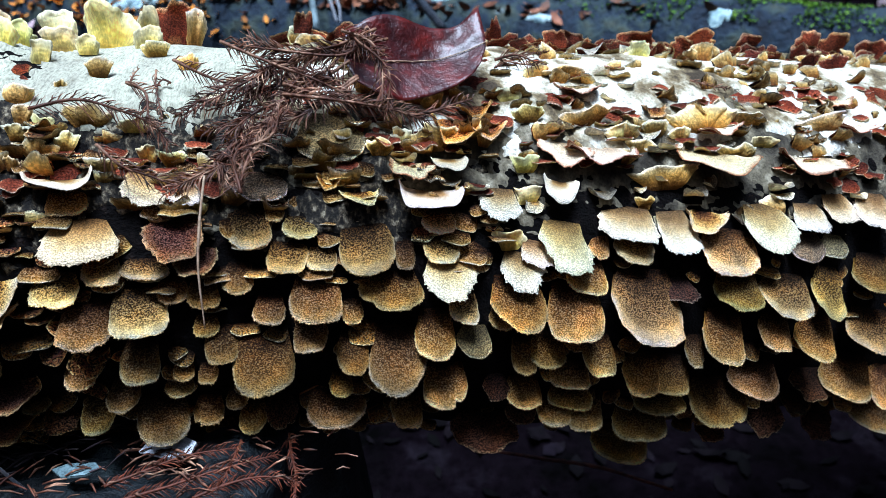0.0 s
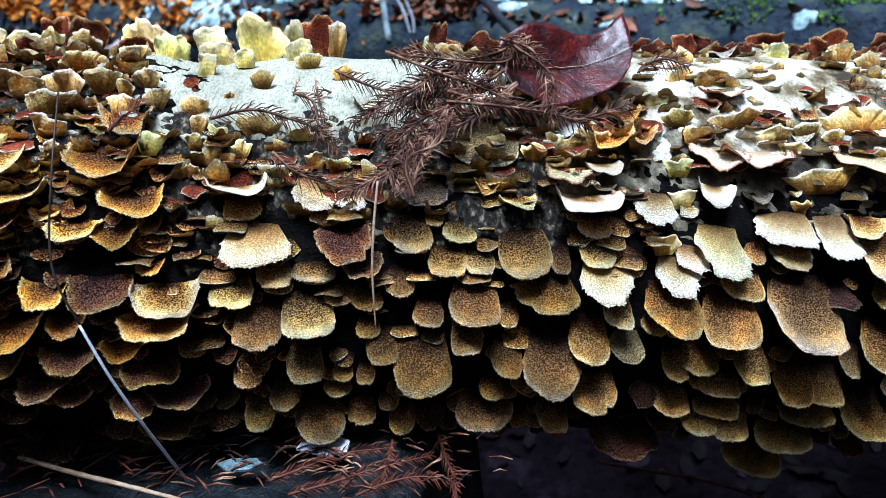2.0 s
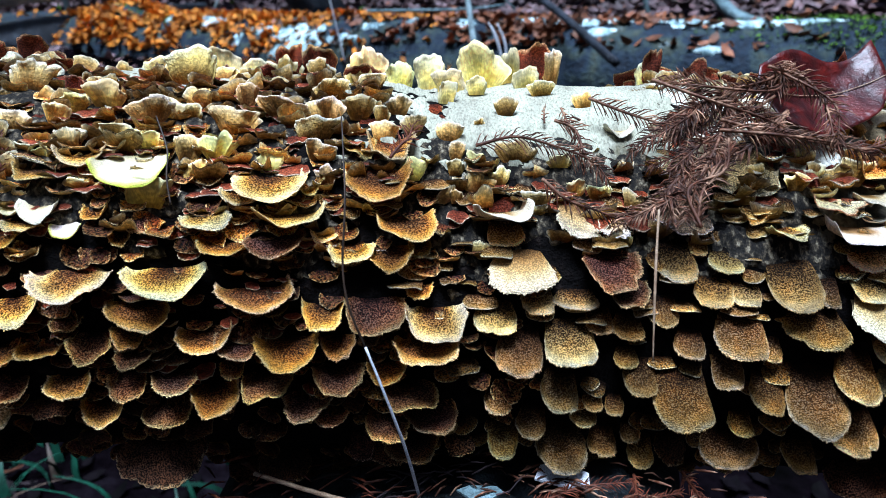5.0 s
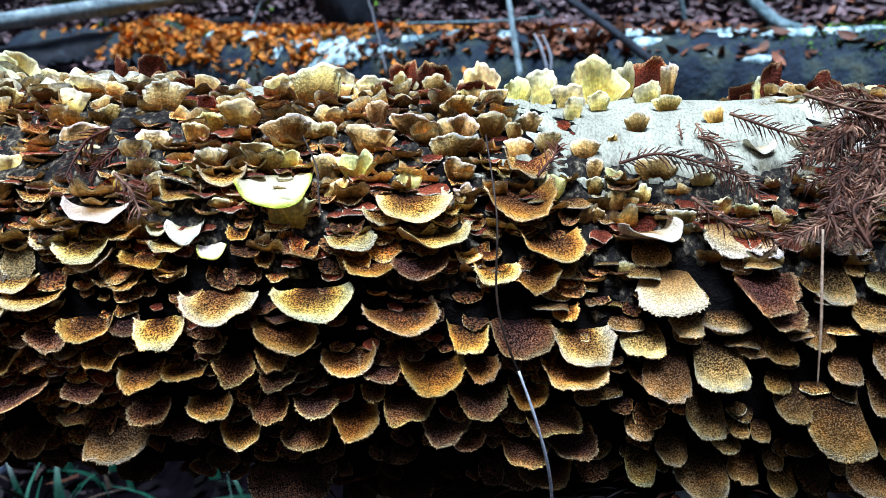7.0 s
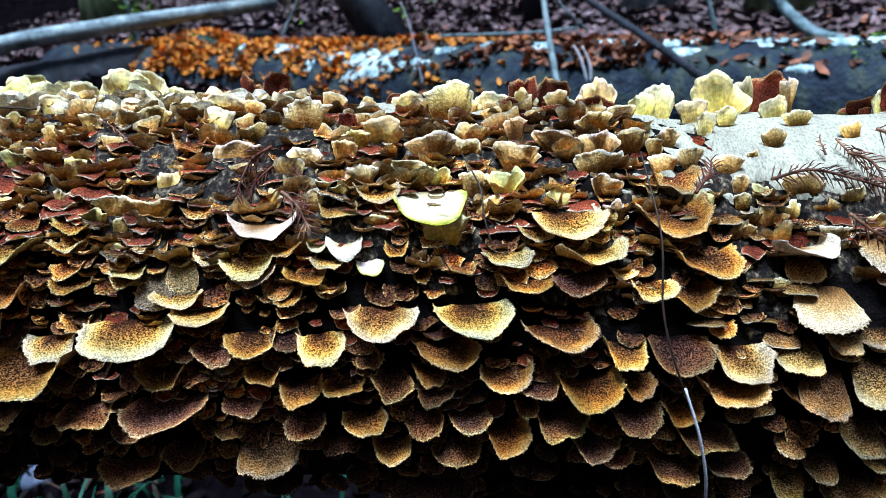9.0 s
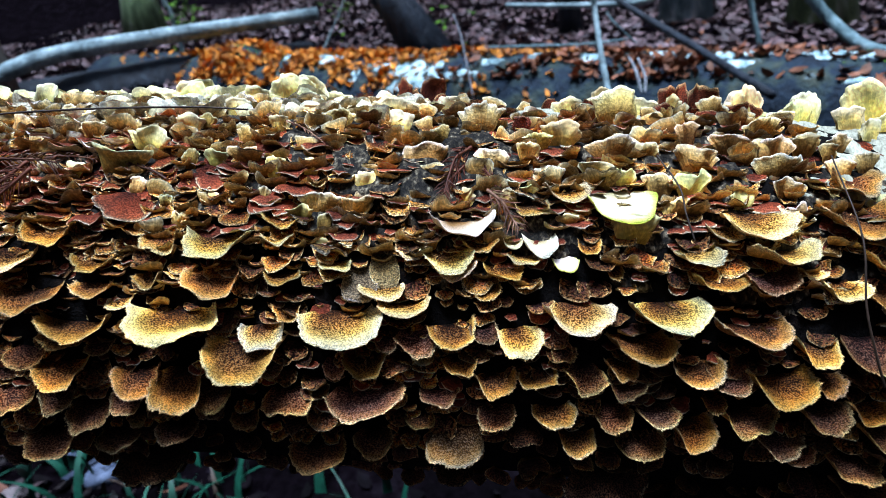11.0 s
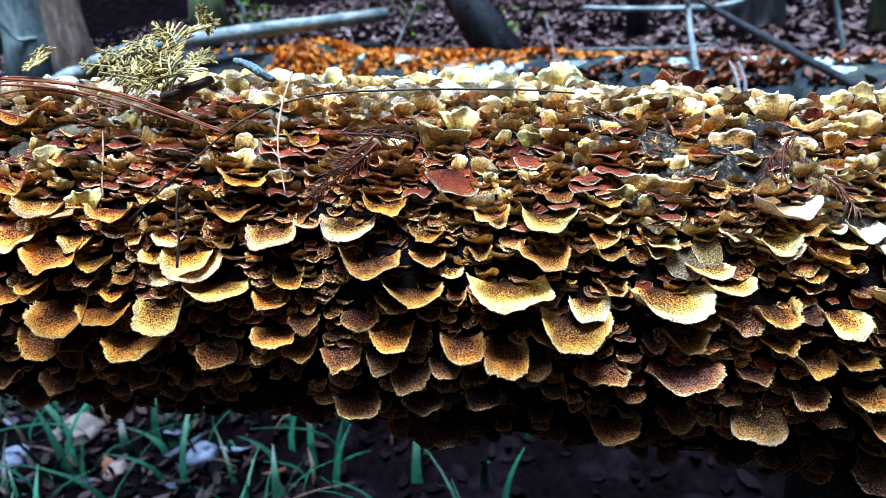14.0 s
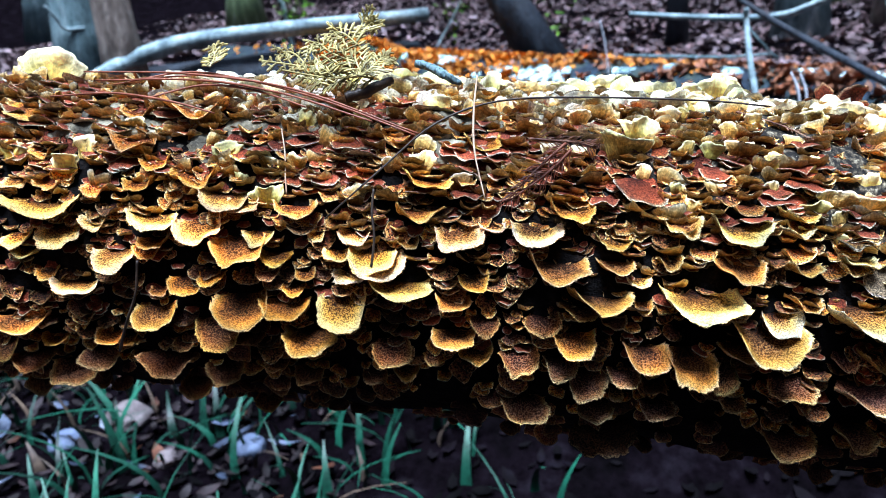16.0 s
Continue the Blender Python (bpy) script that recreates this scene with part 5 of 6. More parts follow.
# ---- dead stump under the log ----
def build_stump():
    v, f = [], []
    na, nt = 26, 64
    c = Vector((-0.30, 0.43, 0))
    for i in range(na + 1):
        u = i / na
        for k in range(nt):
            q = 2 * math.pi * k / nt
            d = Vector((math.cos(q), math.sin(q), 0))
            r = 0.2 + 0.05 * noise.noise(d * 1.7 + Vector((0, 0, u * 1.2))) + 0.08 * (1 - u) ** 3
            r += 0.012 * noise.noise(d * 9 + Vector((0, 0, u * 5)))
            top = max(0.0, (u - 0.9) / 0.1)
            z = 0.76 * min(u / 0.9, 1) + 0.012 * top
            r *= 1 - 0.12 * top ** 2
            v.append(c + d * r + Vector((0, 0, z + 0.012 * noise.noise(d * 3 + Vector((0, 0, 7))))))
    for i in range(na):
        for k in range(nt):
            m = (k + 1) % nt
            f.append((i * nt + k, i * nt + m, (i + 1) * nt + m, (i + 1) * nt + k))
    rings = 10
    last = na * nt
    for j in range(1, rings + 1):
        for k in range(nt):
            p = v[na * nt + k]
            e = 1 - j / (rings + 0.2)
            q = Vector((c.x + (p.x - c.x) * e, c.y + (p.y - c.y) * e, 0))
            q.z = 0.772 + 0.014 * noise.noise(Vector((q.x * 14, q.y * 14, 2)))
            v.append(q)
        here = len(v) - nt
        for k in range(nt):
            m = (k + 1) % nt
            f.append((last + k, last + m, here + m, here + k))
        last = here
    f.append(tuple(last + k for k in range(nt)))
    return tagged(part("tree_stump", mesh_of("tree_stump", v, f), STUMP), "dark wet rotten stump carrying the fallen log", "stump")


build_stump()


# ---- litter on the log ----
def sprig(points, material, label, name="conifer_sprig", needle=0.014, gap=0.0013, stem=0.001, seed=0, spread=40, droop=0.25, category="twig"):
    """A dead conifer sprig: a thin stem with two ranks of flat needles."""
    rng = random.Random(seed)
    line = smooth_line(points, 30)
    total = sum((b - a).length for a, b in zip(line, line[1:]))
    thing = new(name)
    thing.matrix_world = Matrix.Translation(line[0])
    back = Matrix.Translation(-line[0])
    v, f = tube(line, [stem * (1.2 - 0.7 * i / 30) for i in range(31)], 6)
    part("stem", mesh_of("stem", [back @ p for p in v], f), material, thing)
    pile = Pile()
    n = max(6, int(total / gap))
    eye = Vector((-0.35, -0.1, 1.1))
    for k in range(n):
        u = (k + rng.random()) / n
        x = u * 30
        i = min(int(x), 29)
        p = line[i].lerp(line[i + 1], x - i)
        d = (line[i + 1] - line[i]).normalized()
        out = (eye - p).normalized()
        out = (out + Vector((rng.uniform(-.5, .5), rng.uniform(-.5, .5), rng.uniform(-.5, .5)))).normalized()
        side = d.cross(out).normalized() * (1 if k % 2 else -1)
        ang = radians(spread + rng.uniform(-14, 14))
        w = (d * math.cos(ang) + side * math.sin(ang)).normalized()
        ln = needle * rng.uniform(0.65, 1.1) * (0.45 + 0.55 * min(1, 3 * (1 - u) + 0.2))
        wide = w.cross(out).normalized() * 0.00046
        tip = p + w * ln + Vector((0, 0, -ln * droop * rng.uniform(0.2, 1.2)))
        mid = p + w * ln * 0.55 + out * 0.0006
        q = [p - wide * 0.7, p + wide * 0.7, mid + wide, tip, mid - wide, mid + out * 0.0005]
        pile.add([back @ a for a in q], [(0, 1, 5), (1, 2, 5), (2, 3, 5), (3, 4, 5), (4, 0, 5)])
    part("needles", pile.mesh("needles", False), material, thing)
    return tagged(thing, label, category)


BROWN_SPRIG = "dry reddish brown conifer sprig lying on the log"
for i, pts in enumerate([
    [(-0.049, 0.449, 1.044), (-0.098, 0.422, 1.037), (-0.133, 0.399, 1.029), (-0.163, 0.371, 1.015)],
    [(-0.043, 0.446, 1.035), (-0.091, 0.430, 1.036), (-0.116, 0.407, 1.027), (-0.140, 0.386, 1.015)],
    [(-0.069, 0.434, 1.051), (-0.049, 0.425, 1.043), (-0.042, 0.406, 1.029), (-0.042, 0.387, 1.012)],
    [(-0.087, 0.439, 1.040), (-0.106, 0.394, 1.014), (-0.123, 0.369, 0.993), (-0.132, 0.353, 0.975)],
    [(-0.105, 0.397, 1.010), (-0.133, 0.373, 0.992), (-0.150, 0.360, 0.983), (-0.167, 0.353, 0.977)],
    [(-0.183, 0.434, 1.038), (-0.160, 0.422, 1.029), (-0.137, 0.417, 1.021), (-0.114, 0.413, 1.014)],
    [(-0.258, 0.385, 1.021), (-0.233, 0.395, 1.023), (-0.208, 0.393, 1.016), (-0.185, 0.386, 1.007), (-0.174, 0.378, 0.995)],
    [(-0.207, 0.411, 1.029), (-0.194, 0.406, 1.023), (-0.189, 0.392, 1.011), (-0.184, 0.384, 1.004)],
    [(-0.216, 0.373, 1.000), (-0.201, 0.366, 0.988), (-0.184, 0.364, 0.981), (-0.168, 0.363, 0.974)],
    [(-0.104, 0.401, 1.025), (-0.076, 0.395, 1.016), (-0.047, 0.396, 1.008), (-0.019, 0.397, 1.002)],
    [(-0.126, 0.347, 0.974), (-0.122, 0.360, 0.989), (-0.111, 0.374, 1.002), (-0.099, 0.386, 1.012)],
    [(-0.144, 0.418, 1.050), (-0.111, 0.406, 1.037), (-0.082, 0.399, 1.026), (-0.054, 0.391, 1.012)],
    [(-0.059, 0.417, 1.023), (-0.080, 0.398, 1.012), (-0.097, 0.387, 1.006), (-0.117, 0.379, 1.002)],
    [(-0.048, 0.448, 1.049), (-0.075, 0.426, 1.042), (-0.104, 0.418, 1.042), (-0.129, 0.425, 1.052)],
    [(-0.026, 0.394, 1.002), (-0.011, 0.399, 1.003), (-0.000, 0.404, 1.005), (0.014, 0.411, 1.007)],
    [(-0.076, 0.434, 1.030), (-0.098, 0.408, 1.018), (-0.127, 0.389, 1.008), (-0.151, 0.378, 1.003)],
    [(-0.062, 0.409, 1.012), (-0.076, 0.419, 1.022), (-0.091, 0.420, 1.026), (-0.113, 0.412, 1.026)],
    [(-0.114, 0.425, 1.031), (-0.124, 0.402, 1.017), (-0.130, 0.381, 1.001), (-0.141, 0.366, 0.988)],
    [(0.033, 0.463, 1.022), (0.049, 0.472, 1.023), (0.064, 0.467, 1.017)],
    [(-0.308, 0.353, 1.024), (-0.302, 0.360, 1.030), (-0.298, 0.367, 1.033), (-0.296, 0.375, 1.039)],
    [(-0.560, 0.316, 1.079), (-0.568, 0.306, 1.075), (-0.571, 0.295, 1.067), (-0.573, 0.284, 1.057)],
    [(-0.548, 0.294, 1.056), (-0.538, 0.290, 1.048), (-0.533, 0.286, 1.040), (-0.528, 0.281, 1.034)],
    [(-0.854, 0.237, 1.107), (-0.839, 0.241, 1.105), (-0.824, 0.244, 1.103), (-0.812, 0.245, 1.100)],
    [(-0.826, 0.238, 1.099), (-0.835, 0.226, 1.090), (-0.844, 0.217, 1.083), (-0.861, 0.204, 1.072)],
    [(-0.830, 0.241, 1.103), (-0.843, 0.226, 1.092), (-0.852, 0.214, 1.083), (-0.864, 0.204, 1.070)],
]):
    sprig(pts, NEEDLE if i not in (19, 20, 23, 24) else NEEDLE_RED, BROWN_SPRIG, seed=200 + i)
    if i < 18 and i not in (5, 6, 7, 8, 11, 14):
        shift = random.Random(i)
        off = [Vector((shift.uniform(-0.012, 0.012), shift.uniform(-0.006, 0.004), shift.uniform(-0.008, 0.006))) for _ in pts]
        sprig([Vector(p) + o for p, o in zip(pts, off)], NEEDLE, BROWN_SPRIG, seed=240 + i)
for i, pts in enumerate([
    [(0.035, 0.499, 1.010), (0.047, 0.514, 1.012), (0.068, 0.538, 1.013), (0.084, 0.549, 1.012)],
    [(0.038, 0.516, 1.014), (0.054, 0.512, 1.010), (0.067, 0.512, 1.008), (0.078, 0.517, 1.007)],
    [(0.196, 0.525, 0.987), (0.206, 0.522, 0.984), (0.217, 0.522, 0.981), (0.229, 0.523, 0.979)],
    [(-0.202, 0.447, 1.030), (-0.198, 0.432, 1.023), (-0.192, 0.417, 1.014), (-0.187, 0.406, 1.005)],
    [(-0.189, 0.435, 1.023), (-0.194, 0.437, 1.025), (-0.196, 0.434, 1.024), (-0.197, 0.430, 1.022)],
    [(-0.214, 0.428, 1.024), (-0.214, 0.435, 1.028), (-0.214, 0.440, 1.030), (-0.213, 0.446, 1.032)],
    [(-0.846, 0.269, 1.100), (-0.836, 0.273, 1.100), (-0.824, 0.276, 1.098), (-0.811, 0.277, 1.095)],
    [(-0.759, 0.275, 1.079), (-0.771, 0.278, 1.085), (-0.784, 0.279, 1.089), (-0.790, 0.279, 1.091)],
    [(-0.719, 0.349, 1.108), (-0.702, 0.343, 1.103), (-0.682, 0.335, 1.096), (-0.668, 0.326, 1.089)],
]):
    sprig(pts, NEEDLE, "short dark brown conifer sprig lying on the fungus crust", seed=270 + i, needle=0.006, gap=0.002, stem=0.0007)
for i, pts in enumerate([
    [(-0.545, 0.310, 1.038), (-0.546, 0.319, 1.046), (-0.550, 0.326, 1.054), (-0.556, 0.332, 1.061)],
    [(-0.565, 0.337, 1.067), (-0.572, 0.327, 1.062), (-0.577, 0.318, 1.057), (-0.580, 0.310, 1.050)],
]):
    sprig(pts, NEEDLE_RED, "reddish brown conifer sprig lying among small brackets", seed=290 + i, needle=0.009, gap=0.0012)
for i, pts in enumerate([
    [(-0.239, 0.305, 0.790), (-0.218, 0.317, 0.790), (-0.194, 0.330, 0.790), (-0.160, 0.336, 0.790)],
    [(-0.222, 0.293, 0.790), (-0.195, 0.303, 0.790), (-0.166, 0.316, 0.790), (-0.129, 0.328, 0.790)],
    [(-0.176, 0.292, 0.790), (-0.156, 0.303, 0.790), (-0.134, 0.308, 0.790), (-0.108, 0.302, 0.790)],
    [(-0.126, 0.348, 0.790), (-0.120, 0.328, 0.790), (-0.113, 0.309, 0.790), (-0.109, 0.287, 0.790)],
    [(-0.159, 0.343, 0.790), (-0.159, 0.329, 0.790), (-0.160, 0.313, 0.790), (-0.163, 0.298, 0.790)],
]):
    sprig(pts, NEEDLE_RED, "rusty brown conifer sprig lying on the stump", seed=300 + i, needle=0.010, gap=0.0009)


def stalk(name, pts, radii, material, label, category="stem"):
    line = smooth_line(pts, 26)
    r = [np.interp(i / 26, np.linspace(0, 1, len(radii)), radii) for i in range(27)]
    v, f = tube(line, r, 7, 0.12, random.Random(len(bpy.data.objects)))
    return tagged(part(name, mesh_of(name, v, f), material), label, category)


stalk("dead_twig", [(-0.339, 0.365, 1.049), (-0.331, 0.325, 1.009), (-0.332, 0.305, 0.973), (-0.329, 0.296, 0.951), (-0.322, 0.293, 0.925)], [0.0005, 0.0007, 0.0008], STALK_DARK, "thin black dead stem hanging down over the brackets")
stalk("dead_twig", [(-0.321, 0.291, 0.926), (-0.312, 0.289, 0.889), (-0.307, 0.299, 0.837), (-0.311, 0.335, 0.740)], [0.0008, 0.001, 0.0012], STALK_PALE, "thin bleached dead stem slanting below the brackets")
stalk("hanging_twig", [(-0.147, 0.354, 0.983), (-0.150, 0.339, 0.959), (-0.152, 0.327, 0.934), (-0.153, 0.319, 0.899)], [0.0007, 0.0009, 0.0004], STRAW, "thin brown dead needle hanging over the brackets")
stalk("arching_stem", [(-0.976, 0.162, 1.068), (-0.945, 0.186, 1.095), (-0.915, 0.218, 1.121), (-0.877, 0.247, 1.132), (-0.818, 0.270, 1.130), (-0.742, 0.289, 1.123), (-0.701, 0.296, 1.117)], [0.0006, 0.0008, 0.0006], STALK_DARK, "long thin dark stem arching over the log's top")
stalk("straw_stem", [(-0.897, 0.264, 1.149), (-0.891, 0.232, 1.127), (-0.885, 0.210, 1.104), (-0.874, 0.192, 1.076)], [0.0007, 0.0008, 0.0005], STRAW, "pale straw stem standing among the brackets")
stalk("dead_twig", [(-1.040, 0.222, 1.120), (-1.030, 0.207, 1.104), (-1.025, 0.196, 1.089), (-1.022, 0.190, 1.078)], [0.0005, 0.0006], STRAW, "thin tan dead stem hanging over the brackets")
stalk("dead_twig", [(-1.106, 0.125, 1.045), (-1.110, 0.121, 1.022), (-1.120, 0.117, 1.001), (-1.135, 0.118, 0.976)], [0.0009, 0.0011], STALK_DARK, "thin black dead stem hanging over the brackets")
stalk("dead_twig", [(-0.948, 0.182, 1.084), (-0.947, 0.174, 1.069), (-0.944, 0.168, 1.055), (-0.945, 0.161, 1.036)], [0.0009, 0.0009], STALK_DARK, "short dark dead stem beside the brackets")
stalk("dead_twig", [(-0.446, 0.336, 1.062), (-0.434, 0.320, 1.045), (-0.431, 0.308, 1.031), (-0.427, 0.299, 1.017)], [0.0005, 0.0006], STALK_DARK, "thin dark dead stem among the brackets")
stalk("twig", [(-0.989, 0.233, 1.140), (-0.978, 0.239, 1.142), (-0.971, 0.247, 1.145), (-0.963, 0.260, 1.149)], [0.004, 0.0045, 0.003], STALK_DARK, "short black twig lying on the log's top", "twig")
stalk("twig", [(-0.944, 0.266, 1.160), (-0.931, 0.263, 1.156), (-0.913, 0.254, 1.148), (-0.906, 0.252, 1.145)], [0.003, 0.0035, 0.002], TRUNKS["grey"], "short bluish grey twig lying on the log's top", "twig")
stalk("root", [(0.043, 0.684, 0.442), (0.106, 0.672, 0.437), (0.177, 0.640, 0.449), (0.256, 0.583, 0.464)], [0.002, 0.0028, 0.0018], NEEDLE_RED, "thin reddish root lying low beside the log", "root")
for i, pts in enumerate([
    [(-1.196, 0.198, 1.171), (-1.116, 0.219, 1.164), (-1.025, 0.224, 1.148), (-0.926, 0.216, 1.115)],
    [(-1.152, 0.209, 1.163), (-1.089, 0.230, 1.160), (-1.009, 0.226, 1.141), (-0.930, 0.218, 1.114)],
    [(-1.184, 0.196, 1.164), (-1.105, 0.217, 1.159), (-1.034, 0.220, 1.146), (-0.961, 0.217, 1.124)],
    [(-1.169, 0.198, 1.160), (-1.124, 0.228, 1.165), (-1.074, 0.231, 1.157), (-1.010, 0.228, 1.142)],
    [(-1.210, 0.175, 1.155), (-1.163, 0.190, 1.154), (-1.115, 0.194, 1.146), (-1.077, 0.195, 1.136)],
    [(-1.134, 0.193, 1.149), (-1.100, 0.216, 1.155), (-1.058, 0.221, 1.149), (-1.013, 0.216, 1.136)],
]):
    stalk("pine_needle", pts, [0.0006, 0.001, 0.0006], PINE, "long reddish brown pine needle lying on the log", "needle")


def cedar_sprig():
    rng = random.Random(77)
    root = Vector([(-0.985, 0.254, 1.151)][0])
    thing = new("cedar_sprig")
    thing.matrix_world = Matrix.Translation(root)
    k = 0
    for ends in ([(-0.969, 0.224, 1.155), (-0.985, 0.248, 1.170), (-1.015, 0.322, 1.190), (-1.003, 0.318, 1.206)], [(-0.968, 0.240, 1.152), (-1.001, 0.241, 1.159), (-1.034, 0.240, 1.165), (-1.062, 0.238, 1.170)], [(-0.979, 0.237, 1.164), (-1.000, 0.242, 1.171), (-1.022, 0.257, 1.180), (-1.018, 0.239, 1.172)],
                 [(-0.988, 0.260, 1.176), (-1.010, 0.282, 1.185), (-1.018, 0.280, 1.186), (-1.012, 0.253, 1.178)], [(-0.973, 0.231, 1.155), (-0.969, 0.242, 1.160), (-0.967, 0.254, 1.165), (-0.963, 0.261, 1.166)], [(-0.998, 0.286, 1.184), (-1.009, 0.323, 1.191), (-1.005, 0.323, 1.193), (-1.003, 0.323, 1.191)],
                 [(-0.988, 0.234, 1.154), (-1.012, 0.235, 1.158), (-1.043, 0.258, 1.173), (-1.057, 0.256, 1.175)], [(-0.977, 0.240, 1.154), (-0.996, 0.232, 1.154), (-1.014, 0.231, 1.157), (-1.038, 0.231, 1.162)], [(-1.095, 0.221, 1.168), (-1.101, 0.236, 1.175), (-1.112, 0.250, 1.182), (-1.115, 0.259, 1.184)]):
        pile = Pile()
        line = smooth_line(ends, 22)
        v, f = tube(line, 0.0008, 6)
        pile.add([a - root for a in v], f)
        for i, p in enumerate(line[:-1]):
            d = (line[i + 1] - p).normalized()
            side = d.cross(Vector((0.2, -0.9, 0.4))).normalized() * (1 if i % 2 else -1)
            w = (d * 0.8 + side * 0.75 + Vector((0, rng.uniform(-.35, .35), 0))).normalized()
            ln = rng.uniform(0.009, 0.017) * (1.15 - 0.6 * i / 22)
            for q, t, b in ((p, w, ln), (p + w * ln * 0.35, (w + side * 0.9).normalized(), ln * 0.5), (p + w * ln * 0.5, (w - side * 0.9).normalized(), ln * 0.45), (p + w * ln * 0.7, (w + side * 0.7).normalized(), ln * 0.35)):
                v, f = tube([q, q + t * b * 0.4, q + t * b * 0.8, q + t * b], [0.0006, 0.00085, 0.0008, 0.0003], 5)
                pile.add([a - root for a in v], f)
        part("frond", pile.mesh("frond"), CEDAR, thing)
    return tagged(thing, "golden dry cedar sprig lying on the log's far edge", "twig")


cedar_sprig()


def red_leaf():
    """A large wet fallen leaf, curled up along both sides, with a midrib."""
    a = [Vector(p) for p in [(-0.062, 0.425, 1.020), (-0.045, 0.424, 1.010), (-0.030, 0.433, 1.003), (-0.006, 0.446, 1.005), (0.014, 0.459, 1.011), (0.024, 0.474, 1.020)]]
    b = [Vector(p) for p in [(-0.071, 0.440, 1.036), (-0.047, 0.452, 1.028), (-0.030, 0.463, 1.024), (-0.012, 0.474, 1.022), (0.010, 0.482, 1.025), (0.028, 0.488, 1.031)]]
    c = [Vector(p) for p in [(-0.068, 0.454, 1.049), (-0.052, 0.466, 1.054), (-0.036, 0.477, 1.054), (-0.010, 0.493, 1.041), (0.008, 0.502, 1.042), (0.024, 0.511, 1.053)]]
    v, f = [], []
    nu, nv = 36, 18
    rows = [smooth_line(q, nu) for q in (a, b, c)]
    for j in range(nv + 1):
        for i in range(nu + 1):
            p = smooth_line([r[i] for r in rows], nv)[j]
            x = i / nu
            e = 0.0012 * noise.noise(Vector((x * 7, j * 0.3, 1))) + 0.0012 * abs(j / nv - 0.5)
            v.append(p + Vector((0, -e, e)))
    for j in range(nv):
        for i in range(nu):
            k = j * (nu + 1) + i
            f.append((k, k + 1, k + nu + 2, k + nu + 1))
    thing = new("fallen_leaf")
    thing.matrix_world = Matrix.Translation(v[0])
    o = v[0].copy()
    blade = part("blade", mesh_of("blade", [p - o for p in v], f), LEAF, thing)
    th = blade.modifiers.new("thick", "SOLIDIFY")
    th.thickness = 0.0008
    mid = [v[(nv // 2) * (nu + 1) + i] - o + Vector((0, -0.0008, 0.0006)) for i in range(0, nu + 1, 2)]
    tv, tf = tube(mid, 0.0004, 6)
    part("midrib", mesh_of("midrib", tv, tf), STRAW, thing, "thin pale midrib")
    return tagged(thing, "large glossy dark red curled leaf lying on the log's top", "leaf")


red_leaf()


def flake(pts, material, label, thick=0.002, name="wood_flake"):
    c = sum((Vector(p) for p in pts), Vector()) / len(pts)
    v = [Vector(p) - c for p in pts]
    n = (v[1] - v[0]).cross(v[2] - v[0]).normalized()
    k = len(v)
    vv = v + [p - n * thick for p in v]
    f = [tuple(range(k)), tuple(range(2 * k - 1, k - 1, -1))] + [(i, k + i, k + (i + 1) % k, (i + 1) % k) for i in range(k)]
    ob = part(name, mesh_of(name, vv, f, smooth=False), material)
    ob.matrix_world = Matrix.Translation(c)
    return tagged(ob, label, "debris")


flake([(-0.228, 0.334, 0.790), (-0.224, 0.348, 0.790), (-0.207, 0.351, 0.790), (-0.190, 0.341, 0.790), (-0.190, 0.330, 0.790), (-0.205, 0.327, 0.790)], STALK_PALE, "pale frayed wood flake on the stump")
flake([(-0.282, 0.320, 0.790), (-0.273, 0.325, 0.790), (-0.254, 0.325, 0.790), (-0.249, 0.320, 0.790), (-0.256, 0.314, 0.790), (-0.272, 0.313, 0.790)], TRUNKS["grey"], "smooth grey dead leaf lying on the stump", name="dead_leaf")

def shreds(name, material, total, centre, spread, sizes, seed, label):
    """Fibrous bits of rotten wood lying loosely on the stump."""
    rng = random.Random(seed)
    pile = Pile()
    for _ in range(total):
        p = Vector((centre[0] + rng.gauss(0, spread[0]), centre[1] + rng.gauss(0, spread[1]), 0.788 + rng.random() * 0.006))
        q = rng.uniform(-0.9, 0.9)
        d = Vector((math.cos(q), math.sin(q), rng.uniform(-0.1, 0.25)))
        ln = rng.uniform(*sizes)
        v, f = tube([p - d * ln / 2, p + Vector((0, 0, rng.uniform(0, 0.003))), p + d * ln / 2], [0.0005, rng.uniform(0.0005, 0.0012), 0.0004], 5)
        pile.add(v, f)
    return tagged(part(name, pile.mesh(name), material), label, "debris", kind="stuff")


shreds("wood_shreds", NEEDLE_RED, 50, (-0.40, 0.315), (0.05, 0.02), (0.008, 0.03), 51, "golden brown rotten wood shreds on the stump")
shreds("wood_shreds", LITTER_DIM, 40, (-0.31, 0.335), (0.03, 0.012), (0.01, 0.022), 52, "pale frayed wood fibres on the stump")
shreds("wood_shreds", NEEDLE, 110, (-0.2, 0.32), (0.06, 0.02), (0.006, 0.02), 53, "dark brown needle bits scattered on the stump")
stalk("twig", [(-0.436, 0.325, 0.795), (-0.382, 0.309, 0.795), (-0.337, 0.297, 0.795), (-0.290, 0.284, 0.795)], [0.0016, 0.0018, 0.0012], STRAW, "thin tan stick lying on the stump", "twig")

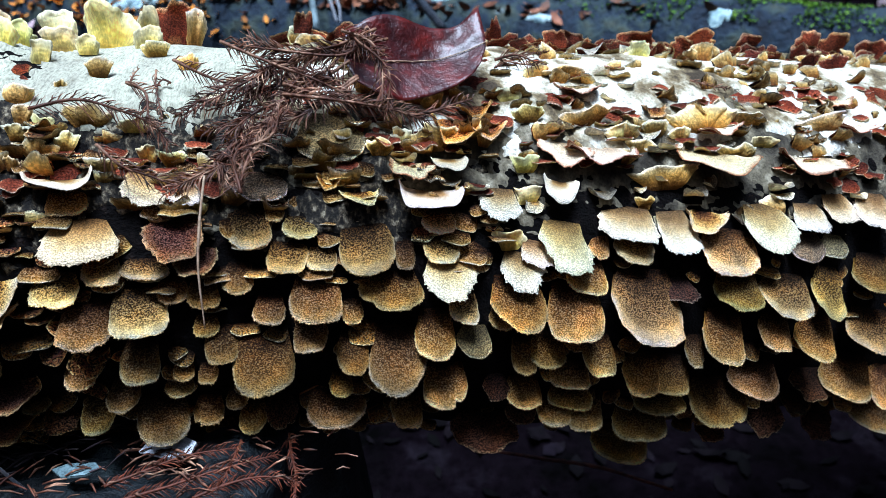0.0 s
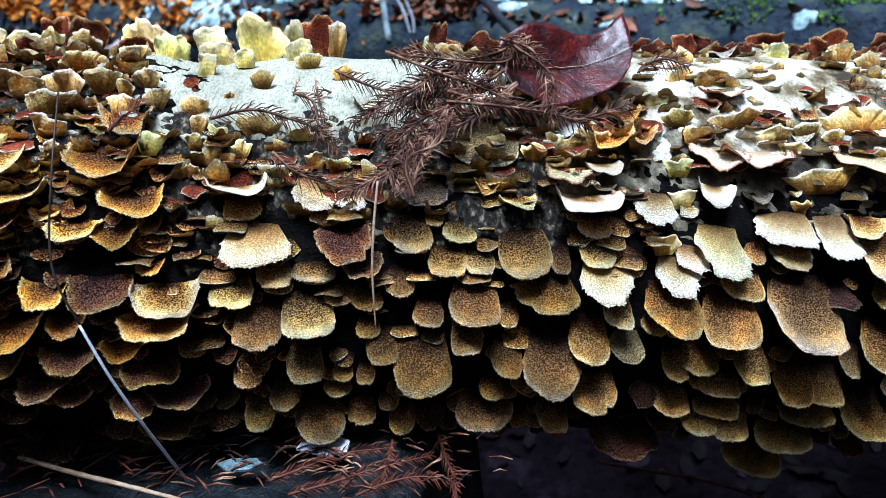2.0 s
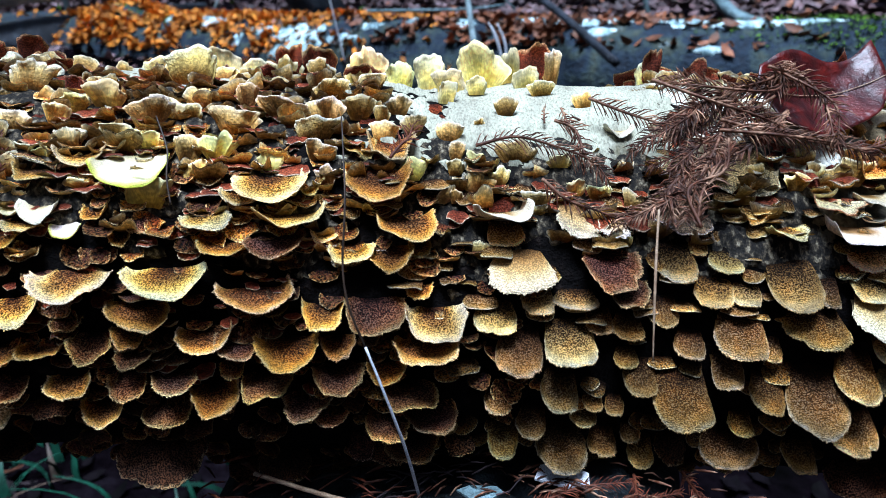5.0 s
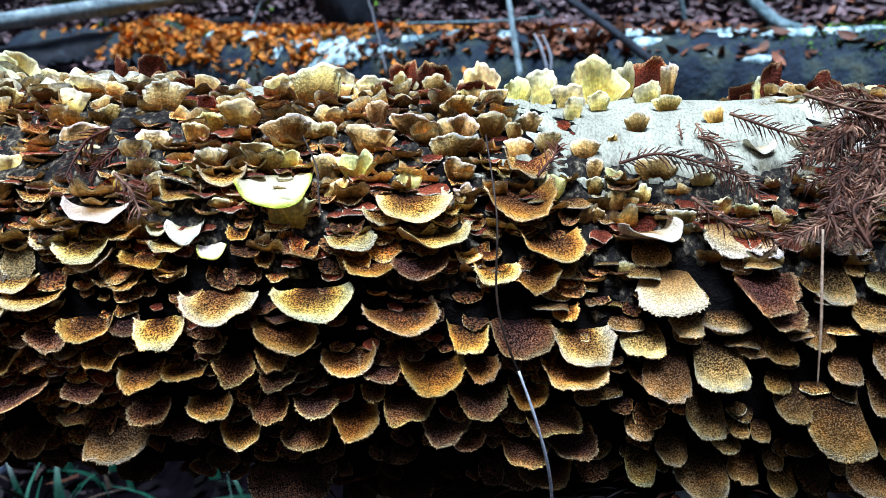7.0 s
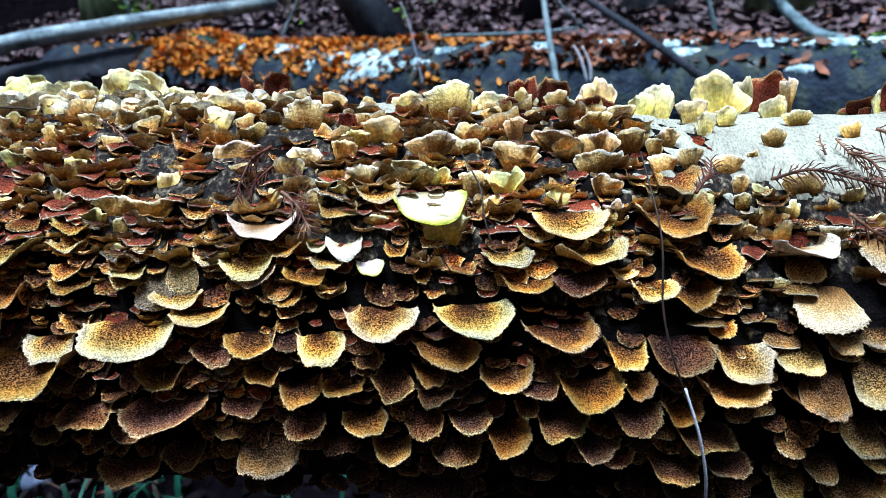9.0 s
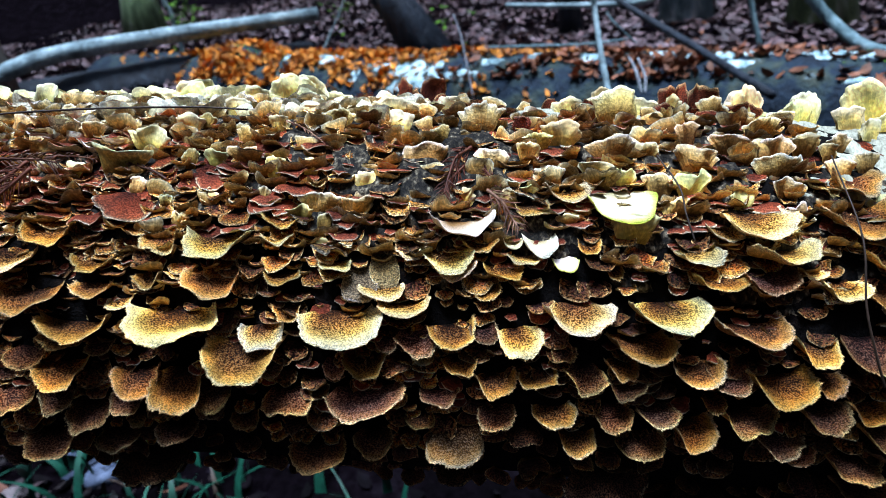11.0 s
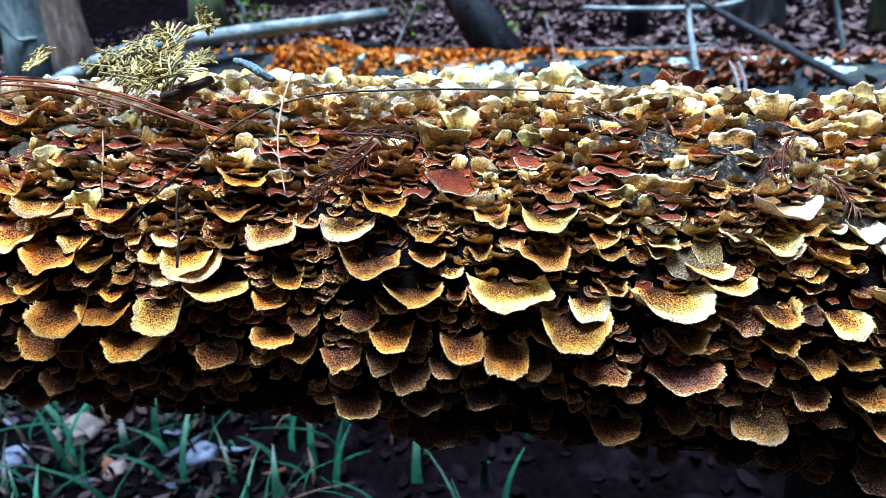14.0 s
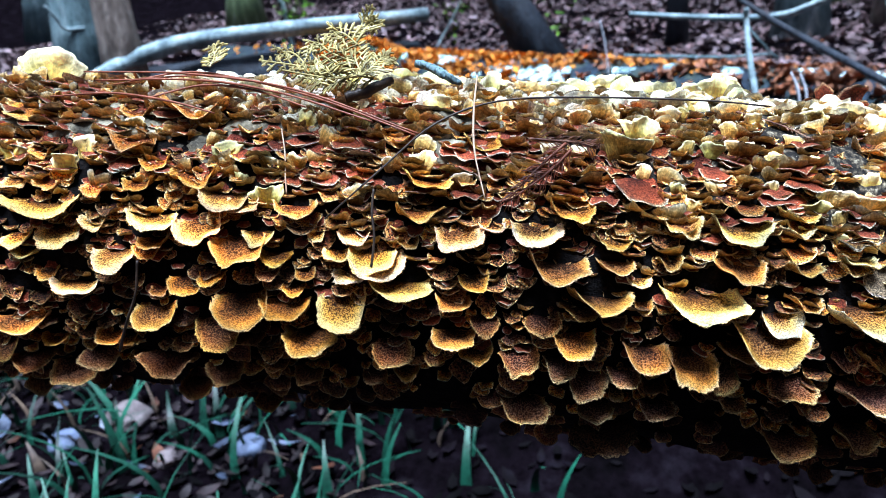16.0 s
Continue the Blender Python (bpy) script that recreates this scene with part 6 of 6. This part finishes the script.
# ---- the ground, rising into a wooded bank ----
def ground_at(x, y):
    z = float(np.interp(y, [-40, -3, 1.3, 2.4, 3.6, 6, 12, 30, 80], [1.5, 0.0, 0.0, 0.5, 0.86, 1.0, 1.75, 7.0, 16.0]))
    z += 0.05 * noise.noise(Vector((x * 0.9, y * 0.9, 0))) * min(1, 0.3 + abs(y) * 0.2) + 0.02 * noise.noise(Vector((x * 3, y * 3, 4)))
    return z + 0.05 * (-0.5 - x) * (1 if 2 < y < 40 else 0) * min(1, (y - 2) / 2 if y > 2 else 0)


def build_ground():
    xs = np.concatenate([np.linspace(-80, -7, 16), np.linspace(-6.6, 4.6, 90), np.linspace(5, 80, 16)])
    ys = np.concatenate([np.linspace(-60, -2, 10), np.linspace(-1.6, 8, 84), np.linspace(9, 80, 24)])
    v = [(x, y, ground_at(x, y)) for y in ys for x in xs]
    w = len(xs)
    f = [(j * w + i, j * w + i + 1, (j + 1) * w + i + 1, (j + 1) * w + i) for j in range(len(ys) - 1) for i in range(w - 1)]
    return tagged(part("ground", mesh_of("ground", v, f), SOIL), "damp brown forest floor of leaf mould, darkened in colour for shade", "ground", kind="structure")


build_ground()


def leaf_blade(rng, p, size, lay=0.35):
    """Seven corners of a small cupped leaf."""
    q = rng.uniform(0, 6.28)
    x = Vector((math.cos(q), math.sin(q), rng.uniform(-lay, lay))).normalized()
    up = Vector((rng.uniform(-lay, lay), rng.uniform(-lay, lay), 1)).normalized()
    y = up.cross(x).normalized()
    c = rng.uniform(0.05, 0.3) * size
    pts = [(-1, 0, c), (-0.45, 0.38, c * 0.6), (0.3, 0.42, c * 0.5), (1, 0.05, c), (0.3, -0.42, c * 0.6), (-0.45, -0.36, c * 0.5), (0, 0, 0)]
    v = [p + x * a * size * 0.5 + y * b * size * 0.5 + up * h for a, b, h in pts]
    return v, [(k, (k + 1) % 6, 6) for k in range(6)]


def litter(name, material, total, box, sizes, seed, label, lift=0.006, lay=0.35):
    rng = random.Random(seed)
    pile = Pile()
    for _ in range(total):
        x, y = rng.uniform(*box[0]), rng.uniform(*box[1])
        v, f = leaf_blade(rng, Vector((x, y, ground_at(x, y) + lift)), rng.uniform(*sizes), lay)
        pile.add(v, f)
    return tagged(part(name, pile.mesh(name), material), label, "leaf litter", kind="stuff")


litter("leaf_litter", LITTER_SHADED, 3200, ((-3.6, 2.2), (-0.2, 3.4)), (0.03, 0.085), 21, "purplish brown fallen leaves on the forest floor, coloured darker for shade")
litter("leaf_litter", LITTER, 24000, ((-9, 5), (2.6, 12)), (0.05, 0.13), 22, "brown and mauve fallen leaves on the wooded bank", lay=0.6)
litter("leaf_litter", RUSTY_DIM, 60, ((-3.6, -1.6), (0.5, 1.8)), (0.05, 0.12), 24, "rusty fallen leaves lying among the grass, dimmed for shade", lift=0.03, lay=0.7)
litter("leaf_litter", LITTER_DIM, 700, ((-3.6, -1.6), (0.4, 2.0)), (0.03, 0.08), 26, "mauve and brown leaves matted under the grass, dimmed for shade", lift=0.02, lay=0.7)
litter("leaf_litter", PALE_LEAF, 44, ((-3.5, -1.75), (0.5, 1.7)), (0.05, 0.11), 25, "pale bluish fallen leaves lying among the grass", lift=0.03, lay=0.7)
for box, total, seed in ((((-8, 6), (-6, 0.45)), 11000, 27), (((2.3, 6), (0.45, 2.6)), 1300, 28), (((-9, -4.0), (0.45, 2.6)), 1700, 29)):
    litter("leaf_litter", LITTER, total, box, (0.05, 0.13), seed, "brown and mauve fallen leaves on the forest floor", lay=0.5)
litter("leaf_litter", LITTER_DIM, 900, ((-4.0, 2.3), (1.7, 2.7)), (0.04, 0.10), 30, "leaves at the foot of the wooded bank, dimmed for shade", lay=0.5)
litter("leaf_litter", RUSTY, 560, ((-5, 3), (2.7, 6)), (0.04, 0.1), 23, "rusty fallen leaves on the forest floor")


def grass(name, material, total, box, high, seed, label):
    rng = random.Random(seed)
    pile = Pile()
    for _ in range(total):
        x, y = rng.uniform(*box[0]), rng.uniform(*box[1])
        p = Vector((x, y, ground_at(x, y)))
        h, q, bend = rng.uniform(*high), rng.uniform(0, 6.28), rng.uniform(0.3, 1.1)
        d = Vector((math.cos(q), math.sin(q), 0))
        s = Vector((-d.y, d.x, 0)) * rng.uniform(0.005, 0.018)
        v, f = [], []
        for k in range(6):
            u = k / 5
            c = p + d * h * bend * u * u + Vector((0, 0, h * (u - 0.35 * bend * u * u)))
            v += [c - s * (1 - u * 0.9), c + s * (1 - u * 0.9)]
            if k:
                f.append((2 * k - 2, 2 * k - 1, 2 * k + 1, 2 * k))
        pile.add(v, f)
    return tagged(part(name, pile.mesh(name), material), label, "grass", kind="stuff")


grass("grass", GRASS, 430, ((-3.6, -1.5), (0.4, 2.0)), (0.12, 0.34), 31, "loose green grass blades on the damp forest floor")
grass("grass", GRASS, 60, ((-1.7, -0.95), (0.5, 1.6)), (0.10, 0.26), 33, "sparse green grass blades in the shade beside the log")
grass("dead_grass", STRAWS, 110, ((-3.4, -1.4), (0.4, 1.9)), (0.08, 0.24), 32, "dead straw-coloured grass on the forest floor")


def stone(p, r, seed, material, label):
    rng = random.Random(seed)
    bm = bmesh.new()
    bmesh.ops.create_icosphere(bm, subdivisions=3, radius=r)
    off = Vector((rng.random() * 9, rng.random() * 9, 0))
    for v in bm.verts:
        v.co *= 1 + 0.25 * noise.noise(v.co / r * 1.3 + off)
        v.co.z *= 0.7
    me = bpy.data.meshes.new("stone")
    bm.to_mesh(me)
    bm.free()
    me.polygons.foreach_set("use_smooth", [True] * len(me.polygons))
    ob = part("stone", me, material)
    ob.matrix_world = Matrix.Translation((p[0], p[1], ground_at(p[0], p[1]) + r * 0.3))
    return tagged(ob, label, "stone", "stones in the grass")


PEBBLE = plain("pale_stone", [(0.3, (0.09, 0.07, 0.07)), (0.7, (0.22, 0.18, 0.18))], 30.0, 0.8, bump_by=0.002)
BLUISH = plain("bluish_stone", [(0.3, (0.06, 0.08, 0.13)), (0.7, (0.15, 0.19, 0.28))], 30.0, 0.7, bump_by=0.002)
for k, (p, r, m, label) in enumerate([
    ((-2.585, 1.024), 0.05, BLUISH, "bluish rounded stone lying in the grass"), ((-2.48, 1.18), 0.075, PEBBLE, "pale pinkish rounded stone lying in the grass"),
    ((-2.206, 1.059), 0.04, PEBBLE, "pale rounded stone lying in the grass"), ((-1.971, 1.163), 0.05, BLUISH, "bluish rounded stone lying in the grass"),
]):
    stone(p, r, 60 + k, m, label)


# ---- the mossy log behind ----
BACK_A, BACK_B = Vector((1.9, 1.85, 0.60)), Vector((-4.6, 4.75, 0.91))


def back_log(u, q, r=0.21, lift=0.0):
    """A place on the far log: u along it from 0 to 1, q degrees from its top towards the viewer."""
    d = (BACK_B - BACK_A).normalized()
    up = (Vector((0, 0, 1)) - d * d.z).normalized()
    out = d.cross(up)
    if out.y > 0:
        out = -out
    rr = r * (1.0 + 0.75 * u)
    a = radians(q)
    rr += 0.06 * math.exp(-((u - 0.745) / 0.045) ** 2)
    rr += 0.03 * noise.noise(Vector((u * 14, math.cos(a), math.sin(a)))) + lift
    return BACK_A.lerp(BACK_B, u) + (up * math.cos(a) + out * math.sin(a)) * rr


def build_back_log():
    v, f = [], []
    na, nt = 150, 40
    for i in range(na + 1):
        for k in range(nt):
            v.append(back_log(i / na, 360 * k / nt))
    for i in range(na):
        for k in range(nt):
            m = (k + 1) % nt
            f.append((i * nt + k, i * nt + m, (i + 1) * nt + m, (i + 1) * nt + k))
    f += [tuple(range(nt)), tuple(na * nt + k for k in range(nt))[::-1]]
    tagged(part("mossy_log", mesh_of("mossy_log", v, f), MOSSY), "long mossy blue-grey fallen log on the bank", "log")


build_back_log()


def on_back(name, material, total, us, qs, sizes, seed, label, category):
    rng = random.Random(seed)
    pile = Pile()
    for _ in range(total):
        u, q = rng.gauss((us[0] + us[1]) / 2, (us[1] - us[0]) / 4), rng.uniform(*qs)
        if noise.noise(Vector((u * 42, q * 0.05, seed))) < rng.uniform(-0.25, 0.15):
            continue
        v, f = leaf_blade(rng, back_log(u, q, lift=0.006), rng.uniform(*sizes), 0.9)
        pile.add(v, f)
    return tagged(part(name, pile.mesh(name), material), label, category, kind="stuff")


on_back("orange_moss", ORANGE, 3600, (0.55, 0.84), (-40, 62), (0.03, 0.08), 41, "bright orange moss heaped on the fallen log", "moss")
on_back("orange_moss", ORANGE, 1700, (0.42, 0.66), (-30, 20), (0.03, 0.075), 42, "bright orange moss along the fallen log's top", "moss")
on_back("orange_moss", ORANGE, 650, (0.40, 0.66), (12, 80), (0.025, 0.06), 46, "orange moss tufts on the fallen log's side", "moss")
on_back("rusty_leaf_litter", RUSTY, 1500, (0.22, 0.48), (-35, 50), (0.03, 0.08), 43, "rust-brown leaves scattered on the mossy log", "leaf litter")
on_back("moss", MOSS, 4200, (0.06, 0.21), (-15, 44), (0.006, 0.018), 44, "bright green moss tufts on the mossy log", "moss")
on_back("moss", MOSS, 900, (0.60, 0.76), (-25, 30), (0.007, 0.02), 45, "bright green moss tufts on the mossy log", "moss")
LICHEN = plain("white_lichen", [(0.35, (0.07, 0.13, 0.15)), (0.46, (0.3, 0.46, 0.48)), (0.6, (0.62, 0.8, 0.8))], 26.0, 0.8, bump_by=0.004)


def far_patch(u, q, ru, rq, seed, label):
    """A pale lichen patch on the far log."""
    rng = random.Random(seed)
    v, f = [back_log(u, q, lift=0.008)], []
    n = 28
    for ring in (0.6, 1.0):
        for k in range(n):
            a = 2 * math.pi * k / n
            e = ring * (0.85 + 0.5 * noise.noise(Vector((math.cos(a) * 1.6, math.sin(a) * 1.6, seed * 3.7))))
            v.append(back_log(u + ru * e * math.cos(a), q + rq * e * math.sin(a), lift=0.007 if ring < 1 else 0.001))
    for k in range(n):
        m = (k + 1) % n
        f += [(0, 1 + k, 1 + m), (1 + k, 1 + n + k, 1 + n + m, 1 + m)]
    return tagged(part("lichen_patch", mesh_of("lichen_patch", v, f), LICHEN), label, "lichen", "lichen patches on the far log")


for k, (u, q, ru, rq) in enumerate([(0.408, 20, 0.013, 13), (0.33, 12, 0.008, 8), (0.302, 10, 0.012, 8), (0.29, 28, 0.008, 8), (0.275, 9, 0.012, 8), (0.247, 10, 0.012, 8), (0.222, 9, 0.02, 7), (0.203, 12, 0.012, 6), (0.232, 48, 0.006, 10), (0.513, 42, 0.014, 15),
                                  (0.562, 46, 0.006, 10), (0.545, 30, 0.008, 9), (0.459, 46, 0.008, 13), (0.485, 40, 0.006, 15), (0.375, 20, 0.005, 7), (0.15, 40, 0.008, 8), (0.44, 30, 0.006, 9), (0.6, 20, 0.01, 9), (0.66, 14, 0.014, 12)]):
    far_patch(u, q, ru * (0.8 + 0.35 * (k * 7 % 5)), rq * (0.7 + 0.3 * (k * 3 % 4)), 70 + k, "bluish white lichen patch on the mossy log")


# ---- branches and trees of the bank ----
def limb(name, pts, radii, material, label, category="branch", n=22, sides=10):
    line = smooth_line(pts, n)
    r = [float(np.interp(i / n, np.linspace(0, 1, len(radii)), radii)) for i in range(n + 1)]
    v, f = tube(line, r, sides, 0.06, random.Random(len(bpy.data.objects)))
    return tagged(part(name, mesh_of(name, v, f), material), label, category)


limb("fallen_branch", [(-4.209, 2.851, 1.074), (-4.090, 3.127, 1.194), (-3.891, 3.446, 1.288), (-3.499, 3.870, 1.328), (-3.032, 4.372, 1.359), (-2.609, 4.666, 1.378)], [0.05, 0.055, 0.055, 0.05], BIRCH, "pale bark-stripped fallen branch propped above the bank")
# added dark log, filling the black shade below the pale branch
limb("rotten_log", [(-4.9, 3.0, 0.92), (-4.0, 3.55, 0.98), (-3.3, 4.25, 1.04), (-2.75, 4.75, 1.05)], [0.17, 0.18, 0.17, 0.14], TRUNKS["dark"], "added dark log standing in for shade under the pale branch", "log", sides=16)
limb("thin_branch", [(-1.050, 3.817, 1.249), (-0.780, 3.834, 1.214), (-0.540, 3.833, 1.190), (-0.280, 3.715, 1.181), (-0.081, 3.587, 1.249)], [0.014, 0.018, 0.018], BIRCH, "thin pale branch lying across the bank")
limb("thin_branch", [(-0.532, 2.655, 1.216), (-0.527, 2.656, 1.153), (-0.509, 2.573, 1.007), (-0.479, 2.438, 0.828)], [0.010, 0.011, 0.012], BIRCH, "thin grey stem standing before the mossy log")
limb("thin_branch", [(-0.559, 3.252, 1.293), (-0.358, 2.960, 1.132), (-0.159, 2.547, 0.982), (-0.014, 2.011, 0.862)], [0.011, 0.015, 0.013], TRUNKS["dark"], "thin slanting grey branch leaning on the mossy log")
limb("thin_branch", [(-1.003, 2.890, 1.057), (-0.807, 2.931, 1.040), (-0.583, 2.961, 1.023), (-0.397, 2.974, 1.025)], [0.006, 0.007, 0.005], TRUNKS["grey"], "thin grey twig lying across the mossy log")
limb("thin_branch", [(0.520, 3.860, 1.138), (0.644, 3.826, 0.978), (0.754, 3.578, 0.837), (0.968, 3.174, 0.774)], [0.03, 0.03, 0.03], TRUNKS["grey"], "slanting grey branch leaning on the bank")
limb("dead_twig", [(-0.412, 2.271, 0.995), (-0.394, 2.269, 0.957), (-0.383, 2.266, 0.919), (-0.373, 2.262, 0.871)], [0.003, 0.006, 0.004], STALK_PALE, "bleached dead grass stem before the mossy log")
limb("dead_twig", [(-0.383, 2.272, 0.989), (-0.366, 2.269, 0.945), (-0.358, 2.266, 0.907), (-0.360, 2.262, 0.870)], [0.003, 0.005, 0.004], STALK_PALE, "bleached dead grass stem before the mossy log")


limb("thin_branch", [(0.306, 4.188, 1.215), (0.339, 4.18, 1.028), (0.368, 4.169, 0.902), (0.39, 4.156, 0.70)], [0.014, 0.015, 0.017], TRUNKS["grey"], "thin grey stem standing on the wooded bank")
limb("thin_branch", [(-2.143, 4.179, 1.488), (-2.223, 4.158, 1.337), (-2.298, 4.132, 1.218), (-2.45, 4.05, 0.95)], [0.007, 0.008, 0.009], BIRCH, "pale slanting stem standing on the wooded bank")
limb("thin_branch", [(-3.989, 4.761, 1.736), (-3.983, 4.779, 1.604), (-3.965, 4.799, 1.512), (-3.93, 4.83, 1.0)], [0.018, 0.02, 0.022], BIRCH, "bluish grey sapling stem standing on the wooded bank")
limb("thin_branch", [(-1.069, 2.525, 1.208), (-1.057, 2.528, 1.164), (-1.044, 2.529, 1.097), (-1.02, 2.528, 0.87)], [0.0025, 0.003, 0.0035], STALK_PALE, "thin bleached stem standing before the mossy log")
limb("thin_branch", [(-0.487, 3.074, 1.148), (-0.458, 3.072, 1.106), (-0.424, 3.07, 1.068), (-0.36, 3.066, 1.0)], [0.004, 0.005, 0.005], TRUNKS["grey"], "thin slanting grey twig on the bank")
limb("thin_branch", [(-4.731, 3.142, 1.581), (-4.702, 3.186, 1.491), (-4.675, 3.223, 1.428), (-4.602, 3.304, 1.429)], [0.01, 0.012, 0.012], BIRCH, "crooked pale branch resting on the bank")


def shoot(centre, total, seed):
    rng = random.Random(seed)
    pile = Pile()
    for _ in range(total):
        p = Vector(centre) + Vector((rng.gauss(0, 0.07), rng.gauss(0, 0.07), rng.gauss(0, 0.11)))
        v, f = leaf_blade(rng, p, rng.uniform(0.03, 0.08), 0.9)
        pile.add(v, f)
    tagged(part("leafy_shoot", pile.mesh("leafy_shoot"), MOSS), "bright green leaves of an undergrowth shoot", "leaves", kind="stuff")


shoot((-3.90, 4.85, 1.52), 90, 81)
shoot((-2.2, 4.17, 1.32), 26, 82)
shoot((-1.57, 4.25, 1.22), 34, 83)


def tree(name, foot, lean, radius, material, label, high=9.0, seed=0):
    """A trunk flared at its foot, tapering, with a few limbs high up."""
    rng = random.Random(seed)
    p = Vector(foot)
    p.z = ground_at(p.x, p.y) - 0.1
    thing = new(name)
    thing.matrix_world = Matrix.Translation(p)
    line = [Vector((lean[0] * u + 0.05 * math.sin(u * 5 + seed), lean[1] * u, high * u)) for u in np.linspace(0, 1, 16)]
    r = [radius * (1 - 0.7 * u + 0.5 * math.exp(-u * 28)) for u in np.linspace(0, 1, 16)]
    v, f = tube(line, r, 20, 0.05, rng)
    part("trunk", mesh_of("trunk", v, f), material, thing)
    for k in range(5):
        b = line[9 + k]
        q = rng.uniform(0, 6.28)
        d = Vector((math.cos(q), math.sin(q), 0.5))
        v, f = tube(smooth_line([b, b + d * 0.7, b + d * 1.5 + Vector((0, 0, 0.5))], 8), [radius * 0.25 * (1 - i / 10) for i in range(9)], 6)
        part("limb", mesh_of("limb", v, f), material, thing)
    return tagged(thing, label, "tree", "trees on the bank")


T = [(-4.811, 3.380, 1.182), (-4.205, 3.152, 1.185)] + [(-1.499, 4.003, 0.997)] + [(0.203, 6.123, 0.767), (1.059, 5.357, 0.697), (1.063, 7.306, 0.652), (0.832, 8.868, 0.675)] + [(0.064, 6.254, 0.940), (-6.042, 7.077, 1.716), (-3.667, 11.448, 1.507)]
tree("tree", T[0], (0.1, 0.3), 0.17, TRUNKS["grey"], "grey-barked forest tree on the bank", seed=1)
tree("tree", T[1], (-0.2, 0.2), 0.115, TRUNKS["brown"], "pale brown forest tree on the bank", seed=2)
tree("tree", T[2], (-5.5, 1.5), 0.11, TRUNKS["dark"], "dark wet leaning young tree behind the mossy log", seed=3)
tree("tree", (-0.75, 5.9, 0), (-0.1, 0.2), 0.075, TRUNKS["dark"], "slim dark wet tree on the bank", seed=11)
tree("tree", T[3], (0.1, 0.4), 0.17, TRUNKS["grey"], "pale grey forest tree on the bank", seed=4)
tree("tree", T[4], (0.2, 0.4), 0.17, TRUNKS["green"], "moss-green forest tree on the bank", seed=5)
tree("tree", T[5], (0.0, 0.4), 0.09, TRUNKS["brown"], "slim brown forest tree on the bank", seed=6)
tree("tree", T[6], (0.3, 0.4), 0.2, TRUNKS["green"], "moss-green forest tree on the bank", seed=7)
tree("tree", T[8], (0.3, 0.4), 0.2, TRUNKS["green"], "moss-green forest tree on the bank", seed=9)
# added trees scattered all round, mostly unseen, to block low sky light
rng = random.Random(5)
for k in range(26):
    q = rng.uniform(0, 6.28)
    d = rng.uniform(9, 22)
    x, y = d * math.cos(q), 1 + d * math.sin(q)
    tree("tree", (x, y, 0), (rng.uniform(-.5, .5), rng.uniform(-.5, .5)), rng.uniform(0.12, 0.3), TRUNKS[rng.choice(["grey", "brown", "green", "dark"])], "added tall forest tree farther off, blocking low sky", high=12, seed=20 + k)


# added ring wall; its height is set to keep low sky light out
def build_backdrop():
    v, f = [], []
    n = 64
    for k in range(n):
        q = 2 * math.pi * k / n
        for z in (-1.0, 12.0, 27.0):
            v.append((30 * math.cos(q), 30 * math.sin(q), z + (5 * noise.noise(Vector((k * 0.9, z, 0))) if z > 14 else 0)))
    for k in range(n):
        m = (k + 1) % n
        f += [(3 * k, 3 * m, 3 * m + 1, 3 * k + 1), (3 * k + 1, 3 * m + 1, 3 * m + 2, 3 * k + 2)]
    tagged(part("backdrop", mesh_of("backdrop", v, f), FOREST), "added wall of dim forest all round, blocking low sky", "forest", kind="structure")


build_backdrop()
